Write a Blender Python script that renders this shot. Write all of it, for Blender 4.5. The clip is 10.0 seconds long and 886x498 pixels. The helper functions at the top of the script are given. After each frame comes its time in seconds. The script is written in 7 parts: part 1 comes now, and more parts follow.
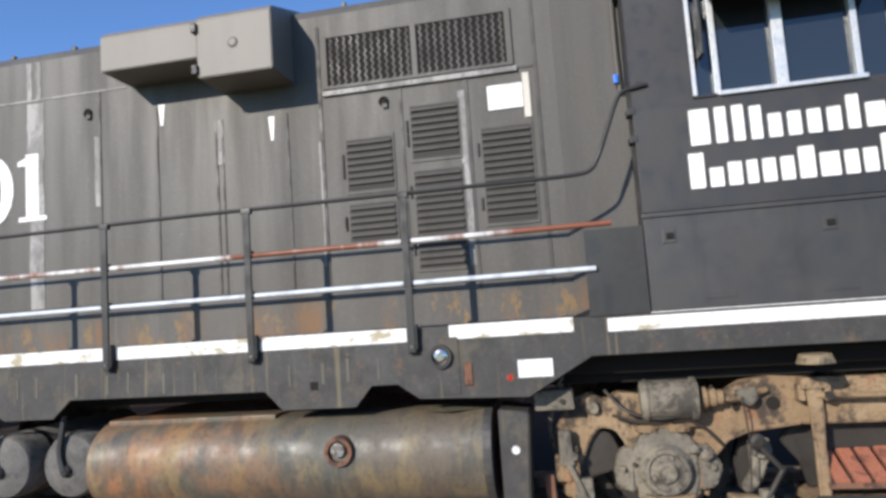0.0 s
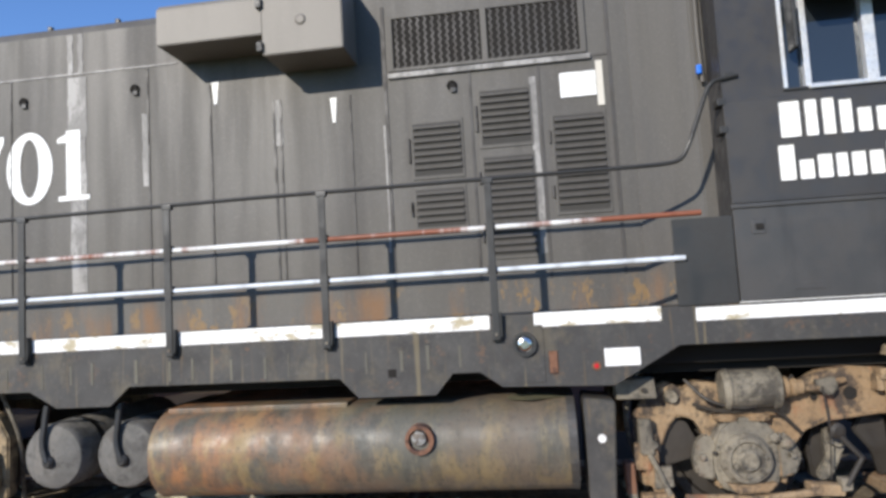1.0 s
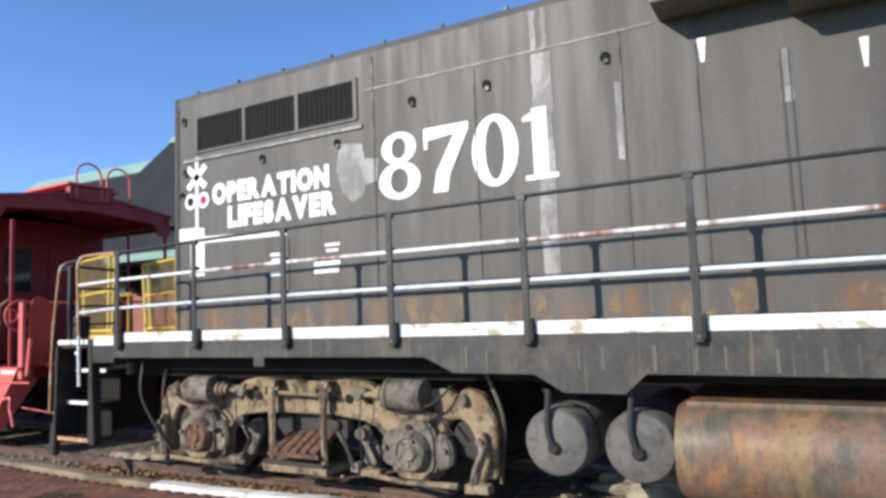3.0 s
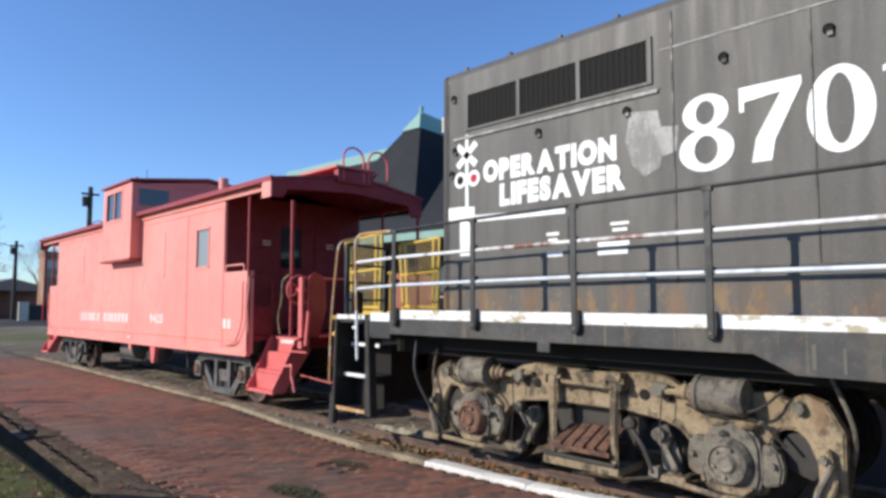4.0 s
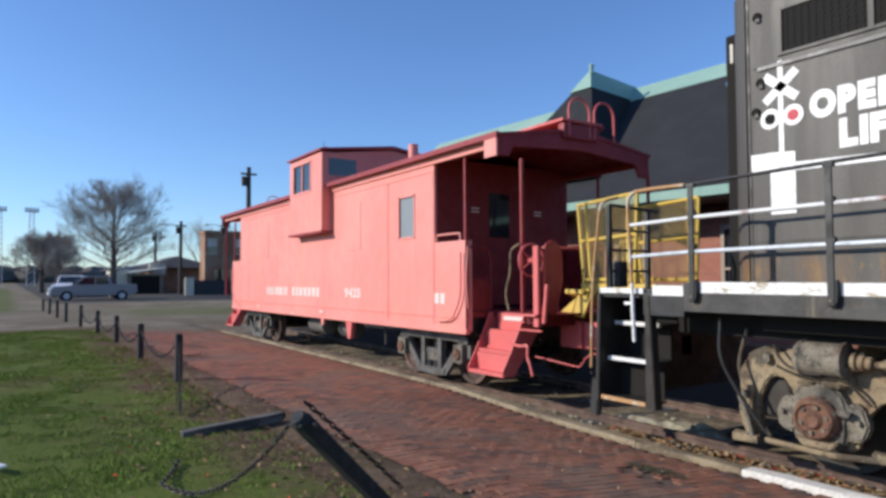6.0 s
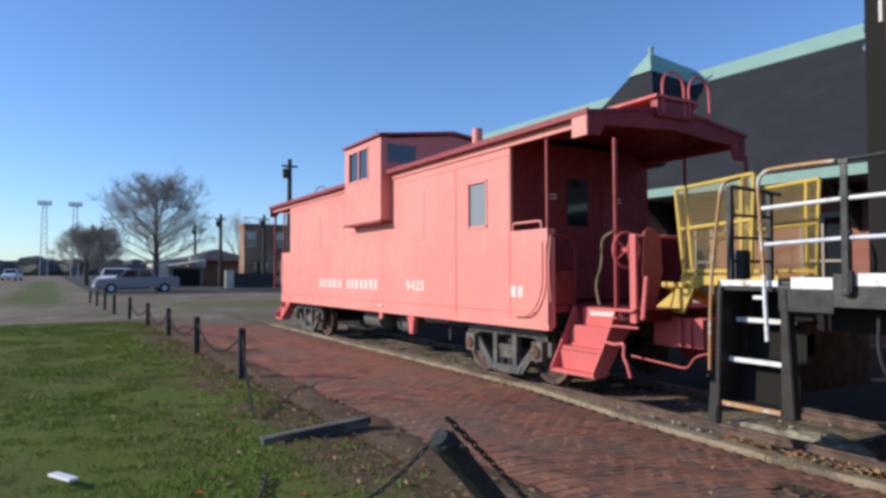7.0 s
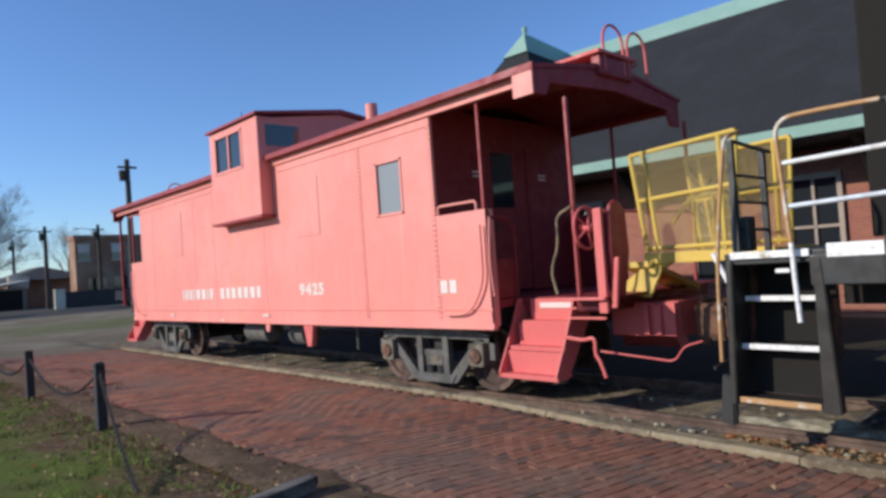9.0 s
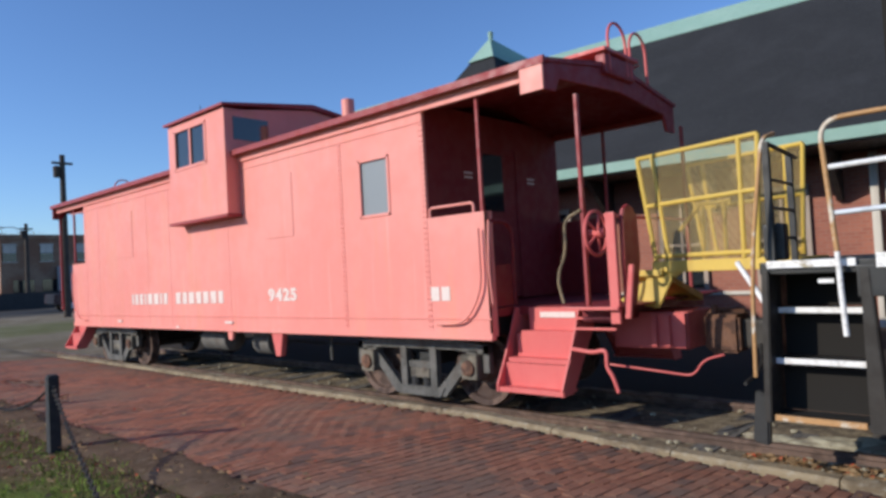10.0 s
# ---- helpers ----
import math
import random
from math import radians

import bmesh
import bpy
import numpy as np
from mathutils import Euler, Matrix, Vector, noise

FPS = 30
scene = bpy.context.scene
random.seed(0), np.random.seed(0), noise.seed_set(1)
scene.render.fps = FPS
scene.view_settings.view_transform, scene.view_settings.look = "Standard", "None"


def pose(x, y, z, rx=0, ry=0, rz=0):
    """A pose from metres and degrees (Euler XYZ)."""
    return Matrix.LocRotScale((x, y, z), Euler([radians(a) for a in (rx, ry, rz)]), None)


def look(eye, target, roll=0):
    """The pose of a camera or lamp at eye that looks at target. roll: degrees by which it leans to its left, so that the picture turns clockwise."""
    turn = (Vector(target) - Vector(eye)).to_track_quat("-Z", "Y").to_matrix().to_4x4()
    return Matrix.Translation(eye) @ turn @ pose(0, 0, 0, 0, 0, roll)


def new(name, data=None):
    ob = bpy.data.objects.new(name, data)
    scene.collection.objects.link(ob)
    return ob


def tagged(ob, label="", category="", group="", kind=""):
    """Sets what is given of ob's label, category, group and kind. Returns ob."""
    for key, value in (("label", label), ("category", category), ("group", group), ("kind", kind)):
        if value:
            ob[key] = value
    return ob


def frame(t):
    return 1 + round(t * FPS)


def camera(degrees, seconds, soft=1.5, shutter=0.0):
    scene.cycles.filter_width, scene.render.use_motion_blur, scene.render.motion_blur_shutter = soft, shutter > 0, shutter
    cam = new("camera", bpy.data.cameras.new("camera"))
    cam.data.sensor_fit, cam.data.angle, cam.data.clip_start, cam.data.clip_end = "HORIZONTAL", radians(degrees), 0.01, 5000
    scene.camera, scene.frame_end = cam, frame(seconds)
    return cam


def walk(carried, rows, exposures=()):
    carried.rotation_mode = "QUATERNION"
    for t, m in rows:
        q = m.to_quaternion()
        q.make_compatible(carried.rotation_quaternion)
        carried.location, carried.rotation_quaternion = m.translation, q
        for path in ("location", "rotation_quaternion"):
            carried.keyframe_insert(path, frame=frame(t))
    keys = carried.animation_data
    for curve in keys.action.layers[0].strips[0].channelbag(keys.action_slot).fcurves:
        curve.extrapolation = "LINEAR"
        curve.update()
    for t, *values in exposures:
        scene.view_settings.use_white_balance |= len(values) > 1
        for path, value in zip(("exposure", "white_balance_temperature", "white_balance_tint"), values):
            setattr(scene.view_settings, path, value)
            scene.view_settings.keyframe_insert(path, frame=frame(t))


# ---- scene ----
cam = camera(67.4, 10.0, soft=3.1)
PATH = [
    (0, (0.013, 0.014, 1.727), (-0.357, 1.97, 1.919), -4.0),
    (0.5, (-0.429, 0.01, 1.716), (-0.731, 1.98, 1.884), -3.8),
    (1, (-0.87, -0.06, 1.748), (-1.134, 1.916, 1.909), -3.3),
    (1.5, (-1.379, -0.031, 1.767), (-1.6, 1.95, 1.934), -4.9),
    (2, (-1.916, -0.065, 1.69), (-2.303, 1.892, 1.83), -3.3),
    (2.5, (-2.432, -0.091, 1.724), (-3.038, 1.812, 1.836), -2.9),
    (3, (-2.992, -0.093, 1.746), (-3.946, 1.655, 1.93), -2.3),
    (3.2, (-3.182, -0.102, 1.726), (-4.288, 1.553, 1.921), -1.3),
    (4.5, (-4.457, -0.226, 1.74), (-5.997, 1.044, 1.865), -0.0),
    (5, (-4.947, -0.35, 1.755), (-6.6, 0.773, 1.845), 0.8),
    (5.2, (-5.164, -0.385, 1.753), (-6.852, 0.686, 1.83), 1.2),
    (6.3, (-6.256, -0.652, 1.671), (-7.923, 0.45, 1.76), -0.5),
    (6.5, (-6.442, -0.685, 1.675), (-8.149, 0.354, 1.755), 0.1),
    (7, (-6.933, -0.732, 1.655), (-8.654, 0.286, 1.721), 0.0),
    (7.5, (-7.394, -0.766, 1.674), (-9.061, 0.338, 1.722), -1.5),
    (8, (-7.869, -0.687, 1.677), (-9.566, 0.369, 1.725), -2.9),
    (8.5, (-8.321, -0.61, 1.666), (-9.89, 0.629, 1.736), -2.9),
    (9, (-8.742, -0.491, 1.638), (-10.202, 0.874, 1.683), -3.9),
    (9.5, (-9.147, -0.496, 1.623), (-10.573, 0.906, 1.629), -2.3),
    (10, (-9.518, -0.531, 1.646), (-10.855, 0.955, 1.704), -3.0),
]
walk(cam, [(t, look(eye, target, roll)) for t, eye, target, roll in PATH],
     exposures=((0.0, 0.06), (1.5, 0.1), (2.5, 0.24), (3.0, 0.14), (4.4, -0.04), (5.2, -0.1), (6.5, -0.16), (8.5, -0.22), (10.0, -0.27)))

# ---- world, sun, exposure ----
SUN = Vector((0.36, 0.70, -0.35)).normalized()
world = bpy.data.worlds.new("sky")
world.use_nodes = True
scene.world = world
wn = world.node_tree.nodes
sky = wn.new("ShaderNodeTexSky")
sky.sky_type = 'NISHITA'
sky.sun_disc = False
sky.sun_elevation = math.asin(-SUN.z)
sky.sun_rotation = math.atan2(-SUN.x, -SUN.y)
sky.air_density, sky.dust_density, sky.ozone_density = 1.0, 0.15, 2.6
wn["Background"].inputs["Strength"].default_value = 0.155
clear = wn.new("ShaderNodeMix")
clear.data_type, clear.blend_type = 'RGBA', 'MULTIPLY'
clear.inputs[0].default_value = 1.0
clear.inputs[7].default_value = (0.76, 0.96, 1.30, 1.0)
world.node_tree.links.new(sky.outputs[0], clear.inputs[6])
world.node_tree.links.new(clear.outputs[2], wn["Background"].inputs["Color"])
sun_data = bpy.data.lights.new("sun", 'SUN')
sun_data.energy, sun_data.angle, sun_data.color = 5.0, radians(0.6), (1.0, 0.93, 0.83)
sun = new("sun", sun_data)
sun.matrix_world = Matrix.Translation((-10, -20, 30)) @ SUN.to_track_quat("-Z", "Y").to_matrix().to_4x4()


# ---- materials ----
def lin(c):
    return (*c, 1.0)


class Mat:
    """A small node builder over one Principled material."""

    def __init__(self, name, base, rough=0.6, metal=0.0):
        self.m = bpy.data.materials.new(name)
        self.m.use_nodes = True
        self.t = self.m.node_tree
        self.b = self.t.nodes["Principled BSDF"]
        self.b.inputs["Base Color"].default_value = lin(base)
        self.b.inputs["Roughness"].default_value = rough
        self.b.inputs["Metallic"].default_value = metal
        self.col = None
        self.base = base
        self.height = None
        self.geo = self.t.nodes.new("ShaderNodeNewGeometry")

    def noise(self, scale, detail=4.0, rough=0.6, stretch=(1, 1, 1), obj=False):
        mp = self.t.nodes.new("ShaderNodeMapping")
        mp.inputs["Scale"].default_value = stretch
        if obj:
            tc = self.t.nodes.new("ShaderNodeTexCoord")
            self.t.links.new(tc.outputs["Object"], mp.inputs[0])
        else:
            self.t.links.new(self.geo.outputs["Position"], mp.inputs[0])
        n = self.t.nodes.new("ShaderNodeTexNoise")
        n.inputs["Scale"].default_value = scale
        n.inputs["Detail"].default_value = detail
        n.inputs["Roughness"].default_value = rough
        self.t.links.new(mp.outputs[0], n.inputs["Vector"])
        return n.outputs["Fac"]

    def range(self, src, a, b, c=0.0, d=1.0):
        r = self.t.nodes.new("ShaderNodeMapRange")
        r.interpolation_type = 'SMOOTHSTEP'
        for i, v in enumerate((a, b, c, d)):
            r.inputs[i + 1].default_value = v
        self.t.links.new(src, r.inputs[0])
        return r.outputs[0]

    def math(self, op, a, b):
        n = self.t.nodes.new("ShaderNodeMath")
        n.operation = op
        for i, v in enumerate((a, b)):
            if isinstance(v, (int, float)):
                n.inputs[i].default_value = v
            else:
                self.t.links.new(v, n.inputs[i])
        return n.outputs[0]

    def axis(self, i):
        s = self.t.nodes.new("ShaderNodeSeparateXYZ")
        self.t.links.new(self.geo.outputs["Position"], s.inputs[0])
        return s.outputs[i]

    def mix(self, fac, colour):
        """Lay a colour over what is there, by fac."""
        n = self.t.nodes.new("ShaderNodeMix")
        n.data_type = 'RGBA'
        if isinstance(fac, (int, float)):
            n.inputs[0].default_value = fac
        else:
            self.t.links.new(fac, n.inputs[0])
        if self.col is None:
            n.inputs[6].default_value = lin(self.base)
        else:
            self.t.links.new(self.col, n.inputs[6])
        if hasattr(colour, "is_linked"):
            self.t.links.new(colour, n.inputs[7])
        else:
            n.inputs[7].default_value = lin(colour)
        self.col = n.outputs[2]
        self.t.links.new(self.col, self.b.inputs["Base Color"])
        return self

    def bump(self, src, strength=0.3, dist=0.01):
        n = self.t.nodes.new("ShaderNodeBump")
        n.inputs["Strength"].default_value = strength
        n.inputs["Distance"].default_value = dist
        self.t.links.new(src, n.inputs["Height"])
        if self.height is not None:
            self.t.links.new(self.height, n.inputs["Normal"])
        self.height = n.outputs[0]
        self.t.links.new(self.height, self.b.inputs["Normal"])
        return self

    def rough(self, src, a, b):
        self.t.links.new(self.range(src, 0.3, 0.7, a, b), self.b.inputs["Roughness"])
        return self

    def random(self):
        """A value of its own for each object."""
        return self.t.nodes.new("ShaderNodeObjectInfo").outputs["Random"]

    def island(self):
        return self.geo.outputs["Random Per Island"]


def painted(name, base, worn, dirt, rough=0.55, streak=0.5, amount=0.5):
    """Old paint: dulled patches, vertical dirt runs, fine grain."""
    m = Mat(name, base, rough)
    m.mix(m.math('MULTIPLY', m.range(m.noise(0.9, 5), 0.4, 0.7), amount), worn)
    m.mix(m.math('MULTIPLY', m.range(m.noise(5.0, 4, 0.6, (1, 1, 0.12)), 0.48, 0.72), streak), dirt)
    m.mix(m.math('MULTIPLY', m.range(m.noise(60, 3), 0.5, 0.75), 0.25), dirt)
    m.bump(m.noise(45, 4), 0.12, 0.004).bump(m.noise(1.4, 2), 0.06, 0.02)
    m.rough(m.noise(7, 4), rough - 0.12, rough + 0.2)
    return m.m


def rusty(name, base, rust, amount, scale=6.0, rough=0.6, stretch=(1, 1, 1), metal=0.0):
    """Paint or steel broken by patches of rust."""
    m = Mat(name, base, rough, metal)
    m.mix(m.range(m.noise(scale, 6, 0.65, stretch), 0.72 - amount, 0.80 - amount), rust)
    m.mix(m.math('MULTIPLY', m.range(m.noise(scale * 6, 4), 0.45, 0.7), 0.35), tuple(c * 0.45 for c in rust))
    m.bump(m.noise(scale * 9, 4), 0.2, 0.004)
    m.rough(m.noise(scale * 2, 4), rough - 0.1, rough + 0.25)
    return m.m


# the engine's weathered black paint, with rust showing low on the hood
k = Mat("hood_paint", (0.079, 0.072, 0.062), 0.5)
k.b.inputs["Specular IOR Level"].default_value = 0.5
k.mix(k.math('MULTIPLY', k.range(k.noise(0.7, 3, 0.5, (1, 1, 0.3)), 0.3, 0.75), 0.5), (0.104, 0.095, 0.081))
k.mix(k.math('MULTIPLY', k.range(k.noise(1.6, 6, 0.65, (1, 1, 0.35)), 0.42, 0.68), 0.45), (0.060, 0.055, 0.050))
k.mix(k.math('MULTIPLY', k.range(k.noise(6, 5, 0.65, (1, 1, 0.07)), 0.48, 0.75), 0.35), (0.036, 0.032, 0.029))
k.mix(k.math('MULTIPLY', k.range(k.noise(9, 5, 0.65, (1, 1, 0.03)), 0.62, 0.78), 0.35), (0.16, 0.146, 0.125))
k.mix(k.math('MULTIPLY', k.range(k.noise(3.4, 4, 0.55, (1, 1, 0.025)), 0.50, 0.64), 0.35), (0.050, 0.046, 0.041))
k.mix(k.math('MULTIPLY', k.range(k.noise(5.2, 4, 0.55, (1, 1, 0.03)), 0.58, 0.70), 0.3), (0.13, 0.12, 0.105))
low = k.range(k.axis(2), 1.74, 2.0, 1.0, 0.0)
k.mix(k.math('MULTIPLY', low, k.range(k.noise(2.4, 5, 0.6, (1, 1, 0.25)), 0.47, 0.66)), (0.165, 0.085, 0.036))
k.mix(k.math('MULTIPLY', low, k.range(k.noise(6.0, 6, 0.72, (1, 1, 0.55)), 0.54, 0.62)), (0.19, 0.115, 0.045))
k.mix(k.math('MULTIPLY', k.range(k.noise(70, 3), 0.5, 0.8), 0.3), (0.20, 0.18, 0.16))
k.bump(k.noise(35, 4), 0.08, 0.004).bump(k.noise(1.2, 2), 0.035, 0.02)
k.rough(k.noise(5, 4, 0.6, (1, 1, 0.1)), 0.52, 0.66)
M_HOOD = k.m
k = Mat("sill_paint", (0.040, 0.038, 0.036), 0.6)
k.mix(k.math('MULTIPLY', k.range(k.noise(1.3, 7, 0.75), 0.46, 0.66), 0.55), (0.085, 0.080, 0.070))
k.mix(k.math('MULTIPLY', k.range(k.noise(3.2, 7, 0.75, (1, 1, 0.6)), 0.50, 0.64), 0.5), (0.115, 0.095, 0.060))
k.mix(k.math('MULTIPLY', k.range(k.noise(2.2, 7, 0.75), 0.54, 0.66), 0.5), (0.024, 0.023, 0.022))
k.mix(k.math('MULTIPLY', k.range(k.noise(12, 5, 0.65, (1, 1, 0.06)), 0.62, 0.74), 0.5), (0.18, 0.12, 0.05))
k.mix(k.math('MULTIPLY', k.range(k.noise(16, 4, 0.6, (1, 1, 0.03)), 0.61, 0.70), 0.5), (0.20, 0.16, 0.085))
k.mix(k.math('MULTIPLY', k.range(k.noise(6.5, 7, 0.75), 0.58, 0.68), 0.45), (0.17, 0.085, 0.035))
k.mix(k.math('MULTIPLY', k.range(k.noise(28, 5, 0.7), 0.55, 0.7), 0.35), (0.12, 0.11, 0.095))
k.bump(k.noise(40, 4), 0.15, 0.004).rough(k.noise(6, 4), 0.5, 0.75)
M_SILL = k.m
M_CAB = painted("cab_paint", (0.036, 0.033, 0.031), (0.058, 0.054, 0.05), (0.022, 0.02, 0.019), 0.42, 0.3, 0.5)
M_CABLOW = painted("cab_lower_paint", (0.048, 0.046, 0.044), (0.075, 0.07, 0.065), (0.03, 0.027, 0.025), 0.45, 0.4, 0.5)
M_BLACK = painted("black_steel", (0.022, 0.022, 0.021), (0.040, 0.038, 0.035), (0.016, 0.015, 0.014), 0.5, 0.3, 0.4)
# Near-black for holes and deep parts: their shade is put into the colour.
M_DARK = Mat("dark_recess", (0.024, 0.022, 0.020), 0.9).m
M_DARK.node_tree.nodes["Principled BSDF"].inputs["Specular IOR Level"].default_value = 0.1
M_GAP = Mat("louvre_slot", (0.040, 0.037, 0.033), 0.8).m
M_SEAM = painted("hood_seam", (0.05, 0.045, 0.04), (0.08, 0.07, 0.06), (0.03, 0.026, 0.022))
k = Mat("bare_weld_patch", (0.155, 0.147, 0.137), 0.55)
k.mix(k.math('MULTIPLY', k.range(k.noise(6, 6, 0.7, (1, 1, 0.4)), 0.40, 0.62), 0.85), (0.35, 0.335, 0.315))
k.mix(k.math('MULTIPLY', k.range(k.noise(22, 5, 0.7), 0.52, 0.66), 0.6), (0.09, 0.083, 0.075))
k.bump(k.noise(40, 4), 0.2, 0.004)
M_WELD = k.m
k = Mat("exhaust_box_paint", (0.185, 0.166, 0.140), 0.55)
k.mix(k.math('MULTIPLY', k.range(k.noise(3, 4, 0.6, (1, 1, 0.2)), 0.4, 0.7), 0.4), (0.135, 0.12, 0.10))
k.mix(k.math('MULTIPLY', k.range(k.noise(50, 4), 0.5, 0.75), 0.2), (0.25, 0.225, 0.19))
k.bump(k.noise(60, 3), 0.05, 0.003)
M_BOX = k.m
M_WHITE = rusty("white_paint", (0.80, 0.79, 0.76), (0.42, 0.33, 0.2), 0.02, 4.0, 0.5)
M_STRIPE = rusty("stripe_white", (0.82, 0.81, 0.78), (0.42, 0.36, 0.24), 0.17, 3.2, 0.5, (1, 1, 2.2))
M_LETTER = rusty("lettering_white", (0.84, 0.83, 0.80), (0.6, 0.56, 0.5), 0.0, 3.0, 0.5)
M_RAILW = rusty("rail_white_rust", (0.72, 0.72, 0.70), (0.22, 0.07, 0.035), 0.24, 0.9, 0.45, (1, 0.2, 0.2))
M_RAILS = rusty("rail_silver", (0.62, 0.66, 0.70), (0.30, 0.26, 0.2), 0.10, 1.3, 0.4, (1, 0.2, 0.2))
M_GRABO = rusty("grab_white_orange", (0.62, 0.55, 0.44), (0.46, 0.25, 0.10), 0.34, 3.0, 0.5)


def grimy(name, base, pale, dark, rust, oily):
    """Cast steel under caked dust: pale dust, dark oil, rust blooms, pitted skin."""
    m = Mat(name, base, 0.85)
    m.mix(m.math('MULTIPLY', m.range(m.noise(2.6, 6, 0.7), 0.42, 0.62), 0.8), pale)
    m.mix(m.math('MULTIPLY', m.range(m.noise(4.2, 6, 0.72, (1, 1, 0.6)), 0.50, 0.62), oily), dark)
    m.mix(m.math('MULTIPLY', m.range(m.noise(9.0, 6, 0.7), 0.52, 0.64), 0.7), dark)
    m.mix(m.math('MULTIPLY', m.range(m.noise(3.3, 5, 0.7, (1, 1, 0.5)), 0.56, 0.68), 0.6), rust)
    m.mix(m.math('MULTIPLY', m.range(m.noise(38, 5, 0.7), 0.52, 0.7), 0.5), dark)
    m.bump(m.noise(28, 6, 0.7), 0.55, 0.012).bump(m.noise(6, 4), 0.35, 0.03)
    m.rough(m.noise(8, 4), 0.7, 0.95)
    return m.m


M_TRUCK = grimy("truck_dust", (0.245, 0.182, 0.104), (0.34, 0.26, 0.155), (0.036, 0.029, 0.023), (0.17, 0.085, 0.045), 0.8)
M_TRUCKB = grimy("truck_rust_dust", (0.25, 0.165, 0.090), (0.34, 0.245, 0.145), (0.042, 0.032, 0.026), (0.26, 0.095, 0.045), 0.95)
M_PLATES = rusty("bright_rust_plate", (0.38, 0.135, 0.075), (0.20, 0.075, 0.05), 0.2, 7.0, 0.85)
M_TRUCK2 = grimy("truck_grey", (0.150, 0.132, 0.102), (0.26, 0.225, 0.165), (0.026, 0.023, 0.020), (0.15, 0.085, 0.055), 0.7)
M_SPRING = rusty("rusty_steel", (0.18, 0.088, 0.052), (0.09, 0.048, 0.034), 0.22, 9.0, 0.85)
M_WHEEL = rusty("wheel_steel", (0.16, 0.10, 0.075), (0.08, 0.05, 0.04), 0.25, 5.0, 0.7, (1, 1, 1), 0.2)
M_RAIL = rusty("track_rail", (0.165, 0.105, 0.078), (0.105, 0.068, 0.052), 0.25, 3.0, 0.6, (1, 1, 1), 0.3)
k = Mat("tank_steel", (0.092, 0.088, 0.070), 0.5)
left = k.range(k.axis(0), -3.9, -1.5, 1.0, 0.0)
crown = k.range(k.axis(2), 0.80, 0.93, 1.0, 0.45)
k.mix(k.math('MULTIPLY', k.range(k.noise(1.3, 6, 0.7, (1, 1, 0.8)), 0.40, 0.62), k.math('ADD', k.math('MULTIPLY', left, 0.75), 0.12)), (0.34, 0.150, 0.058))
k.mix(k.math('MULTIPLY', k.math('MULTIPLY', k.range(k.noise(3.4, 6, 0.72, (1, 0.5, 0.40)), 0.47, 0.62), crown), k.math('ADD', k.math('MULTIPLY', left, 0.35), 0.45)), (0.27, 0.195, 0.082))
k.mix(k.math('MULTIPLY', k.range(k.noise(7.0, 6, 0.72, (1, 0.5, 0.28)), 0.50, 0.62), 0.5), (0.048, 0.050, 0.044))
k.mix(k.math('MULTIPLY', k.range(k.noise(15, 5, 0.7, (1, 0.4, 0.14)), 0.60, 0.70), 0.5), (0.23, 0.19, 0.11))
k.mix(k.math('MULTIPLY', k.range(k.noise(26, 6, 0.75), 0.52, 0.66), 0.5), (0.042, 0.036, 0.028))
k.mix(k.math('MULTIPLY', k.range(k.noise(19, 6, 0.75), 0.60, 0.70), 0.4), (0.20, 0.175, 0.125))
k.bump(k.noise(18, 6, 0.7), 0.3, 0.008).rough(k.noise(5, 4), 0.38, 0.7)
M_TANK = k.m
M_RES = grimy("reservoir_grey", (0.120, 0.115, 0.105), (0.165, 0.155, 0.138), (0.060, 0.056, 0.050), (0.09, 0.07, 0.055), 0.6)
M_GLASS = Mat("window_glass", (0.02, 0.025, 0.03), 0.05).m
M_GLASS.node_tree.nodes["Principled BSDF"].inputs["Specular IOR Level"].default_value = 0.8
M_ALU = rusty("window_aluminium", (0.62, 0.63, 0.64), (0.4, 0.38, 0.33), 0.1, 9, 0.4, (1, 1, 1), 0.4)
M_CHROME = Mat("lamp_chrome", (0.7, 0.7, 0.68), 0.2, 1.0).m
M_CAP = rusty("worn_cap", (0.30, 0.30, 0.29), (0.14, 0.12, 0.10), 0.25, 30, 0.5, (1, 1, 1), 0.4)
M_CHALK = painted("chalky_edge", (0.090, 0.086, 0.066), (0.15, 0.135, 0.095), (0.08, 0.07, 0.05))
M_REDLENS = Mat("red_lens", (0.5, 0.02, 0.03), 0.2).m
M_BLUE = Mat("blue_valve", (0.02, 0.16, 0.65), 0.4).m
M_YELLOW = painted("yellow_paint", (0.66, 0.45, 0.075), (0.56, 0.40, 0.11), (0.35, 0.22, 0.05), 0.5, 0.3, 0.5)
M_WIRE = painted("tan_wire", (0.72, 0.56, 0.27), (0.64, 0.50, 0.26), (0.5, 0.36, 0.17))
# the caboose: red faded towards pink
k = Mat("caboose_red", (0.775, 0.25, 0.208), 0.55)
k.mix(k.math('MULTIPLY', k.range(k.noise(0.7, 5), 0.38, 0.68), 0.6), (0.82, 0.325, 0.275))
k.mix(k.math('MULTIPLY', k.range(k.noise(8, 5, 0.65, (1, 1, 0.06)), 0.5, 0.75), 0.4), (0.70, 0.235, 0.18))
k.mix(k.math('MULTIPLY', k.range(k.noise(24, 5), 0.55, 0.75), 0.25), (0.78, 0.33, 0.28))
k.mix(k.math('MULTIPLY', k.range(k.noise(2.6, 5, 0.65, (1, 1, 0.10)), 0.50, 0.72), 0.4), (0.71, 0.29, 0.17))
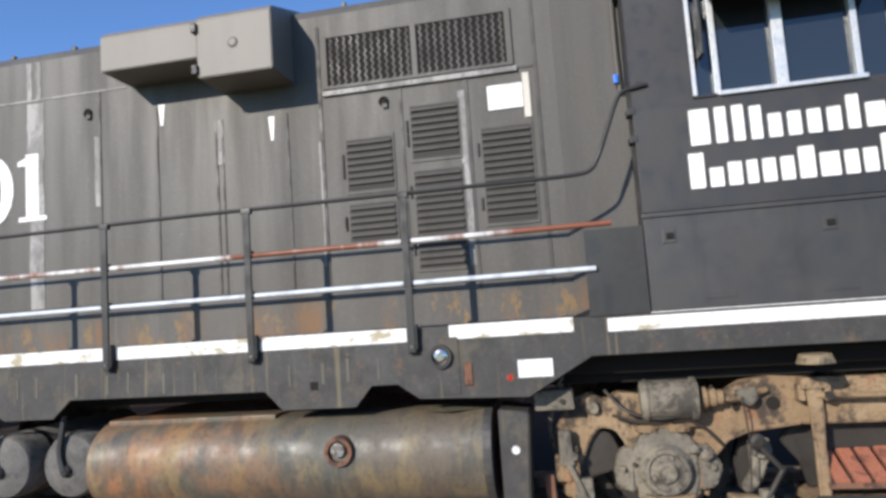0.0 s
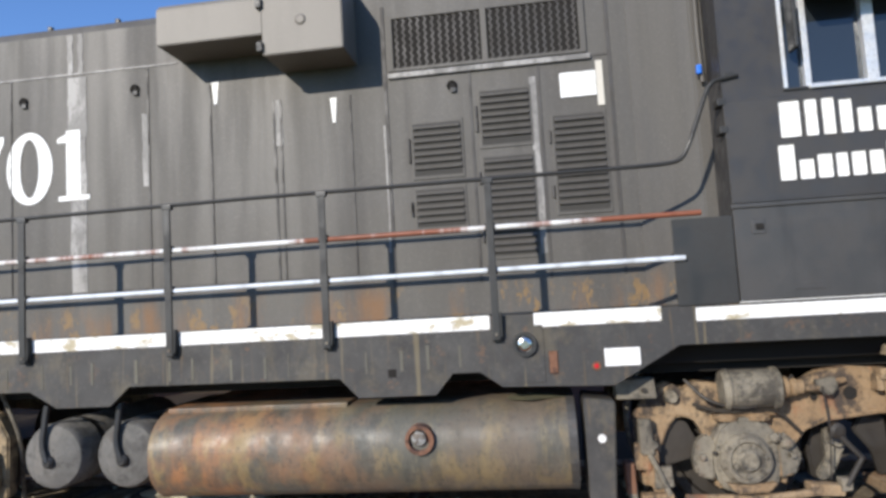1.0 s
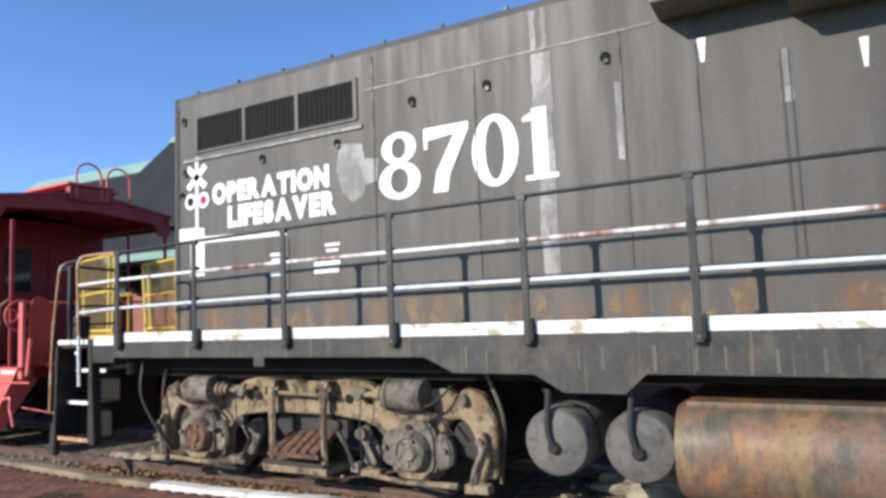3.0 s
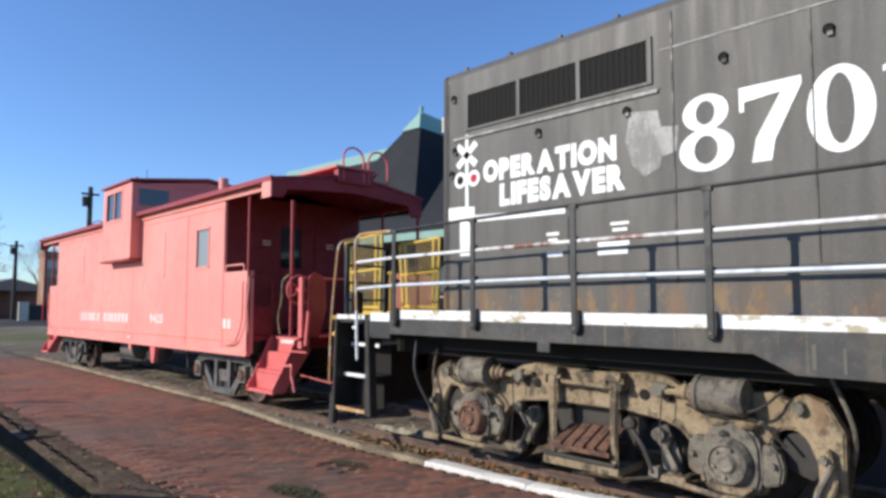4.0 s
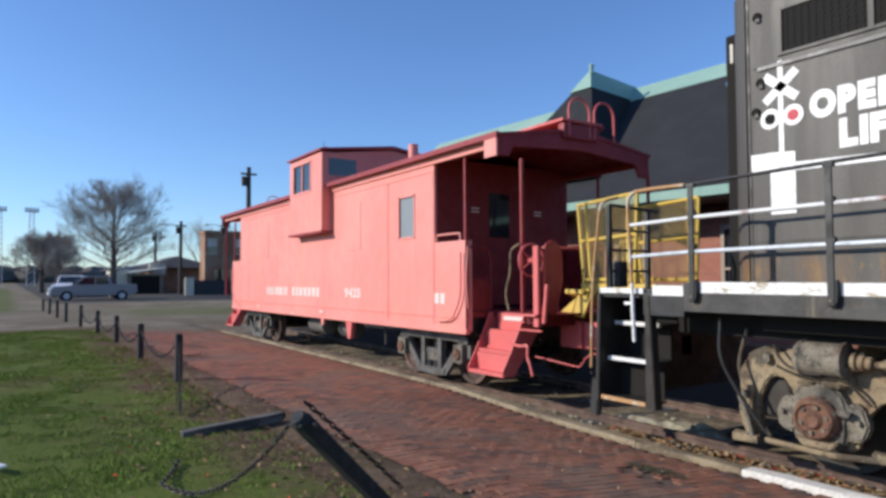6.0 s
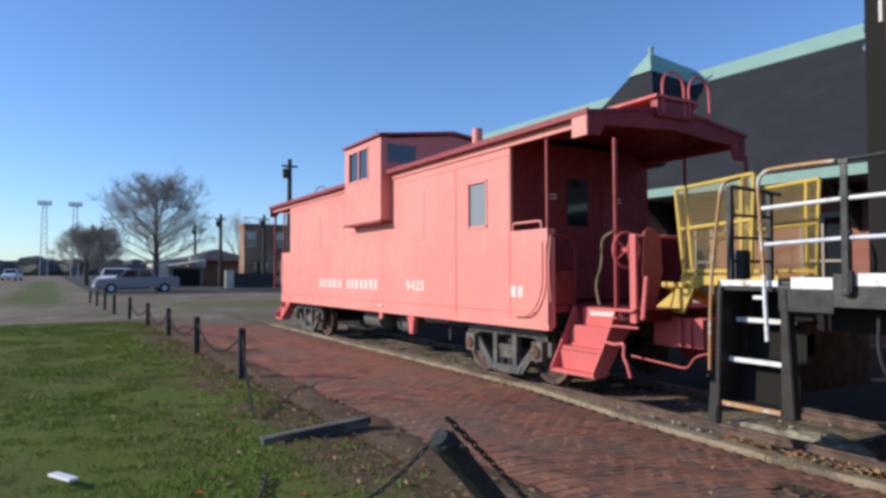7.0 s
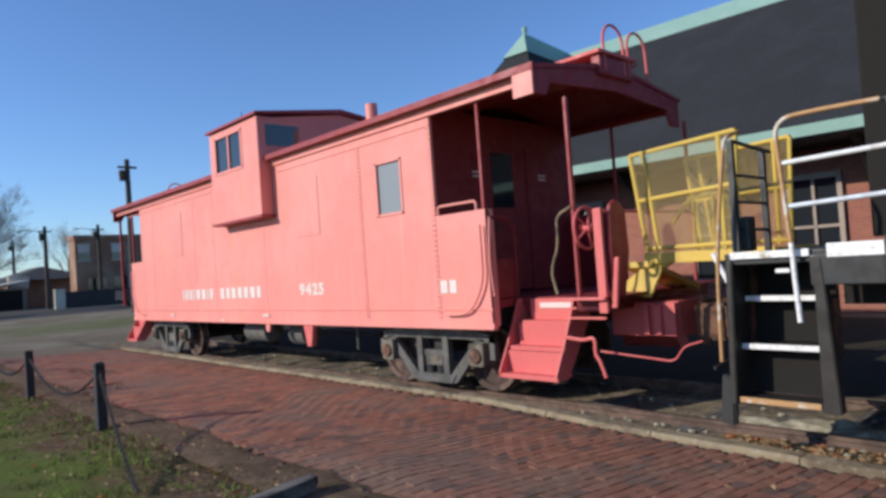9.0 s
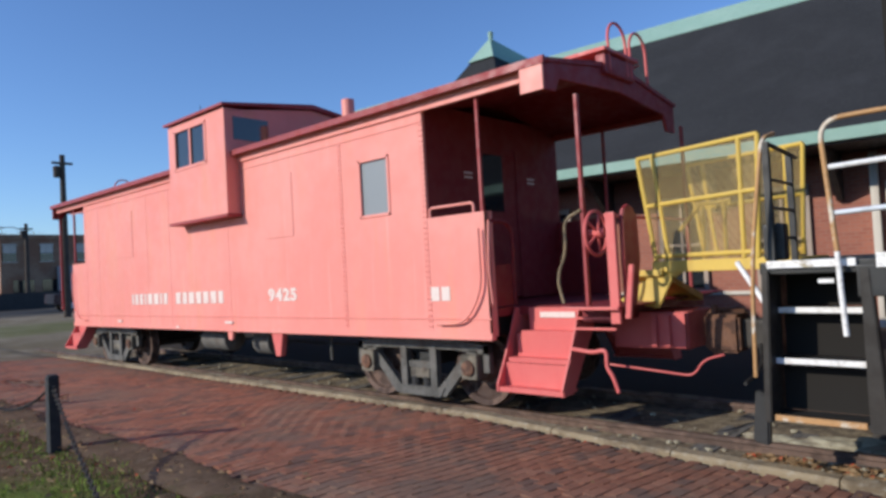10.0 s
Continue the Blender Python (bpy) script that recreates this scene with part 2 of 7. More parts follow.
k.mix(k.math('MULTIPLY', k.range(k.noise(11, 4, 0.6, (1, 1, 0.05)), 0.60, 0.74), 0.35), (0.84, 0.42, 0.36))
k.bump(k.noise(30, 4), 0.08, 0.004).bump(k.noise(1.8, 3), 0.22, 0.025)
k.rough(k.noise(4, 4), 0.45, 0.7)
M_RED = k.m
M_RED2 = painted("gear_red", (0.64, 0.125, 0.115), (0.70, 0.18, 0.155), (0.55, 0.09, 0.085), 0.55, 0.25, 0.5)
# Deeper red: the roof's own, and shade put into posts, housing, end boards.
M_ROOFSHADE = painted("roof_and_shade_red", (0.30, 0.028, 0.032), (0.36, 0.045, 0.045), (0.20, 0.020, 0.024), 0.5, 0.3, 0.5)
# Shaded copy of the caboose red: porch shade is put into the paint.
M_REDSHADE = painted("porch_shade_red", (0.20, 0.012, 0.016), (0.24, 0.018, 0.022), (0.14, 0.008, 0.011), 0.55, 0.3, 0.4)
M_FADED = rusty("faded_white", (0.78, 0.66, 0.60), (0.66, 0.3, 0.25), 0.12, 12, 0.6)
k = Mat("brick_paver", (0.285, 0.125, 0.078), 0.85)
rnd = k.random()
k.mix(k.range(rnd, 0.2, 0.8), (0.37, 0.175, 0.110))
k.mix(k.math('MULTIPLY', k.range(rnd, 0.70, 0.80), 0.75), (0.115, 0.088, 0.075))
k.mix(k.math('MULTIPLY', k.range(k.noise(0.55, 6, 0.7), 0.44, 0.66), 0.8), (0.225, 0.160, 0.115))
k.mix(k.math('MULTIPLY', k.range(k.noise(2.4, 6, 0.7), 0.52, 0.66), 0.6), (0.12, 0.080, 0.058))
k.mix(k.math('MULTIPLY', k.range(k.noise(18, 5, 0.7), 0.48, 0.66), 0.5), (0.13, 0.085, 0.065))
k.mix(k.math('MULTIPLY', k.range(k.noise(45, 4, 0.7), 0.6, 0.72), 0.6), (0.36, 0.24, 0.18))
k.bump(k.noise(60, 4), 0.3, 0.004)
k.b.inputs["Specular IOR Level"].default_value = 0.12
M_PAVER = k.m
k = Mat("brick_paver_field", (0.285, 0.125, 0.078), 0.85)
rnd = k.island()
k.mix(k.range(rnd, 0.2, 0.8), (0.37, 0.175, 0.110))
k.mix(k.math('MULTIPLY', k.range(rnd, 0.70, 0.80), 0.75), (0.115, 0.088, 0.075))
k.mix(k.math('MULTIPLY', k.range(k.noise(0.55, 6, 0.7), 0.44, 0.66), 0.8), (0.225, 0.160, 0.115))
k.mix(k.math('MULTIPLY', k.range(k.noise(2.4, 6, 0.7), 0.52, 0.66), 0.6), (0.12, 0.080, 0.058))
k.mix(k.math('MULTIPLY', k.range(k.noise(18, 5, 0.7), 0.48, 0.66), 0.5), (0.13, 0.085, 0.065))
k.mix(k.math('MULTIPLY', k.range(k.noise(45, 4, 0.7), 0.6, 0.72), 0.6), (0.36, 0.24, 0.18))
k.bump(k.noise(60, 4), 0.3, 0.004)
k.b.inputs["Specular IOR Level"].default_value = 0.12
M_PAVERS = k.m
k = Mat("joint_sand", (0.145, 0.10, 0.07), 0.95)
k.mix(k.range(k.noise(6, 5), 0.45, 0.65), (0.19, 0.14, 0.105)).bump(k.noise(80, 4), 0.4, 0.004)
k.b.inputs["Specular IOR Level"].default_value = 0.12
M_JOINT = k.m
k = Mat("kerb_stone", (0.31, 0.245, 0.155), 0.9)
k.mix(k.range(k.noise(1.7, 6, 0.75), 0.42, 0.60), (0.165, 0.125, 0.080)).mix(k.math('MULTIPLY', k.range(k.noise(20, 5), 0.5, 0.7), 0.5), (0.42, 0.38, 0.30))
k.bump(k.noise(9, 6, 0.7), 0.6, 0.03)
k.b.inputs["Specular IOR Level"].default_value = 0.12
M_KERB = k.m
M_KERBW = rusty("kerb_white_paint", (0.72, 0.68, 0.60), (0.40, 0.34, 0.25), 0.1, 5.0, 0.85)
k = Mat("rubble", (0.36, 0.33, 0.24), 0.95)
k.mix(k.range(k.noise(5, 6, 0.7), 0.4, 0.65), (0.20, 0.17, 0.12)).bump(k.noise(18, 6), 0.7, 0.02)
M_RUBBLE = k.m
# the ground sheet: lawn, bare earth by the posts, gravel lot, street
k = Mat("ground_mix", (0.215, 0.172, 0.115), 0.95)
k.mix(k.range(k.noise(0.6, 6, 0.7), 0.4, 0.65), (0.30, 0.255, 0.185))
k.mix(k.math('MULTIPLY', k.range(k.noise(0.22, 6, 0.7), 0.46, 0.62), 0.6), (0.155, 0.125, 0.07))
k.mix(k.math('MULTIPLY', k.range(k.noise(40, 5), 0.45, 0.7), 0.6), (0.09, 0.075, 0.06))
edge = k.math('ADD', k.axis(1), k.math('MULTIPLY', k.noise(0.9, 6, 0.7), 2.2))
earth = k.math('MULTIPLY', k.range(edge, 3.0, 3.3, 1.0, 0.0), k.range(k.axis(0), -29.5, -28.0))
k.mix(earth, (0.112, 0.074, 0.044))
k.mix(k.math('MULTIPLY', earth, k.range(k.noise(14, 6, 0.7), 0.5, 0.66)), (0.22, 0.165, 0.10))
nx = k.math('ADD', k.axis(0), k.math('MULTIPLY', k.noise(0.5, 5, 0.7), 3.0))
lawn = k.math('MULTIPLY', k.range(edge, 1.85, 2.4, 1.0, 0.0), k.range(nx, -26.5, -25.5))
lawn2 = k.math('MULTIPLY', k.math('MULTIPLY', k.range(edge, 0.6, 1.4, 1.0, 0.0), k.range(edge, -2.2, -1.2)), k.math('MULTIPLY', k.range(nx, -43.0, -40.0, 1.0, 0.0), k.range(nx, -130, -110)))
lawn3 = k.math('MULTIPLY', k.math('MULTIPLY', k.range(k.axis(1), 3.0, 5.5), k.range(nx, -44.0, -39.0)), k.math('MULTIPLY', k.range(nx, -34.5, -32.5, 1.0, 0.0), 0.45))
for fac in (lawn, k.math('MULTIPLY', lawn2, 0.65), lawn3):
    k.mix(fac, (0.112, 0.146, 0.030))
    k.mix(k.math('MULTIPLY', fac, k.math('MULTIPLY', k.range(k.noise(0.55, 6, 0.7), 0.50, 0.68), 0.6)), (0.150, 0.135, 0.055))
    k.mix(k.math('MULTIPLY', fac, k.math('MULTIPLY', k.range(k.noise(2.6, 6, 0.7), 0.50, 0.66), 0.6)), (0.080, 0.072, 0.030))
    k.mix(k.math('MULTIPLY', fac, k.math('MULTIPLY', k.range(k.noise(30, 5, 0.7), 0.5, 0.68), 0.6)), (0.035, 0.048, 0.014))
# band behind the trains, its colour darkened to paint in their shade
apron = k.math('MULTIPLY', k.range(k.axis(1), 7.5, 7.7), k.range(k.axis(1), 14.0, 14.5, 1.0, 0.0))
k.mix(k.math('MULTIPLY', apron, k.range(k.axis(0), -28.5, -28.0)), (0.050, 0.042, 0.033))
street = k.math('MULTIPLY', k.range(k.axis(0), -53.5, -53.0, 1.0, 0.0), k.range(k.axis(1), 1.6, 1.9))
k.mix(street, (0.095, 0.088, 0.078))
k.bump(k.noise(25, 6, 0.7), 0.5, 0.02).bump(k.noise(3, 4), 0.4, 0.05)
k.b.inputs["Specular IOR Level"].default_value = 0.08
M_GROUND = k.m
k = Mat("ballast_earth", (0.16, 0.128, 0.092), 0.95)
k.mix(k.range(k.noise(7, 6, 0.7), 0.42, 0.6), (0.30, 0.245, 0.165)).mix(k.math('MULTIPLY', k.range(k.noise(30, 5), 0.5, 0.7), 0.6), (0.07, 0.055, 0.04))
k.bump(k.noise(22, 6, 0.7), 0.8, 0.03)
k.b.inputs["Specular IOR Level"].default_value = 0.12
M_BALLAST = k.m
k = Mat("grass_blade", (0.145, 0.220, 0.032), 0.7)
k.mix(k.range(k.island(), 0.2, 0.8), (0.19, 0.28, 0.048)).mix(k.range(k.island(), 0.88, 0.93), (0.27, 0.22, 0.11))
k.mix(k.math('MULTIPLY', k.range(k.noise(0.55, 6, 0.7), 0.50, 0.68), 0.6), (0.235, 0.21, 0.085))
k.b.inputs["Specular IOR Level"].default_value = 0.12
M_GRASS = k.m
k = Mat("dry_leaf", (0.22, 0.13, 0.06), 0.8)
k.mix(k.range(k.island(), 0.2, 0.8), (0.32, 0.22, 0.12)).mix(k.range(k.island(), 0.93, 0.95), (0.45, 0.07, 0.03))
k.b.inputs["Specular IOR Level"].default_value = 0.12
M_LEAF = k.m
k = Mat("edge_earth", (0.150, 0.106, 0.070), 0.95)
k.mix(k.range(k.noise(2.2, 6, 0.7), 0.42, 0.62), (0.098, 0.068, 0.042)).mix(k.math('MULTIPLY', k.range(k.noise(9, 6, 0.7), 0.54, 0.68), 0.6), (0.24, 0.185, 0.13))
k.mix(k.math('MULTIPLY', k.range(k.noise(3.4, 6, 0.75), 0.56, 0.66), 0.7), (0.075, 0.085, 0.030))
k.bump(k.noise(30, 6, 0.7), 0.6, 0.02)
k.b.inputs["Specular IOR Level"].default_value = 0.08
M_EDGE = k.m
M_TIMBER = rusty("creosoted_timber", (0.032, 0.034, 0.036), (0.075, 0.072, 0.068), 0.15, 9.0, 0.85, (1, 1, 0.15))
M_TIMBERG = rusty("weathered_timber", (0.15, 0.14, 0.125), (0.06, 0.055, 0.05), 0.25, 8.0, 0.9, (1, 0.15, 1))
M_CHAIN = rusty("chain_steel", (0.05, 0.048, 0.046), (0.13, 0.09, 0.07), 0.15, 20.0, 0.6, (1, 1, 1), 0.5)
k = Mat("slate_roof", (0.021, 0.022, 0.024), 0.9)
k.b.inputs["Specular IOR Level"].default_value = 0.3
k.mix(k.range(k.noise(1.2, 5), 0.4, 0.7), (0.028, 0.029, 0.032)).mix(k.math('MULTIPLY', k.range(k.noise(16, 5, 0.7), 0.45, 0.65), 0.5), (0.040, 0.042, 0.045)).bump(k.noise(12, 4, 0.6, (1, 1, 6)), 0.4, 0.02)
M_SLATE = k.m
M_COPPER = painted("copper_green", (0.25, 0.40, 0.33), (0.33, 0.47, 0.40), (0.18, 0.30, 0.25), 0.7, 0.3, 0.5)
M_MOSS = Mat("dead_weeds", (0.045, 0.045, 0.022), 0.95).mix(0.4, (0.09, 0.075, 0.04)).m
M_DIMTRIM = painted("window_trim", (0.38, 0.30, 0.24), (0.32, 0.25, 0.2), (0.22, 0.17, 0.13))
M_GREYGLASS = Mat("grey_glass", (0.24, 0.26, 0.27), 0.35).m
# Greasy black; it also puts shade into the truck's recessed parts.
M_GREASESHADE = painted("greasy_shaded_steel", (0.024, 0.020, 0.016), (0.055, 0.043, 0.030), (0.014, 0.012, 0.010), 0.6, 0.4, 0.5)
k = Mat("grille_black", (0.022, 0.022, 0.022), 0.9)
k.b.inputs["Specular IOR Level"].default_value = 0.15
M_GRILLE = k.m
k = Mat("depot_brick", (0.24, 0.075, 0.05), 0.85)
bt = k.t.nodes.new("ShaderNodeTexBrick")
bm_map = k.t.nodes.new("ShaderNodeMapping")
bm_map.inputs["Rotation"].default_value = (radians(90), 0, 0)
k.t.links.new(k.geo.outputs["Position"], bm_map.inputs[0])
k.t.links.new(bm_map.outputs[0], bt.inputs["Vector"])
for key, v in (("Scale", 1.0), ("Brick Width", 0.21), ("Row Height", 0.075), ("Mortar Size", 0.008)):
    bt.inputs[key].default_value = v
bt.inputs["Color1"].default_value, bt.inputs["Color2"].default_value = lin((0.36, 0.125, 0.080)), lin((0.28, 0.095, 0.065))
bt.inputs["Mortar"].default_value = lin((0.30, 0.17, 0.125))
k.mix(1.0, bt.outputs["Color"])
k.mix(k.math('MULTIPLY', k.range(k.noise(1.1, 5), 0.45, 0.7), 0.35), (0.24, 0.085, 0.06))
M_DEPOT = k.m
M_TRIM = painted("depot_trim", (0.62, 0.58, 0.50), (0.5, 0.46, 0.4), (0.35, 0.3, 0.25))
k = Mat("town_brick", (0.27, 0.14, 0.085), 0.9)
k.mix(k.range(k.noise(0.5, 5), 0.4, 0.65), (0.36, 0.24, 0.16)).mix(k.math('MULTIPLY', k.range(k.noise(5, 5), 0.45, 0.7), 0.4), (0.18, 0.09, 0.06))
M_TOWN = k.m
M_CREAM = painted("cream_wall", (0.62, 0.57, 0.45), (0.5, 0.46, 0.36), (0.4, 0.36, 0.3))
M_TIN = painted("tin_sheet", (0.27, 0.28, 0.29), (0.34, 0.35, 0.36), (0.2, 0.17, 0.15))
M_OLDTIN = painted("dull_shed_wall", (0.20, 0.185, 0.14), (0.26, 0.24, 0.18), (0.13, 0.11, 0.08))
M_ROOFD = painted("dark_shingle", (0.045, 0.042, 0.042), (0.06, 0.055, 0.055), (0.03, 0.03, 0.03), 0.85)
M_BARK = rusty("bark", (0.12, 0.10, 0.085), (0.075, 0.062, 0.055), 0.25, 6.0, 0.9)
M_TWIG = Mat("twigs", (0.20, 0.175, 0.16), 0.9).m
# woods' base colour raised a little to paint in distance haze
M_WOODS = Mat("winter_woods", (0.11, 0.10, 0.09), 0.95).mix(0.5, (0.09, 0.08, 0.06)).m
M_POLE = rusty("utility_pole", (0.075, 0.06, 0.05), (0.05, 0.04, 0.035), 0.2, 5.0, 0.9)
M_TOWER = Mat("tower_steel", (0.42, 0.43, 0.44), 0.6).m
M_CAR = Mat("silver_car_paint", (0.27, 0.26, 0.27), 0.32, 0.3).m
M_CARW = Mat("white_car_paint", (0.75, 0.76, 0.78), 0.3).m
M_CARR = Mat("maroon_car_paint", (0.07, 0.03, 0.03), 0.35).m
M_TYRE = Mat("tyre_rubber", (0.02, 0.02, 0.02), 0.85).m
M_LAMP = Mat("headlamp_glass", (0.9, 0.9, 0.88), 0.15).m
M_PAPER = Mat("white_litter", (0.8, 0.8, 0.8), 0.7).m


# ---- mesh helpers ----
def finish(bm, name, mat, smooth=False):
    me = bpy.data.meshes.new(name)
    bm.normal_update()
    bm.to_mesh(me)
    bm.free()
    if mat:
        me.materials.append(mat)
    if smooth:
        for p in me.polygons:
            p.use_smooth = True
        me.set_sharp_from_angle(angle=radians(38))
    return me


def part(name, bm, mat, parent, label="", smooth=False):
    ob = new(name, finish(bm, name, mat, smooth))
    ob.parent = parent
    if label:
        ob["label"] = label
    return ob


def thing(name, label, category, group="", kind="", at=(0, 0, 0)):
    ob = new(name)
    ob.empty_display_size = 0.2
    ob.location = at
    return tagged(ob, label, category, group, kind)


def solo(name, bm, mat, label, category, group="", kind="", smooth=False):
    return tagged(new(name, finish(bm, name, mat, smooth)), label, category, group, kind)


def box(x0, x1, y0, y1, z0, z1, bevel=0.0, bm=None, m=None):
    own = bmesh.new()
    c = Matrix.Translation(((x0 + x1) / 2, (y0 + y1) / 2, (z0 + z1) / 2)) @ Matrix.Diagonal((abs(x1 - x0), abs(y1 - y0), abs(z1 - z0), 1))
    bmesh.ops.create_cube(own, size=1.0, matrix=c)
    if bevel:
        bmesh.ops.bevel(own, geom=own.edges[:], offset=bevel, segments=2, affect='EDGES', profile=0.7)
    if m is not None:
        own.transform(m)
    return merge(bm, own)


def merge(bm, own):
    if bm is None:
        return own
    tmp = bpy.data.meshes.new("tmp")
    own.to_mesh(tmp)
    own.free()
    bm.from_mesh(tmp)
    bpy.data.meshes.remove(tmp)
    return bm


def prism(pts, axis, a, b, bevel=0.0, bm=None):
    """A polygon, pushed along an axis from a to b. Points are the other two coordinates, in order."""
    def at(p, v):
        return {'x': (v, p[0], p[1]), 'y': (p[0], v, p[1]), 'z': (p[0], p[1], v)}[axis]
    own = bmesh.new()
    va = [own.verts.new(at(p, a)) for p in pts]
    vb = [own.verts.new(at(p, b)) for p in pts]
    own.faces.new(va), own.faces.new(vb[::-1])
    n = len(pts)
    for i in range(n):
        own.faces.new((va[i], vb[i], vb[(i + 1) % n], va[(i + 1) % n]))
    bmesh.ops.recalc_face_normals(own, faces=own.faces)
    if bevel:
        bmesh.ops.bevel(own, geom=own.edges[:], offset=bevel, segments=2, affect='EDGES')
    return merge(bm, own)


def tube(points, r, seg=10, bm=None, radii=None, caps=True):
    """A round bar along points."""
    own = bmesh.new()
    ps = [Vector(p) for p in points]
    rings = []
    ref = None
    for i, p in enumerate(ps):
        d = (ps[min(i + 1, len(ps) - 1)] - ps[max(i - 1, 0)]).normalized()
        if ref is None:
            ref = d.orthogonal().normalized()
        u = (ref - d * ref.dot(d))
        u = u.normalized() if u.length > 1e-6 else d.orthogonal().normalized()
        ref = u
        v = d.cross(u)
        rr = radii[i] if radii else r
        rings.append([own.verts.new(p + u * (rr * math.cos(a)) + v * (rr * math.sin(a))) for a in (2 * math.pi * j / seg for j in range(seg))])
    for a, b in zip(rings, rings[1:]):
        for j in range(seg):
            own.faces.new((a[j], a[(j + 1) % seg], b[(j + 1) % seg], b[j]))
    if caps:
        own.faces.new(rings[0][::-1]), own.faces.new(rings[-1])
    bmesh.ops.recalc_face_normals(own, faces=own.faces)
    return merge(bm, own)


def bend(points, steps=6):
    """Points with each inner corner rounded off."""
    ps = [Vector(p) for p in points]
    out = [ps[0]]
    for a, b, c in zip(ps, ps[1:], ps[2:]):
        r = min((a - b).length, (c - b).length) * 0.45
        p, q = b + (a - b).normalized() * r, b + (c - b).normalized() * r
        for i in range(steps + 1):
            t = i / steps
            out.append(p.lerp(b, t).lerp(b.lerp(q, t), t))
    return out + [ps[-1]]


def lathe(profile, origin, axis='y', seg=28, bm=None):
    """A turned form: profile of (along, radius)."""
    own = bmesh.new()
    o = Vector(origin)
    A = {'x': Vector((1, 0, 0)), 'y': Vector((0, 1, 0)), 'z': Vector((0, 0, 1))}[axis]
    u = A.orthogonal().normalized()
    v = A.cross(u)
    rings = [[own.verts.new(o + A * s + (u * math.cos(t) + v * math.sin(t)) * max(r, 1e-4)) for t in (2 * math.pi * j / seg for j in range(seg))] for s, r in profile]
    for a, b in zip(rings, rings[1:]):
        for j in range(seg):
            own.faces.new((a[j], a[(j + 1) % seg], b[(j + 1) % seg], b[j]))
    own.faces.new(rings[0][::-1]), own.faces.new(rings[-1])
    bmesh.ops.recalc_face_normals(own, faces=own.faces)
    return merge(bm, own)


def rock(centre, size, seed, bm=None, sub=2):
    own = bmesh.new()
    bmesh.ops.create_icosphere(own, subdivisions=sub, radius=1.0)
    for v in own.verts:
        n = noise.noise(v.co * 1.7 + Vector((seed * 3.1, seed, 0)))
        f = 1 + 0.5 * n
        v.co = Vector((v.co.x * size[0] * f, v.co.y * size[1] * f, v.co.z * size[2] * f)) + Vector(centre)
    return merge(bm, own)


def written(name, text, mat, parent, x, y, z, height, width, bold=0.0, label="", shift=None):
    """Flat lettering on a side that faces -y, one part a character; x, z is its lower left corner."""
    glyphs, pen = [], 0.0
    for ch in text:
        cu = bpy.data.curves.new("txt", 'FONT')
        cu.body, cu.size, cu.offset, cu.extrude = ch, height / 0.72, bold, 0.0015
        tmp = new("txt", cu)
        bpy.context.view_layer.update()
        me = bpy.data.meshes.new_from_object(tmp)
        bpy.data.objects.remove(tmp)
        xs = [v.co.x for v in me.vertices]
        ys = [v.co.y for v in me.vertices]
        glyphs.append((me, pen - min(xs), min(ys), max(ys)))
        pen += max(xs) - min(xs) + height * 0.07
    wide = width / (pen - height * 0.07)
    lo, hi = min(g[2] for g in glyphs), max(g[3] for g in glyphs)
    up = height / (hi - lo)
    for me, dx, _, _ in glyphs:
        me.name = name
        me.transform(Matrix.Translation((x, y, z)) @ Matrix.Rotation(radians(90), 4, 'X') @ Matrix.Diagonal((wide, up, 1, 1)) @ Matrix.Translation((dx, -lo, 0)))
        if shift is not None:
            me.transform(shift)
        me.materials.clear()
        me.materials.append(mat)
        ob = new(name, me)
        ob.parent = parent
        if label:
            ob["label"] = label


def kz(x):
    """Height of the kerb along the track."""
    return float(np.interp(x, [-60, -27, -14, -12.6, -10.5, -8, -7, -5, 40], [0.05, 0.10, 0.09, 0.02, -0.03, 0.0, 0.04, 0.05, 0.05]))


def gz(x, y):
    """Height of the open ground."""
    if y < 4.86:
        z = float(np.interp(y, [2.4, 4.86], [0.20, kz(x) - 0.03]))
    elif y < 5.12:
        z = kz(x) - 0.06
    elif y < 7.6:
        z = -0.13
    else:
        z = float(np.interp(y, [7.6, 9.0], [-0.13, 0.05]))
    f = float(np.interp(x, [-34, -27], [0.0, 1.0]))
    return 0.12 + (z - 0.12) * f


# ---- ground ----
def ground():
    xs = sorted({*np.arange(-36, 8.01, 0.4).round(2), *np.arange(-120, -36, 4), *np.arange(8, 60, 6), -3000, -1500, -600, -300, -180, 100, 300, 900, 3000})
    ys = sorted({*np.arange(-6, 4.8, 0.4).round(2), 4.80, 4.86, 4.9, 5.12, 5.2, 6.3, 7.5, 7.6, 8.2, 9.0, *np.arange(10, 60, 5), *np.arange(-40, -6, 5), -3000, -900, -300, -100, 100, 300, 900, 3000})
    verts = []
    for x in xs:
        for y in ys:
            z = gz(x, y)
            if 1.9 < y < 5.0 and -26.4 < x < 6:
                z -= 0.07
            elif y < 1.95 and x > -40:
                z += 0.05 * (noise.noise(Vector((x * 0.7, y * 0.7, 3))) ) - (0.02 if y > 1.2 else 0)
            verts.append((x, y, z))
    ny = len(ys)
    faces = [(i * ny + j, (i + 1) * ny + j, (i + 1) * ny + j + 1, i * ny + j + 1) for i in range(len(xs) - 1) for j in range(ny - 1)]
    me = bpy.data.meshes.new("ground")
    me.from_pydata(verts, [], faces)
    me.materials.append(M_GROUND)
    for p in me.polygons:
        p.use_smooth = True
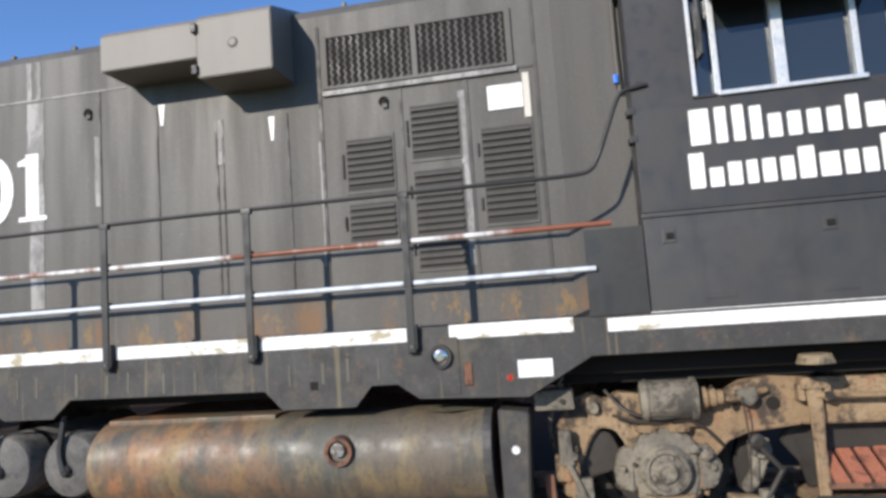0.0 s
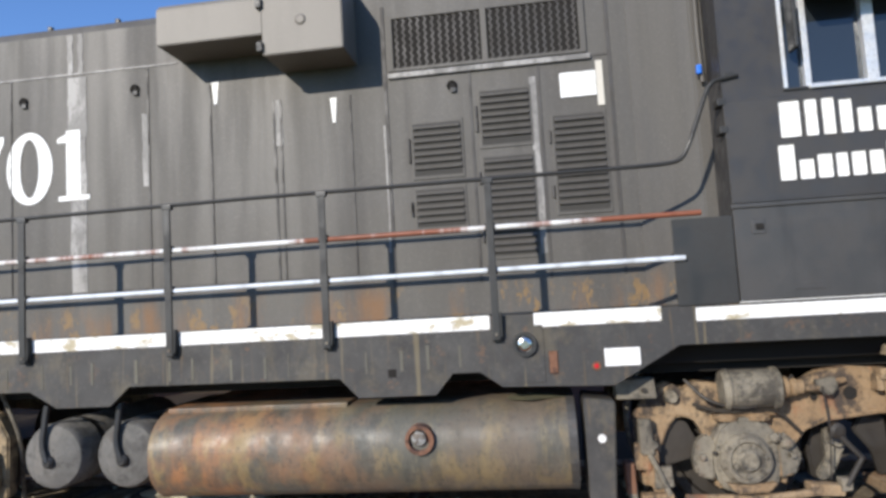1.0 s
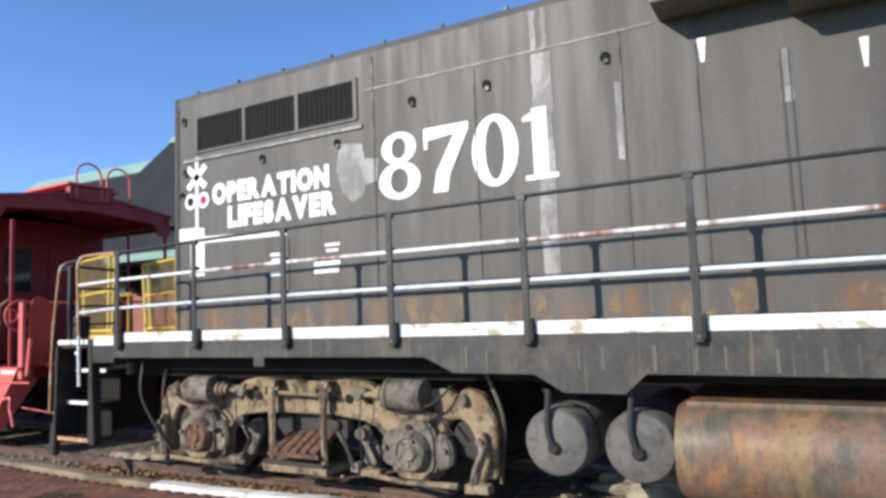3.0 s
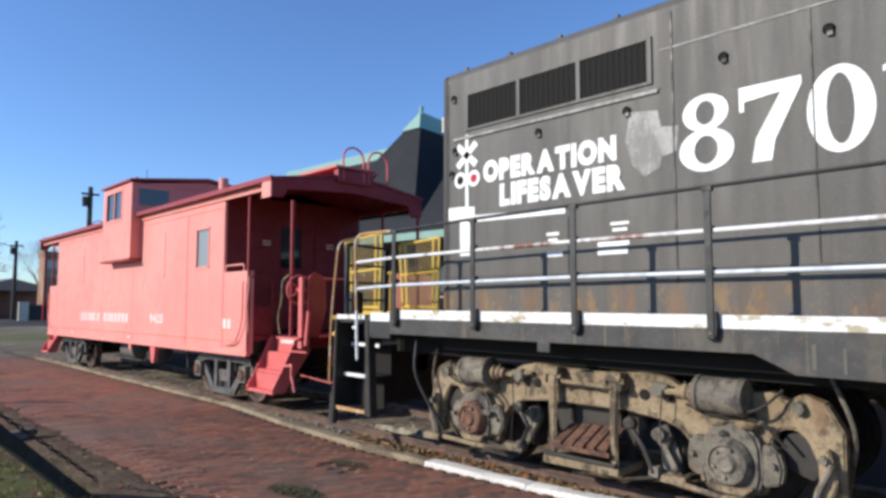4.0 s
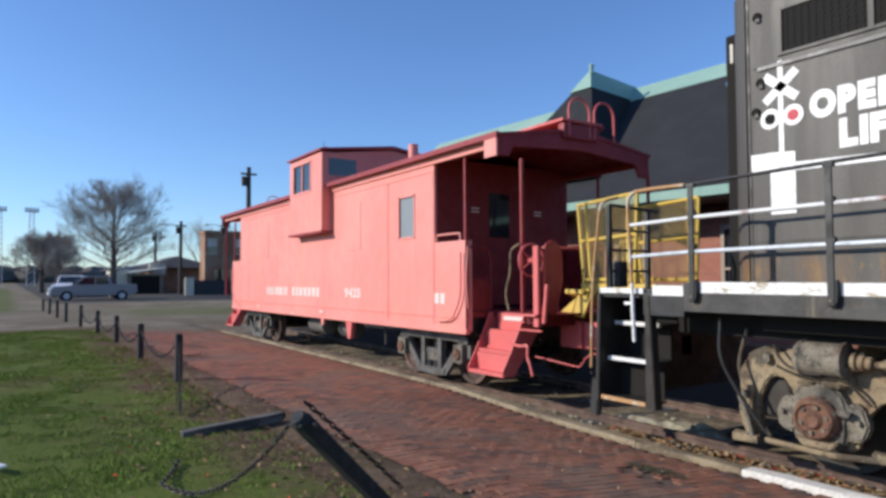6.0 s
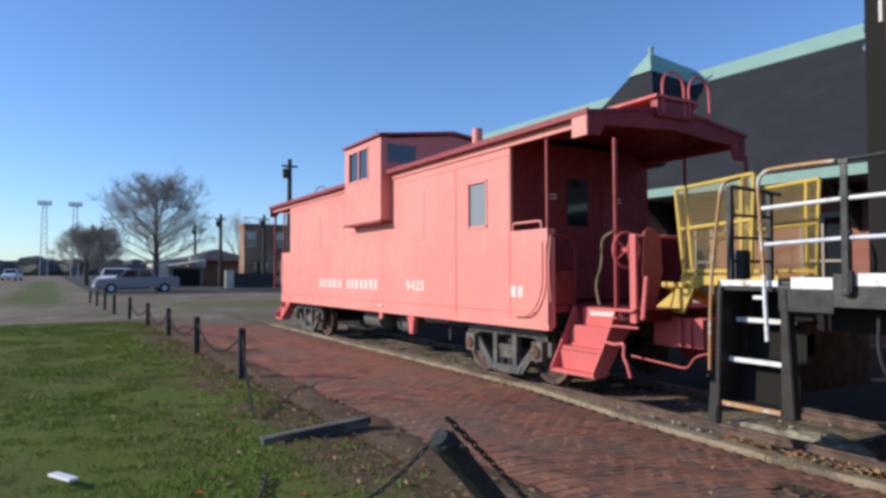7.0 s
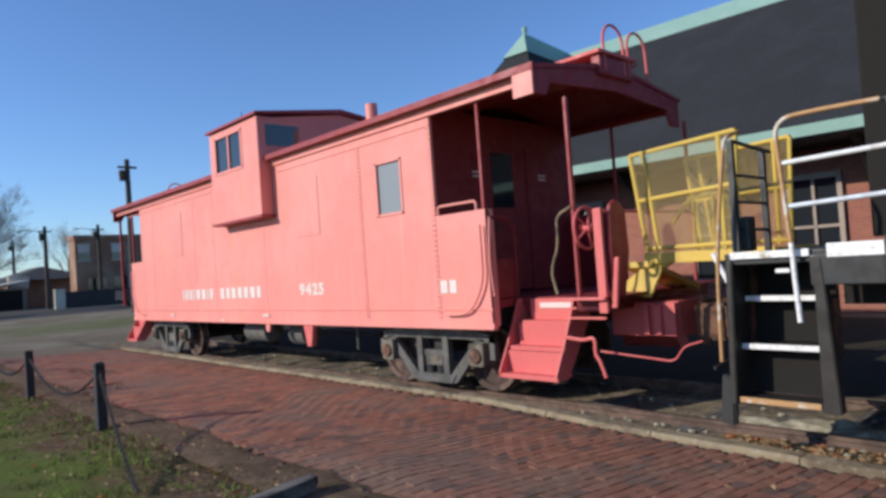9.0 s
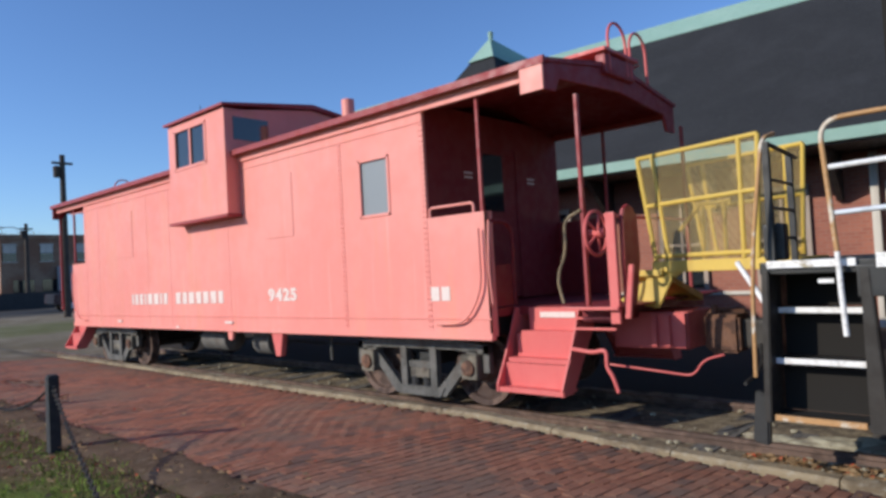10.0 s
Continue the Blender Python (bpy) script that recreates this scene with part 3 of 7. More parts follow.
    tagged(new("ground", me), "patchy winter lawn, bare earth and gravel", "ground", kind="structure")


ground()


def trackbed():
    bm = bmesh.new()
    nx, ny = 220, 14
    rows = []
    for i in range(nx + 1):
        x = -44 + 52 * i / nx
        rows.append([])
        for j in range(ny + 1):
            y = 5.14 + 2.5 * j / ny
            n = noise.noise(Vector((x * 2.3, y * 2.3, 0))) * 0.03 + noise.noise(Vector((x * 9, y * 9, 1))) * 0.012
            rows[-1].append(bm.verts.new((x, y, -0.10 + n)))
    for a, b in zip(rows, rows[1:]):
        for j in range(ny):
            bm.faces.new((a[j], b[j], b[j + 1], a[j + 1]))
    solo("track_bed", bm, M_BALLAST, "earth and gravel bed between the rails", "track bed", kind="structure", smooth=True)
    prof = [(-0.07, -0.17), (0.07, -0.17), (0.07, -0.158), (0.012, -0.135), (0.012, -0.045), (0.036, -0.035), (0.036, -0.006), (0.028, 0), (-0.028, 0), (-0.036, -0.006), (-0.036, -0.035), (-0.012, -0.045), (-0.012, -0.135), (-0.07, -0.158)]
    for y in (5.60, 7.04):
        tagged(solo("rail", prism([(y + a, b) for a, b in prof], 'x', -44, 8), M_RAIL, "rusty brown steel rail on the track bed", "rail"), group="rails of the track", kind="structure")
    rng = random.Random(5)
    tie = None
    for i in range(84):
        x = -43.6 + i * 0.61
        if tie is None:
            tie = finish(box(-0.11, 0.11, 5.25, 7.40, -0.23, -0.098, 0.012), "tie", M_TIMBERG)
        ob = tagged(new("railway_tie", tie), "grey weathered timber tie sunk in the bed", "railway tie", "ties under the rails")
        ob.location = (x, rng.uniform(-0.03, 0.03), rng.uniform(-0.012, 0.012))


trackbed()


# ---- locomotive ----
HY, SY, CY = 5.465, 4.80, 6.32      # hood side, sill side, centre line
loco = thing("locomotive", "weathered black road-switcher diesel engine with white lettering", "locomotive")


def mirrored(y):
    return 2 * CY - y


def hood():
    prof = [(HY, 1.62), (HY, 4.45), (HY + 0.03, 4.52), (HY + 0.10, 4.56), (CY, 4.61), (mirrored(HY) - 0.10, 4.56), (mirrored(HY) - 0.03, 4.52), (mirrored(HY), 4.45), (mirrored(HY), 1.62)]
    body = part("hood", prism(prof, 'x', -9.72, 0.54), M_HOOD, loco, "dust-streaked black hood side with vertical seams")
    # the rounded end, tapering in plan
    part("hood_end", prism([(-9.72, HY), (-9.80, HY + 0.015), (-9.95, HY + 0.16), (-10.02, HY + 0.40), (-10.02, mirrored(HY) - 0.40), (-9.95, mirrored(HY) - 0.16), (-9.80, mirrored(HY) - 0.015), (-9.72, mirrored(HY))], 'z', 1.62, 4.52, 0.02), M_HOOD, loco, smooth=True)
    lamp = part("headlight_casing", box(-10.41, -10.0, CY - 0.15, CY + 0.17, 1.62, 4.40, 0.03), M_DARK, loco, "black casing on the hood end")
    for z in (3.88, 4.11):
        part("headlight", lathe([(-0.03, 0.09), (0.0, 0.10), (0.02, 0.07)], (-10.42, CY, z), "x"), M_CHROME, lamp, "round sealed headlight")
    for y in (CY - 0.48, CY + 0.48):
        part("number_board", box(-10.032, -10.0, y - 0.17, y + 0.17, 3.90, 4.10, 0.006), M_TRIM, loco, "pale number board")
    # transition sheet between hood and cab
    part("corner_sheet", prism([(0.02, HY - 0.001), (0.45, 5.14), (0.56, 5.14), (0.56, 5.9), (0.02, 5.9)], 'z', 1.62, 4.46, 0.01), M_HOOD, loco, "plain bent sheet beside the cab")
    # vertical seams, battens and doors
    for x, w, z0, z1 in ((-3.64, 0.014, 2.0, 3.82), (-3.045, 0.02, 2.0, 3.62), (-2.985, 0.014, 2.0, 3.62), (-2.35, 0.014, 2.0, 3.60), (-4.24, 0.016, 2.0, 4.05), (-5.62, 0.012, 2.0, 4.05), (-6.78, 0.016, 1.9, 4.4), (-2.03, 0.03, 1.9, 4.35), (-1.30, 0.022, 1.9, 3.72), (-0.72, 0.022, 1.9, 3.72), (-0.13, 0.03, 1.9, 4.4), (-7.95, 0.012, 1.95, 2.6), (-9.70, 0.02, 1.65, 4.4)):
        part("seam", box(x - w / 2, x + w / 2, HY - 0.008, HY + 0.01, z0, z1), M_SEAM, loco)
    for x0, x1, z in ((-6.9, -3.95, 4.06), (-9.65, -6.9, 3.70), (-2.0, -0.15, 3.73), (-2.0, -0.15, 1.98), (-9.7, -2.05, 2.02)):
        part("horizontal_seam", box(x0, x1, HY - 0.007, HY + 0.01, z - 0.008, z + 0.008), M_WELD if z > 4 else M_SEAM, loco)
    part("vent_ledge", box(-2.0, -0.28, HY - 0.03, HY, 3.70, 3.745, 0.006), M_WELD, loco, "light bare-metal ledge below the grille")
    part("vent_ledge", box(-9.6, -6.92, HY - 0.022, HY, 3.665, 3.70, 0.006), M_WELD, loco)
    # the bright weld streak and other pale patches
    rr = random.Random(17)
    for x0, x1, z0, z1 in ((-5.04, -4.985, 4.05, 4.44), (-4.93, -4.885, 4.05, 4.44), (-5.04, -4.85, 3.45, 4.03), (-5.02, -4.86, 2.0, 3.44), (-4.30, -4.24, 2.95, 3.62), (-3.06, -2.97, 3.2, 3.62), (-2.06, -2.02, 2.2, 3.3), (-0.80, -0.74, 2.1, 3.6)):
        n = 7
        lf = [(x0 + rr.uniform(-0.008, 0.008), z0 + (z1 - z0) * i / n) for i in range(n + 1)]
        rt = [(x1 + rr.uniform(-0.008, 0.008), z0 + (z1 - z0) * i / n + rr.uniform(-0.01, 0.01)) for i in range(n + 1)]
        part("weld_patch", prism(lf + rt[::-1], 'y', HY - 0.004 - 0.0007 * rr.random(), HY + 0.01), M_WELD, loco, "bare grey repair strip")
    for x, z, w, h in ((-3.59, 3.74, 0.07, 0.2), (-2.50, 3.48, 0.06, 0.22)):
        part("paint_run", prism([(x - w / 2, z + h / 2), (x + w / 2, z + h / 2), (x + w * 0.2, z - h / 2), (x - w * 0.2, z - h / 2)], 'y', HY - 0.004, HY + 0.01), M_WHITE, loco, "white paint run")
    part("paint_patch", prism([(-7.20, 3.02), (-7.08, 2.90), (-6.92, 2.96), (-6.90, 3.06), (-6.76, 3.09), (-6.73, 3.32), (-6.90, 3.34), (-6.93, 3.50), (-7.22, 3.54), (-7.27, 3.26)], 'y', HY - 0.004, HY + 0.01), M_WELD, loco, "pale overpainted patch")
    # lifting sockets
    for x, z in ((-5.49, 3.84), (-4.365, 3.855), (-1.45, 3.59), (-6.31, 3.84), (-7.25, 3.56), (-8.315, 3.55), (-9.60, 4.20), (-9.58, 3.55), (-9.63, 3.27)):
        s = part("lifting_socket", lathe([(-0.012, 0.045), (-0.012, 0.032), (0.004, 0.030), (0.01, 0.045)], (x, HY, z), 'y', 14), M_DARK, loco)
        part("socket_latch", box(x - 0.012, x + 0.035, HY - 0.025, HY - 0.004, z - 0.06, z - 0.02, 0.005), M_BLACK, s)
    for i in range(14):
        x = -9.5 + i * 0.7
        part("roof_bolt", box(x - 0.02, x + 0.02, HY + 0.1, HY + 0.14, 4.55, 4.60, 0.006), M_BLACK, loco)


def grille(x0, x1, z0, z1, bays, name, fine, bar_mat):
    g = part(name, box(x0, x1, HY - 0.002, HY + 0.03, z0, z1), M_DARK, loco, "dark intake grille of pressed bars")
    w = (x1 - x0) / bays
    for i in range(bays + 1):
        x = x0 + i * w
        part("grille_frame", box(x - 0.025, x + 0.025, HY - 0.02, HY + 0.005, z0 - 0.03, z1 + 0.03, 0.004), M_HOOD, g)
    for z in (z0 - 0.015, z1 + 0.015):
        part("grille_frame", box(x0 - 0.02, x1 + 0.02, HY - 0.018, HY + 0.005, z - 0.015, z + 0.015, 0.004), M_HOOD, g)
    for i in range(bays):
        n = int((w - 0.06) / fine)
        for j in range(n):
            x = x0 + i * w + 0.03 + (j + 0.5) * (w - 0.06) / n
            # a zigzag bar
            own = bmesh.new()
            m = 14
            for q in range(m):
                za, zb = z0 + (z1 - z0) * q / m, z0 + (z1 - z0) * (q + 1) / m
                s = 0.010 if q % 2 else -0.010
                vs = [own.verts.new(c) for c in ((x - 0.009 + s, HY - 0.008, za), (x + 0.009 + s, HY - 0.008, za), (x + 0.009 - s, HY - 0.008, zb), (x - 0.009 - s, HY - 0.008, zb))]
                own.faces.new(vs)
            part("grille_bar", own, bar_mat, g)


def louvres(x0, x1, z0, z1, pitch=0.058):
    p = part("louvre_door", box(x0, x1, HY - 0.010, HY + 0.004, z0, z1, 0.004), M_HOOD, loco, "door panel with rows of pressed louvres")
    n = int((z1 - z0 - 0.06) / pitch)
    me = None
    for i in range(n):
        z = z1 - 0.04 - i * pitch
        if me is None:
            a = prism([(HY - 0.010, 0.0), (HY - 0.036, -0.030), (HY - 0.036, -0.036), (HY - 0.010, -0.034)], 'x', x0 + 0.025, x1 - 0.025)
            me = finish(a, "louvre", M_HOOD)
        ob = new("louvre", me)
        ob.location = (0, 0, z)
        ob.parent = p
    part("louvre_gap", box(x0 + 0.02, x1 - 0.02, HY - 0.0125, HY - 0.009, z0 + 0.03, z1 - 0.03), M_GAP, p)
    for z in (z0 + 0.2, z1 - 0.2):
        part("hinge", tube([(x0 - 0.015, HY - 0.014, z - 0.05), (x0 - 0.015, HY - 0.014, z + 0.05)], 0.012, 8), M_SEAM, p)


hood()
grille(-1.97, -0.33, 3.79, 4.23, 2, "upper_grille", 0.062, M_SEAM)
grille(-9.38, -7.0, 3.79, 4.19, 3, "rear_grille", 0.062, M_GRILLE)
louvres(-1.83, -1.38, 2.80, 3.31)
louvres(-1.83, -1.38, 2.36, 2.74)
louvres(-1.24, -0.79, 3.02, 3.54)
louvres(-1.24, -0.79, 2.08, 2.97)
louvres(-0.64, -0.19, 2.41, 3.27)
part("notice_plate", box(-0.545, -0.25, HY - 0.014, HY - 0.009, 3.39, 3.60, 0.003), M_LETTER, loco, "blank white notice plate")
part("bare_strip", box(-0.245, -0.19, HY - 0.011, HY - 0.006, 3.30, 3.68), M_TRIM, loco)


def exhaust_box():
    pr = part("silencer_box", prism([(5.03, 3.86), (5.03, 4.37), (5.07, 4.42), (HY + 0.3, 4.66), (HY + 0.3, 3.86)], 'x', -2.955, -2.27, 0.008), M_BOX, loco, "sooty tan steel box hung high on the hood")
    part("silencer_wing", prism([(5.045, 4.05), (5.045, 4.36), (5.085, 4.41), (HY + 0.3, 4.64), (HY + 0.3, 4.05)], 'x', -3.90, -2.955, 0.008), M_BOX, loco, "lower tan wing of the steel box")
    part("boss", lathe([(-0.012, 0.03), (0.0, 0.05), (0.01, 0.055)], (-2.62, 5.03, 4.13), 'y', 16), M_BOX, pr)
    for x, z in ((-2.975, 4.30), (-2.975, 3.93)):
        part("bracket", box(x - 0.02, x + 0.03, 5.0, 5.05, z - 0.04, z + 0.04, 0.008), M_BLACK, pr)


exhaust_box()


def sill():
    pts = [(-10.0, 1.63), (-10.0, 1.36), (-5.89, 1.36), (-5.61, 1.23), (-4.90, 1.225), (-4.67, 1.09), (-4.21, 1.09), (-4.05, 1.235), (-2.35, 1.225), (-2.21, 1.08), (-1.63, 1.08), (-1.50, 1.23), (-1.30, 1.23), (-1.14, 1.12), (-0.35, 1.10), (0.11, 1.36), (3.3, 1.355), (3.3, 1.63)]
    s = part("side_sill", prism(pts, 'y', SY, SY + 0.02), M_SILL, loco, "black side sill with cut-outs and rust runs")
    part("walkway", box(-10.0, 0.54, SY + 0.02, HY, 1.585, 1.625), M_SILL, loco, "steel walkway along the hood")
    part("frame_beam", box(-10.4, 3.4, 5.25, mirrored(5.25), 1.12, 1.58), M_DARK, loco)
    part("far_sill", box(-10.0, 3.3, mirrored(SY) - 0.02, mirrored(SY), 1.2, 1.63), M_SILL, loco)
    part("far_walkway", box(-10.0, 3.3, mirrored(HY), mirrored(SY) - 0.02, 1.585, 1.625), M_SILL, loco)
    def top_z(x):
        return float(np.interp(x, [-9.9, -8.6, -6.0, -3.0], [2.55, 2.575, 2.605, 2.632]))

    posts = [-9.87, -8.62, -7.39, -6.17, -4.92, -3.67, -2.42, -1.16]
    runs = [(a + 0.05, b - 0.05) for a, b in zip(posts, posts[1:])] + [(-0.89, -0.0), (0.235, 3.2)]
    for a, b in runs:
        part("white_stripe", box(a, b, SY - 0.004, SY + 0.003, 1.535 if a < 0.1 else 1.52, 1.632 if a < 0.1 else 1.612), M_STRIPE, loco, "chipped white stripe")
        part("deck_edge_stripe", box(a, b, SY - 0.004, SY + 0.035, 1.632 if a < 0.1 else 1.63, 1.636), M_STRIPE, loco)
    for x in posts:
        p = part("handrail_post", box(x - 0.027, x + 0.027, SY - 0.062, SY - 0.042, 1.46, top_z(x) - 0.02, 0.005), M_BLACK, loco)
        part("post_bracket", box(x - 0.034, x + 0.034, SY - 0.05, SY - 0.002, 1.45, 1.60, 0.008), M_BLACK, p)
        part("post_side", box(x + 0.030, x + 0.043, SY - 0.055, SY - 0.002, 1.48, 1.66, 0.004), M_BLACK, p)
        part("post_cap", box(x - 0.04, x + 0.04, SY - 0.065, SY - 0.02, top_z(x) - 0.035, top_z(x) + 0.005, 0.006), M_BLACK, p)
        for z in (1.965, 2.28):
            part("rail_clamp", lathe([(-0.035, 0.03), (0.035, 0.03)], (x, SY - 0.03, z), 'x', 10), M_BLACK, p)
        part("bolt", lathe([(-0.01, 0.012), (0.01, 0.012)], (x, SY - 0.06, 1.50), 'y', 8), M_TRUCK2, p)
    part("middle_rail", tube([(-10.60, SY - 0.03, 2.215), (-9.87, SY - 0.03, 2.24), (-7.4, SY - 0.03, 2.268), (0.32, SY - 0.03, 2.275)], 0.020, 10), M_RAILW, loco, "white pipe handrail worn to rust", True)
    part("lower_rail", tube([(-10.58, SY - 0.03, 1.89), (-9.87, SY - 0.03, 1.92), (-7.4, SY - 0.03, 1.95), (0.19, SY - 0.03, 1.965)], 0.019, 10), M_RAILS, loco, "bright worn pipe handrail", True)
    part("top_rail", tube([(-9.95, SY - 0.03, 2.55), (-8.6, SY - 0.03, 2.58), (-6.0, SY - 0.03, 2.61), (-3.0, SY - 0.03, 2.635)] + bend([(-2.9, SY - 0.03, 2.635), (-0.2, SY - 0.03, 2.635), (0.05, SY - 0.03, 2.635), (0.22, SY - 0.03, 2.65), (0.29, SY - 0.03, 2.78), (0.40, SY - 0.03, 3.06), (0.46, SY - 0.03, 3.20), (0.65, SY - 0.03, 3.23)]), 0.016, 8), M_BLACK, loco, "thin black top handrail", True)
    part("end_plate", box(0.12, 0.53, SY - 0.012, SY + 0.01, 1.63, 2.24, 0.004), M_BLACK, loco, "plain black sheet at the walkway end")
    hl = part("sill_lamp", lathe([(-0.004, 0.06), (-0.035, 0.062), (-0.035, 0.085), (0.0, 0.088)], (-0.965, SY, 1.415), 'y', 24), M_BLACK, loco, "round sealed step lamp")
    part("lamp_glass", lathe([(-0.03, 0.03), (-0.018, 0.058), (-0.008, 0.06)], (-0.965, SY, 1.415), 'y', 24), M_CHROME, hl)
    part("patch_plate", box(-1.14, -0.83, SY - 0.006, SY, 1.14, 1.55, 0.004), M_SILL, loco)
    part("blank_plate", box(-0.41, -0.165, SY - 0.008, SY, 1.235, 1.36, 0.003), M_LETTER, loco, "blank white plate")
    part("marker_lens", lathe([(-0.015, 0.012), (-0.004, 0.022), (0.0, 0.024)], (-0.47, SY, 1.24), 'y', 12), M_REDLENS, loco, "small red lens")
    part("sight_glass_ring", lathe([(-0.008, 0.03), (0.0, 0.035)], (-0.47, SY, 1.24), 'y', 14), M_SPRING, loco)
    part("red_fitting", box(-0.80, -0.74, SY - 0.008, SY, 1.20, 1.36, 0.01), M_SPRING, loco)
    part("socket", box(-1.98, -1.92, SY - 0.006, SY, 1.22, 1.28, 0.004), M_DARK, loco)
    part("sill_tab", box(-7.84, -7.70, SY - 0.003, SY + 0.012, 1.27, 1.37, 0.008), M_SILL, loco)
    rs = random.Random(23)
    for x0, x1 in ((-5.5, -4.75), (-4.55, -2.35), (-2.15, -1.25)):
        x = x0
        while x < x1:
            w = rs.uniform(0.008, 0.028)
            part("plate_edge", box(x, x + w, SY - 0.003, SY, 1.245 + rs.uniform(0, 0.03), 1.40 + rs.uniform(0, 0.05)), M_CHALK, loco)
            x += rs.uniform(0.16, 0.5)
    # gear under the walkway, the shade there put into its near-black colour
    part("under_floor_duct", box(-9.4, 3.0, 5.1, 5.25, 1.20, 1.34, 0.02), M_DARK, loco)


sill()


def tank():
    pts = []
    y0, y1, z0, z1, r = 4.75, mirrored(4.75), 0.335, 1.01, 0.31
    for cx, cz, a0 in ((y0 + r, z0 + r, 180), (y1 - r, z0 + r, 270), (y1 - r, z1 - r, 0), (y0 + r, z1 - r, 90)):
        for i in range(9):
            a = radians(a0 + i * 90 / 8)
            pts.append((cx + r * math.cos(a), cz + r * math.sin(a)))
    t = part("fuel_tank", prism(pts, 'x', -3.86, -0.66, 0.0), M_TANK, loco, "rust-stained round-edged fuel tank", True)
    inner = [(CY + (a - CY) * 0.985, 0.67 + (b - 0.67) * 0.94) for a, b in pts]
    part("tank_end", prism(inner, 'x', -3.89, -3.85), M_TANK, t)
    part("tank_band", prism([(CY + (a - CY) * 1.004, 0.67 + (b - 0.67) * 1.012) for a, b in pts], 'x', -0.70, -0.64), M_SILL, t)
    part("tank_seam", prism([(CY + (a - CY) * 1.001, 0.67 + (b - 0.67) * 1.004) for a, b in pts], 'x', -1.72, -1.705), M_TANK, t)
    rim = part("filler_rim", lathe([(0.01, 0.072), (-0.03, 0.078), (-0.03, 0.105), (0.06, 0.11)], (-1.76, 4.745, 0.775), 'y', 26), M_SPRING, t, "rusty recessed filler ring", True)
    part("filler_cap", lathe([(-0.03, 0.02), (-0.025, 0.05), (0.0, 0.06), (0.02, 0.062)], (-1.765, 4.745, 0.785), 'y', 20), M_CAP, rim, "grey ribbed filler cap", True)
    part("top_ledge", box(-3.82, -2.35, 4.96, 5.3, 0.99, 1.03, 0.01), M_TANK, t)
    b = part("tank_bracket", prism([(-0.58, 0.30), (-0.40, 0.30), (-0.36, 0.99), (-0.58, 1.02)], 'y', 4.80, 5.25, 0.01), M_SILL, loco)
    part("reflector", lathe([(-0.008, 0.028), (0.0, 0.03)], (-0.47, 4.80, 0.735), 'y', 16), M_LETTER, b, "round white reflector")
    part("moss", rock((-0.95, 5.05, 1.005), (0.22, 0.12, 0.025), 4), M_MOSS, t)
    for x in (-4.80, -4.16):
        r = part("air_reservoir", lathe([(-0.05, 0.06), (-0.035, 0.17), (-0.005, 0.245), (0.03, 0.265), (1.5, 0.265)], (x, 4.93, 0.69), 'y', 32), M_RES, loco, "grimy grey domed air reservoir", True)
        part("strap", lathe([(0.0, 0.272), (0.06, 0.272)], (x, 5.17, 0.69), 'y', 32), M_BLACK, r)
        part("hanger", tube(bend([(x - 0.03, 4.90, 1.10), (x - 0.05, 4.86, 0.80), (x + 0.0, 4.85, 0.66)]), 0.025, 8), M_BLACK, r, "", True)
        part("boss", lathe([(-0.04, 0.03), (-0.02, 0.05), (0.02, 0.05)], (x, 4.88, 0.66), 'y', 12), M_BLACK, r)


tank()


def cast(bm, amount, seed=0.0):
    """Make a part as uneven as a rough casting."""
    for v in bm.verts:
        v.co += Vector((noise.noise(v.co * 9 + Vector((seed, 0, 0))), 0.6 * noise.noise(v.co * 9 + Vector((0, seed, 5))), noise.noise(v.co * 9 + Vector((3, 0, seed))))) * amount
    return bm


def engine_truck(xc, dust, cover, plates):
    t = part("truck", box(xc - 0.25, xc + 0.25, 5.35, mirrored(5.35), 0.55, 0.95, 0.03), M_GREASESHADE, loco, "grimy brown four-wheel truck")
    y0, y1 = 5.19, 5.31
    # side frame: high in the middle, dropping to a pedestal at each axle
    s = [(-2.13, 0.80), (-2.02, 1.00), (-1.86, 1.06), (-1.74, 0.99), (-1.66, 1.05), (-1.0, 0.97), (-0.80, 1.08), (-0.60, 1.12), (-0.22, 1.09), (0.22, 1.09), (0.60, 1.12), (0.80, 1.08), (1.0, 0.97), (1.66, 1.05), (1.74, 0.99), (1.86, 1.06), (2.02, 1.00), (2.13, 0.80), (2.12, 0.30), (1.94, 0.27), (1.95, 0.55), (1.88, 0.72), (1.80, 0.80), (1.70, 0.78), (1.63, 0.68), (1.60, 0.55), (1.56, 0.26), (1.12, 0.26), (1.08, 0.42), (1.03, 0.57), (0.94, 0.67), (0.80, 0.73), (0.40, 0.77), (-0.40, 0.77), (-0.80, 0.73), (-0.94, 0.67), (-1.03, 0.57), (-1.08, 0.42), (-1.12, 0.26), (-1.56, 0.26), (-1.60, 0.55), (-1.63, 0.68), (-1.70, 0.78), (-1.80, 0.80), (-1.88, 0.72), (-1.95, 0.55), (-1.94, 0.27), (-2.12, 0.30)]
    part("side_frame", cast(prism([(xc + a, b) for a, b in s], 'y', y0, y1, 0.014), 0.012, xc), dust, t, "dirt-caked cast side frame")
    part("side_frame", prism([(xc + a, b) for a, b in s], 'y', mirrored(y1), mirrored(y0)), dust, t)
    # proud lip along the arch over each opening
    for dx in (-1, 1):
        rim = [(1.10, 0.30), (1.06, 0.45), (1.01, 0.59), (0.92, 0.69), (0.78, 0.75), (0.42, 0.79)]
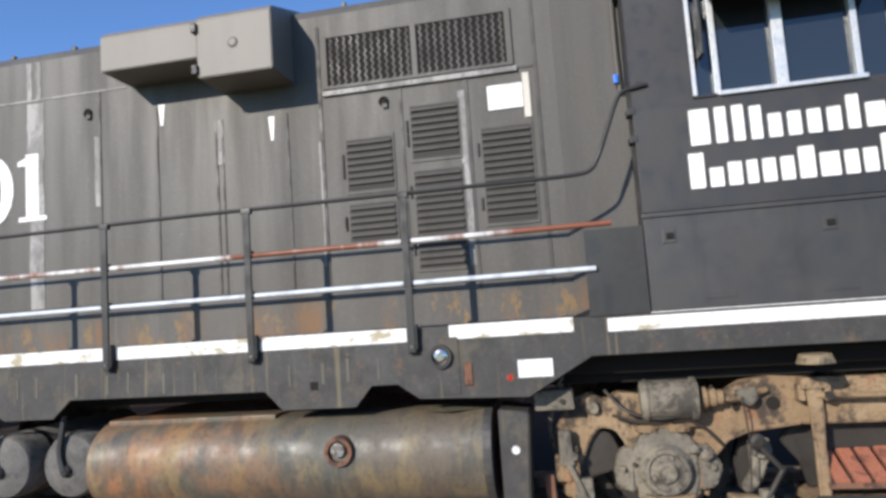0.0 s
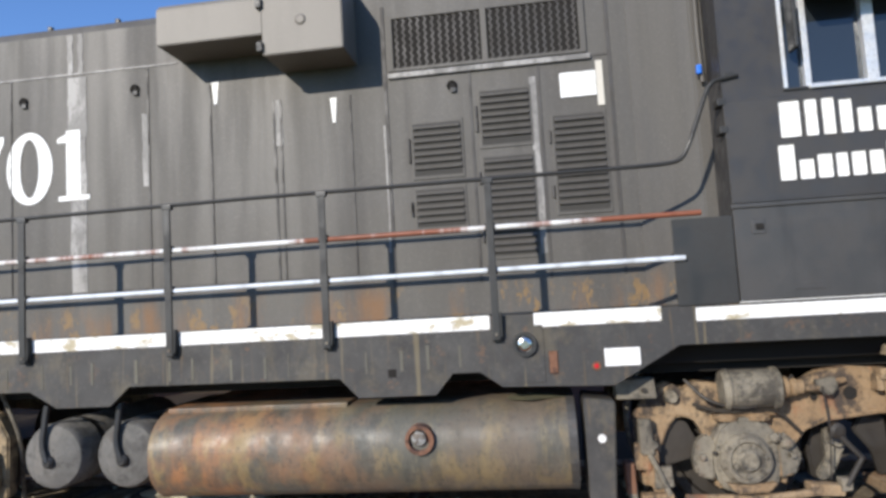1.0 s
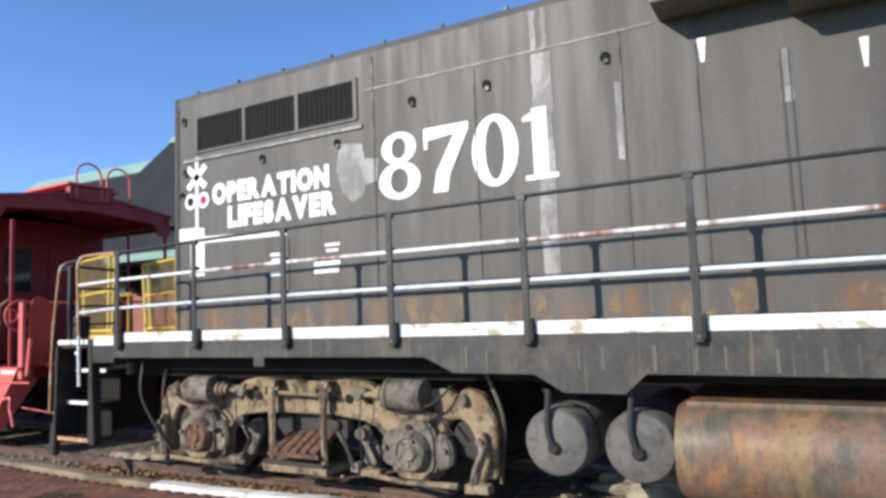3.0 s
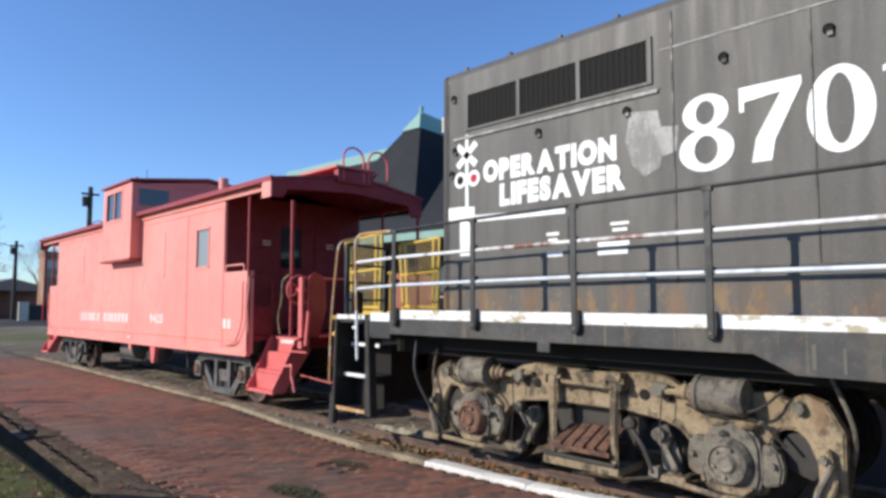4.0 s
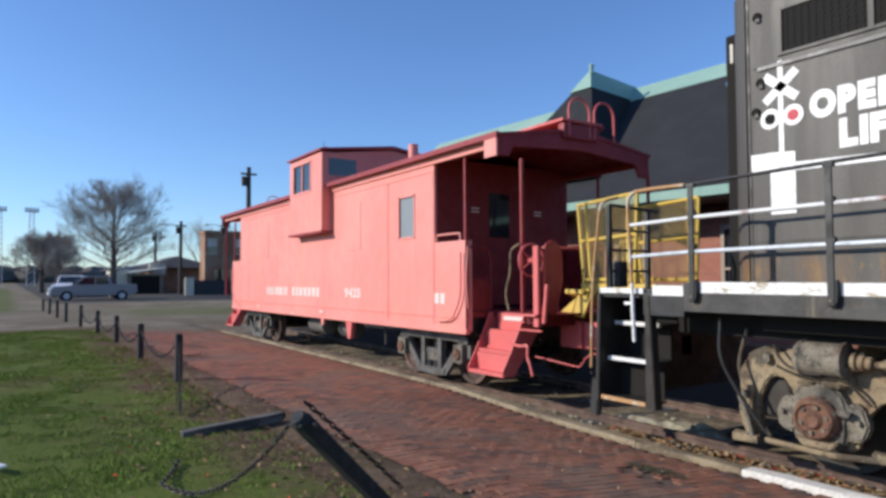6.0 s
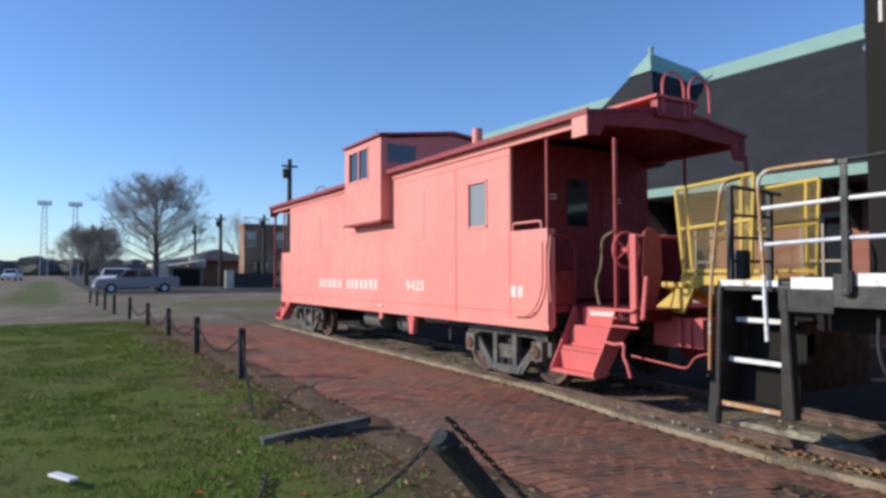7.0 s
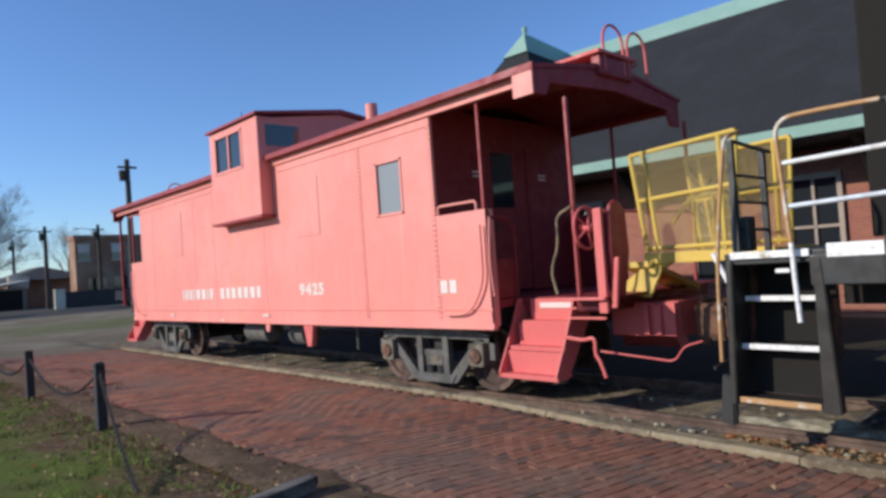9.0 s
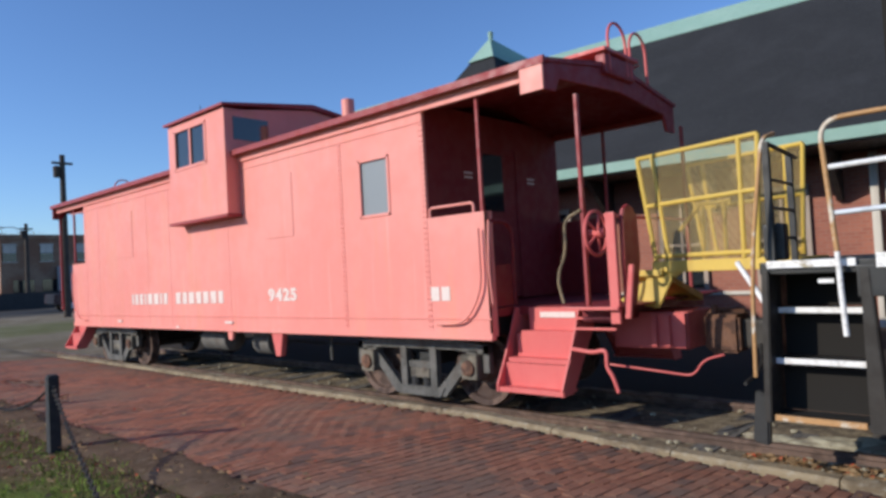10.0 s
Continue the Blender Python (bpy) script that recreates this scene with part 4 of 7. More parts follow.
        part("frame_lip", cast(tube([(xc + dx * a, y0 - 0.004, b) for a, b in rim], 0.020, 7), 0.008, dx), dust, t)
        # dark web: the shade of the frame opening is in its colour
        part("frame_web", cast(prism([(xc + dx * 1.62, 0.50), (xc + dx * 1.72, 0.74), (xc + dx * 1.90, 0.80), (xc + dx * 2.06, 0.92), (xc + dx * 2.0, 0.55), (xc + dx * 1.90, 0.42)], 'y', 5.26, 5.34, 0.01), 0.01), M_GREASESHADE, t)
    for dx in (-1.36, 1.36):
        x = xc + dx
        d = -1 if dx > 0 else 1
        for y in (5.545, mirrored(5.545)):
            part("wheel", lathe([(-0.07, 0.10), (-0.06, 0.15), (-0.02, 0.18), (-0.01, 0.42), (-0.055, 0.44), (-0.06, 0.505), (0.06, 0.508), (0.07, 0.535), (0.09, 0.53)], (x, y, 0.508), 'y', 40), M_GREASESHADE, t, "greasy black wheel", True)
        part("axle", lathe([(5.45, 0.09), (7.2, 0.09)], (x, 0, 0.508), 'y', 14), M_BLACK, t)
        j = part("journal_box", cast(prism([(x - 0.20, 0.31), (x - 0.13, 0.26), (x + 0.13, 0.26), (x + 0.20, 0.31), (x + 0.23, 0.42), (x + 0.23, 0.62), (x + 0.19, 0.72), (x + 0.10, 0.79), (x - 0.10, 0.79), (x - 0.19, 0.72), (x - 0.23, 0.62), (x - 0.23, 0.42)], 'y', 5.09, 5.22, 0.022), 0.014, x), M_TRUCK2, t, "oily grey journal box")
        part("journal_cover", cast(lathe([(-0.09, 0.03), (-0.10, 0.06), (-0.07, 0.085), (-0.065, 0.12), (-0.085, 0.135), (-0.08, 0.155), (-0.03, 0.185), (0.04, 0.195)], (x - 0.01, 5.09, 0.50), 'y', 22), 0.010, x), cover if dx < 0 else M_TRUCK2, j)
        for a in range(6):
            part("cover_bolt", lathe([(-0.02, 0.018), (0.02, 0.018)], (x + 0.108 * math.cos(a * 1.047 + 0.3), 5.02, 0.50 + 0.108 * math.sin(a * 1.047 + 0.3)), 'y', 6), M_TRUCK2, j)
        part("box_lip", cast(prism([(x - 0.17, 0.345), (x - 0.10, 0.275), (x + 0.12, 0.275), (x + 0.18, 0.345), (x + 0.10, 0.33), (x - 0.10, 0.33)], 'y', 5.02, 5.10, 0.01), 0.012, x), dust, j)
        for sx in (-1, 1):
            part("side_lug", cast(prism([(x + sx * 0.22, 0.34), (x + sx * 0.35, 0.38), (x + sx * 0.38, 0.50), (x + sx * 0.34, 0.62), (x + sx * 0.27, 0.67), (x + sx * 0.21, 0.64)], 'y', 5.11, 5.22, 0.018), 0.014, x + sx), M_TRUCK2, j)
            part("lug_bolt", lathe([(-0.03, 0.022), (0.02, 0.026)], (x + sx * 0.31, 5.10, 0.52), 'y', 6), M_TRUCK2, j)
            part("spring_seat", cast(lathe([(0.77, 0.085), (0.80, 0.095), (0.825, 0.06)], (x + sx * 0.11, 5.15, 0), 'z', 12), 0.008), dust, j)
            part("spring_coil", tube([(x + sx * 0.11 + 0.06 * math.cos(q * 0.7), 5.14 + 0.05 * math.sin(q * 0.7), 0.815 + 0.003 * q) for q in range(28)], 0.014, 5), M_GREASESHADE, j)
        # brake cylinder on the shoulder of the frame, its rod towards the middle
        cx = xc + dx * 0.95
        c = part("brake_cylinder", cast(lathe([(-0.215, 0.06), (-0.21, 0.135), (-0.17, 0.15), (-0.15, 0.138), (0.13, 0.138), (0.145, 0.152), (0.175, 0.15), (0.185, 0.09), (0.19, 0.05)] if d > 0 else [(-0.19, 0.05), (-0.185, 0.09), (-0.175, 0.15), (-0.145, 0.152), (-0.13, 0.138), (0.15, 0.138), (0.17, 0.15), (0.21, 0.135), (0.215, 0.06)], (cx, 5.09, 1.0), 'x', 22), 0.008, x), M_TRUCK2, t, "short grey brake cylinder caked with dust")
        part("mounting_foot", cast(prism([(cx - 0.16, 0.90), (cx + 0.16, 0.90), (cx + 0.20, 0.80), (cx - 0.20, 0.80)], 'y', 5.10, 5.22, 0.015), 0.012, x), dust, c)
        for a, r in ((0.225, 0.078), (0.285, 0.066), (0.335, 0.052)):
            part("rod_boot", cast(lathe([(-0.030, r * 0.72), (-0.018, r), (0.018, r), (0.030, r * 0.72)], (cx + d * a, 5.10, 1.0), 'x', 14), 0.006, a), dust, c)
        part("push_rod", cast(tube([(cx + d * 0.2, 5.10, 1.0), (cx + d * 0.46, 5.11, 0.99), (cx + d * 0.56, 5.12, 1.01), (cx + d * 0.66, 5.16, 1.03)], 0.026, 7), 0.012, x), dust, c)
        part("rod_fork", cast(prism([(cx + d * 0.44, 1.04), (cx + d * 0.58, 1.06), (cx + d * 0.60, 0.98), (cx + d * 0.54, 0.92), (cx + d * 0.48, 0.96)], 'y', 5.08, 5.15, 0.01), 0.012, x), M_TRUCK2, c)
        part("slack_wire", tube([(cx + d * 0.48, 5.07, 1.0), (cx + d * 0.50, 5.06, 0.7), (cx + d * 0.47, 5.05, 0.35)], 0.006, 5), M_GREASESHADE, c)
        part("brake_shoe", cast(prism([(x + d * 0.58, 0.72), (x + d * 0.50, 0.50), (x + d * 0.53, 0.28), (x + d * 0.66, 0.26), (x + d * 0.70, 0.66)], 'y', 5.36, 5.5, 0.015), 0.012, x), M_GREASESHADE, t)
        # the cast arm with its boss that swings inside the opening
        ax = x + d * 0.66
        b = part("brake_arm", cast(prism([(ax - 0.05, 0.66), (ax + 0.06, 0.68), (ax + 0.10, 0.58), (ax + 0.04, 0.46), (ax + d * -0.02, 0.34), (ax - d * 0.10, 0.28), (ax - d * 0.14, 0.33), (ax - d * 0.06, 0.44), (ax - 0.07, 0.56)][::1 if d > 0 else -1], 'y', 5.24, 5.32, 0.012), 0.018, x), M_TRUCK2, t)
        part("arm_boss", cast(lathe([(-0.05, 0.025), (-0.05, 0.055), (0.05, 0.065)], (ax, 5.23, 0.60), 'y', 14), 0.006), M_TRUCK2, b)
        part("clamp", cast(box(ax - d * 0.16 - 0.10, ax - d * 0.16 + 0.14, 5.08, 5.18, 0.235, 0.31, 0.018), 0.018, x), dust, b)
        part("clamp_nut", cast(box(ax - d * 0.02 - 0.04, ax - d * 0.02 + 0.04, 5.05, 5.13, 0.27, 0.36, 0.014), 0.012, x), M_TRUCK2, b)
        part("brake_beam", cast(tube([(x + d * 0.50, 5.12, 0.255), (x + d * 0.1, 5.07, 0.225), (x - d * 0.45, 5.07, 0.24)], 0.026, 7), 0.014, x), dust, t)
        part("hose", tube(bend([(x - 0.35, 5.10, 0.90), (x - 0.15, 5.06, 0.84), (x + 0.22, 5.08, 0.86), (x + 0.40, 5.12, 0.66)]), 0.013, 6), M_GREASESHADE, t, "", True)
    for dx in (-0.335, 0.335):
        h = part("swing_hanger", cast(prism([(xc + dx - 0.055, 1.06), (xc + dx + 0.055, 1.06), (xc + dx + 0.048, 0.90), (xc + dx + 0.034, 0.60), (xc + dx + 0.036, 0.25), (xc + dx - 0.040, 0.25), (xc + dx - 0.036, 0.60), (xc + dx - 0.044, 0.90)], 'y', 5.08, 5.125, 0.014), 0.010, xc + dx), dust, t, "upright hanger bar")
        part("hanger_cap", cast(box(xc + dx - 0.085, xc + dx + 0.085, 5.06, 5.20, 1.03, 1.11, 0.022), 0.014, xc + dx), dust, h)
        for sx in (-1, 1):
            part("cap_ear", cast(box(xc + dx + sx * 0.085 - 0.02, xc + dx + sx * 0.085 + 0.02, 5.08, 5.19, 0.95, 1.06, 0.012), 0.012, sx + dx), dust, h)
        part("pin", lathe([(-0.02, 0.028), (0.05, 0.028)], (xc + dx + 0.085, 5.06, 0.985), 'y', 10), M_GREASESHADE, h)
        part("frame_hole", lathe([(-0.008, 0.047), (0.0, 0.047)], (xc + dx * 1.75, y0 - 0.006, 0.93), 'y', 14), M_DARK, t)
        part("pin_hole", lathe([(-0.008, 0.026), (0.0, 0.026)], (xc + dx * 2.5, y0 - 0.006, 0.91), 'y', 12), M_DARK, t)
    for dx in (-1, 1):
        e = part("end_hanger", cast(prism([(xc + dx * 1.97, 0.70), (xc + dx * 2.05, 0.70), (xc + dx * 2.09, 0.46), (xc + dx * 2.02, 0.26), (xc + dx * 1.93, 0.27), (xc + dx * 1.98, 0.46)], 'y', 5.11, 5.18, 0.012), 0.018, dx), dust, t, "cast brake hanger at the frame end")
        part("hanger_pin", lathe([(-0.03, 0.030), (0.02, 0.035)], (xc + dx * 2.01, 5.10, 0.62), 'y', 10), M_TRUCK2, e)
        part("strut", cast(tube([(xc + dx * 2.07, 5.08, 0.60), (xc + dx * 1.98, 5.07, 0.42), (xc + dx * 1.93, 5.06, 0.26)], 0.020, 7), 0.012), M_TRUCK2, e)
        part("foot_bar", cast(box(xc + dx * 2.0 - 0.13, xc + dx * 2.0 + 0.11, 5.05, 5.14, 0.20, 0.27, 0.018), 0.02, dx), dust, e)
        part("sand_pipe", tube(bend([(xc + dx * 2.05, 5.2, 1.2), (xc + dx * 2.20, 5.25, 0.8), (xc + dx * 2.02, 5.5, 0.18)]), 0.018, 7), M_TRUCK2, t, "", True)
        part("shoulder_bolt", cast(lathe([(-0.04, 0.045), (0.03, 0.06)], (xc + dx * 1.84, 5.17, 0.95), 'y', 8), 0.008), M_TRUCK2, t)
        part("guide_block", cast(box(xc + dx * 1.10 - 0.05, xc + dx * 1.10 + 0.05, 5.12, 5.2, 0.36, 0.60, 0.016), 0.014, dx), dust, t)
        # slanting forging that shows behind the hangers, its shade put into the colour
        part("inner_link", cast(prism([(xc + dx * 0.30, 0.72), (xc + dx * 0.46, 0.74), (xc + dx * 0.52, 0.62), (xc + dx * 0.40, 0.48), (xc + dx * 0.36, 0.28), (xc + dx * 0.28, 0.30)], 'y', 5.36, 5.42, 0.012), 0.014, dx), M_GREASESHADE, t)
    part("tie_rod", cast(tube([(xc - 0.33, 5.09, 0.985), (xc, 5.09, 0.975), (xc + 0.33, 5.09, 0.97)], 0.022, 7), 0.01), dust, t)
    plank = part("spring_plank", cast(box(xc - 0.42, xc + 0.40, 5.05, 5.5, 0.21, 0.285, 0.02), 0.012), dust, t)
    part("plank_lip", cast(box(xc - 0.40, xc + 0.38, 5.03, 5.06, 0.285, 0.32, 0.008), 0.01), M_GREASESHADE, plank)
    # the leaf spring: slanted rusty plates with dark gaps between
    for i in range(5):
        x = xc - 0.27 + i * 0.122
        part("spring_leaf", cast(box(-0.046, 0.046, -0.19, 0.16, -0.016, 0.016, 0.005, m=Matrix.Translation((x + 0.03, 5.20, 0.485 + 0.004 * i)) @ Matrix.Rotation(radians(25), 4, 'X')), 0.006, i), plates, plank, "rusty spring plate")
    part("spring_band", cast(box(xc - 0.33, xc + 0.32, 5.02, 5.05, 0.365, 0.405, 0.008), 0.008), M_SPRING, plank)
    # dark bed paints the shade in the gaps between the plates
    part("spring_bed", box(xc - 0.30, xc + 0.30, 5.10, 5.45, 0.34, 0.44, 0.01), M_GREASESHADE, plank)
    rc = random.Random(int(xc * 100))
    for sx in (-1, 1):
        x = xc + sx * 2.12
        if xc > 0:
            b = part("sand_bracket", cast(box(x - 0.14, x + 0.14, 5.0, 5.16, 0.96, 1.11, 0.02), 0.016, x), M_TRUCK2, t, "dusty bracket at the frame end")
            part("bracket_bolt", lathe([(-0.02, 0.02), (0.02, 0.024)], (x + 0.06, 5.0, 1.03), 'y', 6), M_GREASESHADE, b)
            for i in range(5):
                px, pz = xc + sx * rc.uniform(1.86, 2.22), rc.uniform(0.30, 0.72)
                w, h = rc.uniform(0.025, 0.06), rc.uniform(0.04, 0.13)
                part("worn_link", cast(box(px - w, px + w, 5.02 + rc.uniform(0, 0.08), 5.14, pz - h, pz + h, 0.014), 0.024, px * 3), rc.choice((dust, M_SPRING, M_TRUCK2)), t)
        part("cable", tube(bend([(xc + sx * 1.75, 5.12, 1.08), (xc + sx * 1.62, 5.03, 0.93), (xc + sx * 1.36, 5.01, 0.86), (xc + sx * 1.12, 5.03, 0.95), (xc + sx * 1.0, 5.1, 1.08)]), 0.012, 6), M_GREASESHADE, t, "", True)
        for i in range(7):
            px, pz = xc + sx * rc.uniform(1.08, 1.66), rc.uniform(0.28, 0.84)
            r = rc.uniform(0.018, 0.045)
            part("caked_lump", rock((px, 5.06 + rc.uniform(-0.03, 0.04), pz), (r * 1.4, r, r), px * 7, sub=1), rc.choice((dust, M_TRUCK2, M_GREASESHADE)), t)
        j = xc + sx * 0.62
        part("slack_rod", cast(tube([(j - 0.12, 5.08, 0.66), (j + 0.02, 5.06, 0.50), (j + sx * 0.10, 5.06, 0.30)], 0.022, 7), 0.016, j), M_GREASESHADE, t)
        part("rod_eye", cast(lathe([(-0.03, 0.03), (-0.02, 0.055), (0.03, 0.06)], (j - 0.12, 5.08, 0.68), 'y', 12), 0.008, j), M_GREASESHADE, t)
    return t


engine_truck(-7.56, M_TRUCK, M_SPRING, M_SPRING)
engine_truck(1.93, M_TRUCKB, M_TRUCK2, M_PLATES)


def cab():
    c = part("cab", box(0.54, 2.95, SY + 0.002, mirrored(SY), 1.63, 3.05, 0.0), M_CAB, loco, "smooth black cab side")
    part("lower_cab_panel", box(0.54, 2.95, SY - 0.010, SY + 0.002, 1.64, 2.28, 0.003), M_CABLOW, c, "greyer battery box panel")
    part("cab_fold", box(0.53, 2.95, SY - 0.022, SY, 2.285, 2.315, 0.006), M_CABLOW, c)
    part("cab_skin", box(0.54, 2.95, SY - 0.016, SY + 0.002, 2.32, 3.05, 0.003), M_CAB, c)
    # wall above the sill of the windows, with its openings
    for x0, x1 in ((0.54, 0.955), (2.30, 2.95)):
        part("cab_pillar", box(x0, x1, SY - 0.016, SY + 0.05, 3.05, 4.0), M_CAB, c)
    part("cab_header", box(0.955, 2.30, SY - 0.016, SY + 0.05, 3.82, 4.0), M_CAB, c)
    part("cab_window_wall", box(0.955, 2.30, SY - 0.016, SY + 0.05, 3.05, 3.10), M_CAB, c)
    part("cab_end_wall", box(0.54, 0.58, SY + 0.05, mirrored(SY), 3.05, 4.0), M_CAB, c)
    part("cab_front_wall", box(2.90, 2.95, SY + 0.05, mirrored(SY), 3.05, 4.0), M_CAB, c)
    part("cab_far_wall", box(0.58, 2.90, mirrored(SY) - 0.05, mirrored(SY), 3.05, 4.0), M_CAB, c)
    part("cab_roof", prism([(SY - 0.03, 4.0), (SY + 0.05, 4.12), (5.3, 4.42), (CY, 4.58), (mirrored(5.3), 4.42), (mirrored(SY) - 0.05, 4.12), (mirrored(SY) + 0.03, 4.0)], 'x', 0.5, 3.0, 0.01), M_CAB, loco, "arched black cab roof")
    w = part("side_window", box(0.96, 2.30, SY + 0.030, SY + 0.036, 3.10, 3.82), M_GLASS, c, "dark sliding cab window")
    for x0, x1, y in ((0.955, 0.985, 0.0), (1.10, 1.14, -0.01), (1.50, 1.575, -0.02), (2.0, 2.04, -0.01), (2.26, 2.30, 0.0)):
        part("window_frame", box(x0, x1, SY - 0.012 + y, SY + 0.032, 3.10, 3.82, 0.004), M_ALU, w)
    part("window_sill", box(1.12, 2.06, SY - 0.045, SY + 0.03, 3.085, 3.115, 0.006), M_ALU, w, "bright metal sill")
    part("window_sill", box(0.95, 1.11, SY - 0.03, SY + 0.03, 3.085, 3.105, 0.004), M_BLACK, w)
    part("sun_awning", prism([(SY - 0.30, 3.70), (SY - 0.31, 3.715), (SY, 3.90), (SY, 3.86)], 'x', 1.08, 2.22, 0.003), M_BLACK, c, "black sheet awning over the window")
    part("mirror", box(1.0, 1.03, SY - 0.16, SY - 0.02, 3.35, 3.75, 0.01), M_BLACK, c)
    for x in (0.70, 1.72):
        s = part("latch_plate", box(x - 0.045, x + 0.045, SY - 0.016, SY - 0.009, 2.10, 2.20, 0.006), M_CABLOW, c)
        part("latch", box(x - 0.02, x + 0.03, SY - 0.03, SY - 0.012, 2.13, 2.17, 0.006), M_DARK, s)
    for x in (1.0, 1.75, 2.2):
        part("lower_plate", box(x - 0.1, x + 0.1, SY - 0.014, SY - 0.009, 1.70, 1.75, 0.003), M_CABLOW, c)
    part("jack_pad", lathe([(-0.02, 0.12), (0.04, 0.10)], (1.55, SY + 0.05, 1.25), 'z', 20), M_TRUCK, loco)
    part("air_line", tube(bend([(0.50, 5.12, 4.3), (0.49, 5.1, 3.6), (0.50, 5.1, 3.3)]), 0.018, 8), M_HOOD, loco, "", True)
    part("air_cock", box(0.455, 0.49, 5.06, 5.10, 3.36, 3.43, 0.008), M_BLUE, loco, "bright blue air cock")
    for x, z in ((0.53, 3.05), (0.53, 2.85), (0.60, 3.24)):
        part("grab_bracket", box(x - 0.03, x + 0.03, SY - 0.02, SY + 0.1, z - 0.025, z + 0.025, 0.008), M_BLACK, loco)
    return c


cab_part = cab()
NOSE = part("short_hood", box(2.95, 5.6, HY, mirrored(HY), 1.63, 3.2, 0.08), M_CAB, loco, "low black nose beyond the cab")
part("front_walkway", box(3.3, 6.0, SY, mirrored(SY), 1.36, 1.62, 0.01), M_SILL, loco)

# big road number: heavy slab digits, thick at the sides and thin at top and foot
def flat(pts, bm=None, lift=0.0):
    return prism(pts, 'y', HY - 0.006 - lift, HY + 0.002, 0, bm)


def ringed(cx, cz, rx, rz, ix, iz, bm=None, lift=0.0):
    own = bmesh.new()
    n = 40
    lv = []
    for y in (HY - 0.006 - lift, HY + 0.002):
        lv.append([[own.verts.new((cx + a * math.cos(t), y, cz + b * math.sin(t))) for t in (2 * math.pi * i / n for i in range(n))] for a, b in ((rx, rz), (ix, iz))])
    for i in range(n):
        k = (i + 1) % n
        own.faces.new((lv[0][0][i], lv[0][0][k], lv[0][1][k], lv[0][1][i]))
        own.faces.new((lv[0][0][i], lv[1][0][i], lv[1][0][k], lv[0][0][k]))
    return merge(bm, own)


def road_number():
    lab = "large white road number digit"
    eight = ringed(-6.485, 3.385, 0.205, 0.165, 0.085, 0.105)
    ringed(-6.485, 3.055, 0.245, 0.190, 0.105, 0.125, eight, 0.001)
    part("digit", eight, M_LETTER, loco, lab)
    seven = flat([(-6.19, 3.53), (-5.70, 3.53), (-5.70, 3.45), (-6.19, 3.40)])
    flat([(-6.19, 3.53), (-6.15, 3.53), (-6.15, 3.32), (-6.19, 3.32)], seven, 0.0008)
    flat([(-5.84, 3.46), (-5.70, 3.46), (-5.91, 3.05), (-5.94, 2.88), (-6.10, 2.88), (-6.06, 3.08)], seven, 0.0016)
    part("digit", seven, M_LETTER, loco, lab)
    part("digit", ringed(-5.435, 3.205, 0.235, 0.34, 0.095, 0.275), M_LETTER, loco, lab)
    one = flat([(-5.06, 3.53), (-4.92, 3.53), (-4.92, 2.88), (-5.06, 2.88)])
    flat([(-5.15, 3.46), (-4.99, 3.53), (-5.0, 3.42), (-5.15, 3.42)], one, 0.0008)
    flat([(-5.14, 2.92), (-4.83, 2.92), (-4.83, 2.875), (-5.14, 2.875)], one, 0.0016)
    part("digit", one, M_LETTER, loco, lab)


road_number()


def letter_bars(parent, x, z, h, widths, gap, y, mat, cap=1.0, name="lettering_bar"):
    """Plain upright bars, as wide and high as the letters that they stand for."""
    for i, (w, up) in enumerate(widths):
        if w > 0:
            part(name, box(x, x + w, y - 0.003, y + 0.002, z, z + h * up, min(0.012, w * 0.2)), mat, parent)
        x += abs(w) + gap


Y_CAB = SY - 0.018
def stems(*pairs):
    return [(w, u) for w, u in pairs]


S1 = stems((0.13, 1), (0.075, 1), (0.075, 1), (0.075, 0.92), (0.085, 0.66), (0.085, 0.66), (0.085, 0.66), (0.085, 0.66), (0.075, 0.92), (0.12, 0.66))
S2 = stems((0.10, 1), (0.09, 0.55), (0.09, 0.66), (0.07, 0.66), (0.085, 0.66), (0.085, 0.66), (0.10, 0.88), (0.12, 0.66), (0.085, 0.66), (0.085, 0.66), (0.075, 1))
letter_bars(cab_part, 0.905, 2.755, 0.255, S1, 0.038, Y_CAB, M_LETTER)
letter_bars(cab_part, 0.875, 2.455, 0.25, S2, 0.030, Y_CAB, M_LETTER)


# safety slogan and crossing signal painted on the hood
def slogan():
    written("slogan_letter", "OPERATION", M_LETTER, loco, -9.12, HY - 0.004, 3.10, 0.255, 1.75, 0.027, "bold white slogan letter")
    written("slogan_letter", "LIFESAVER", M_LETTER, loco, -8.87, HY - 0.004, 2.80, 0.265, 1.59, 0.027, "bold white slogan letter")
    y0, y1 = HY - 0.006, HY - 0.003
    s = part("painted_signal", box(-9.41, -9.36, y0, y1, 2.75, 3.66), M_LETTER, loco, "white painted crossing signal with red lamp")
    part("signal_finial", lathe([(-0.002, 0.038), (0.002, 0.038)], (-9.385, y0, 3.68), 'y', 18), M_LETTER, s)
    for a in (40, -40):
        own = box(-0.20, 0.20, y0 - 0.001, y1, -0.042, 0.042, m=None)
        own.transform(Matrix.Translation((-9.385, 0, 3.47)) @ Matrix.Rotation(radians(a), 4, 'Y'))
        part("crossbuck_board", own, M_LETTER, s)
    for x in (-9.49, -9.27):
        part("lamp_ring", lathe([(-0.003, 0.098), (0.002, 0.098)], (x, y0, 3.18), 'y', 26), M_LETTER, s)
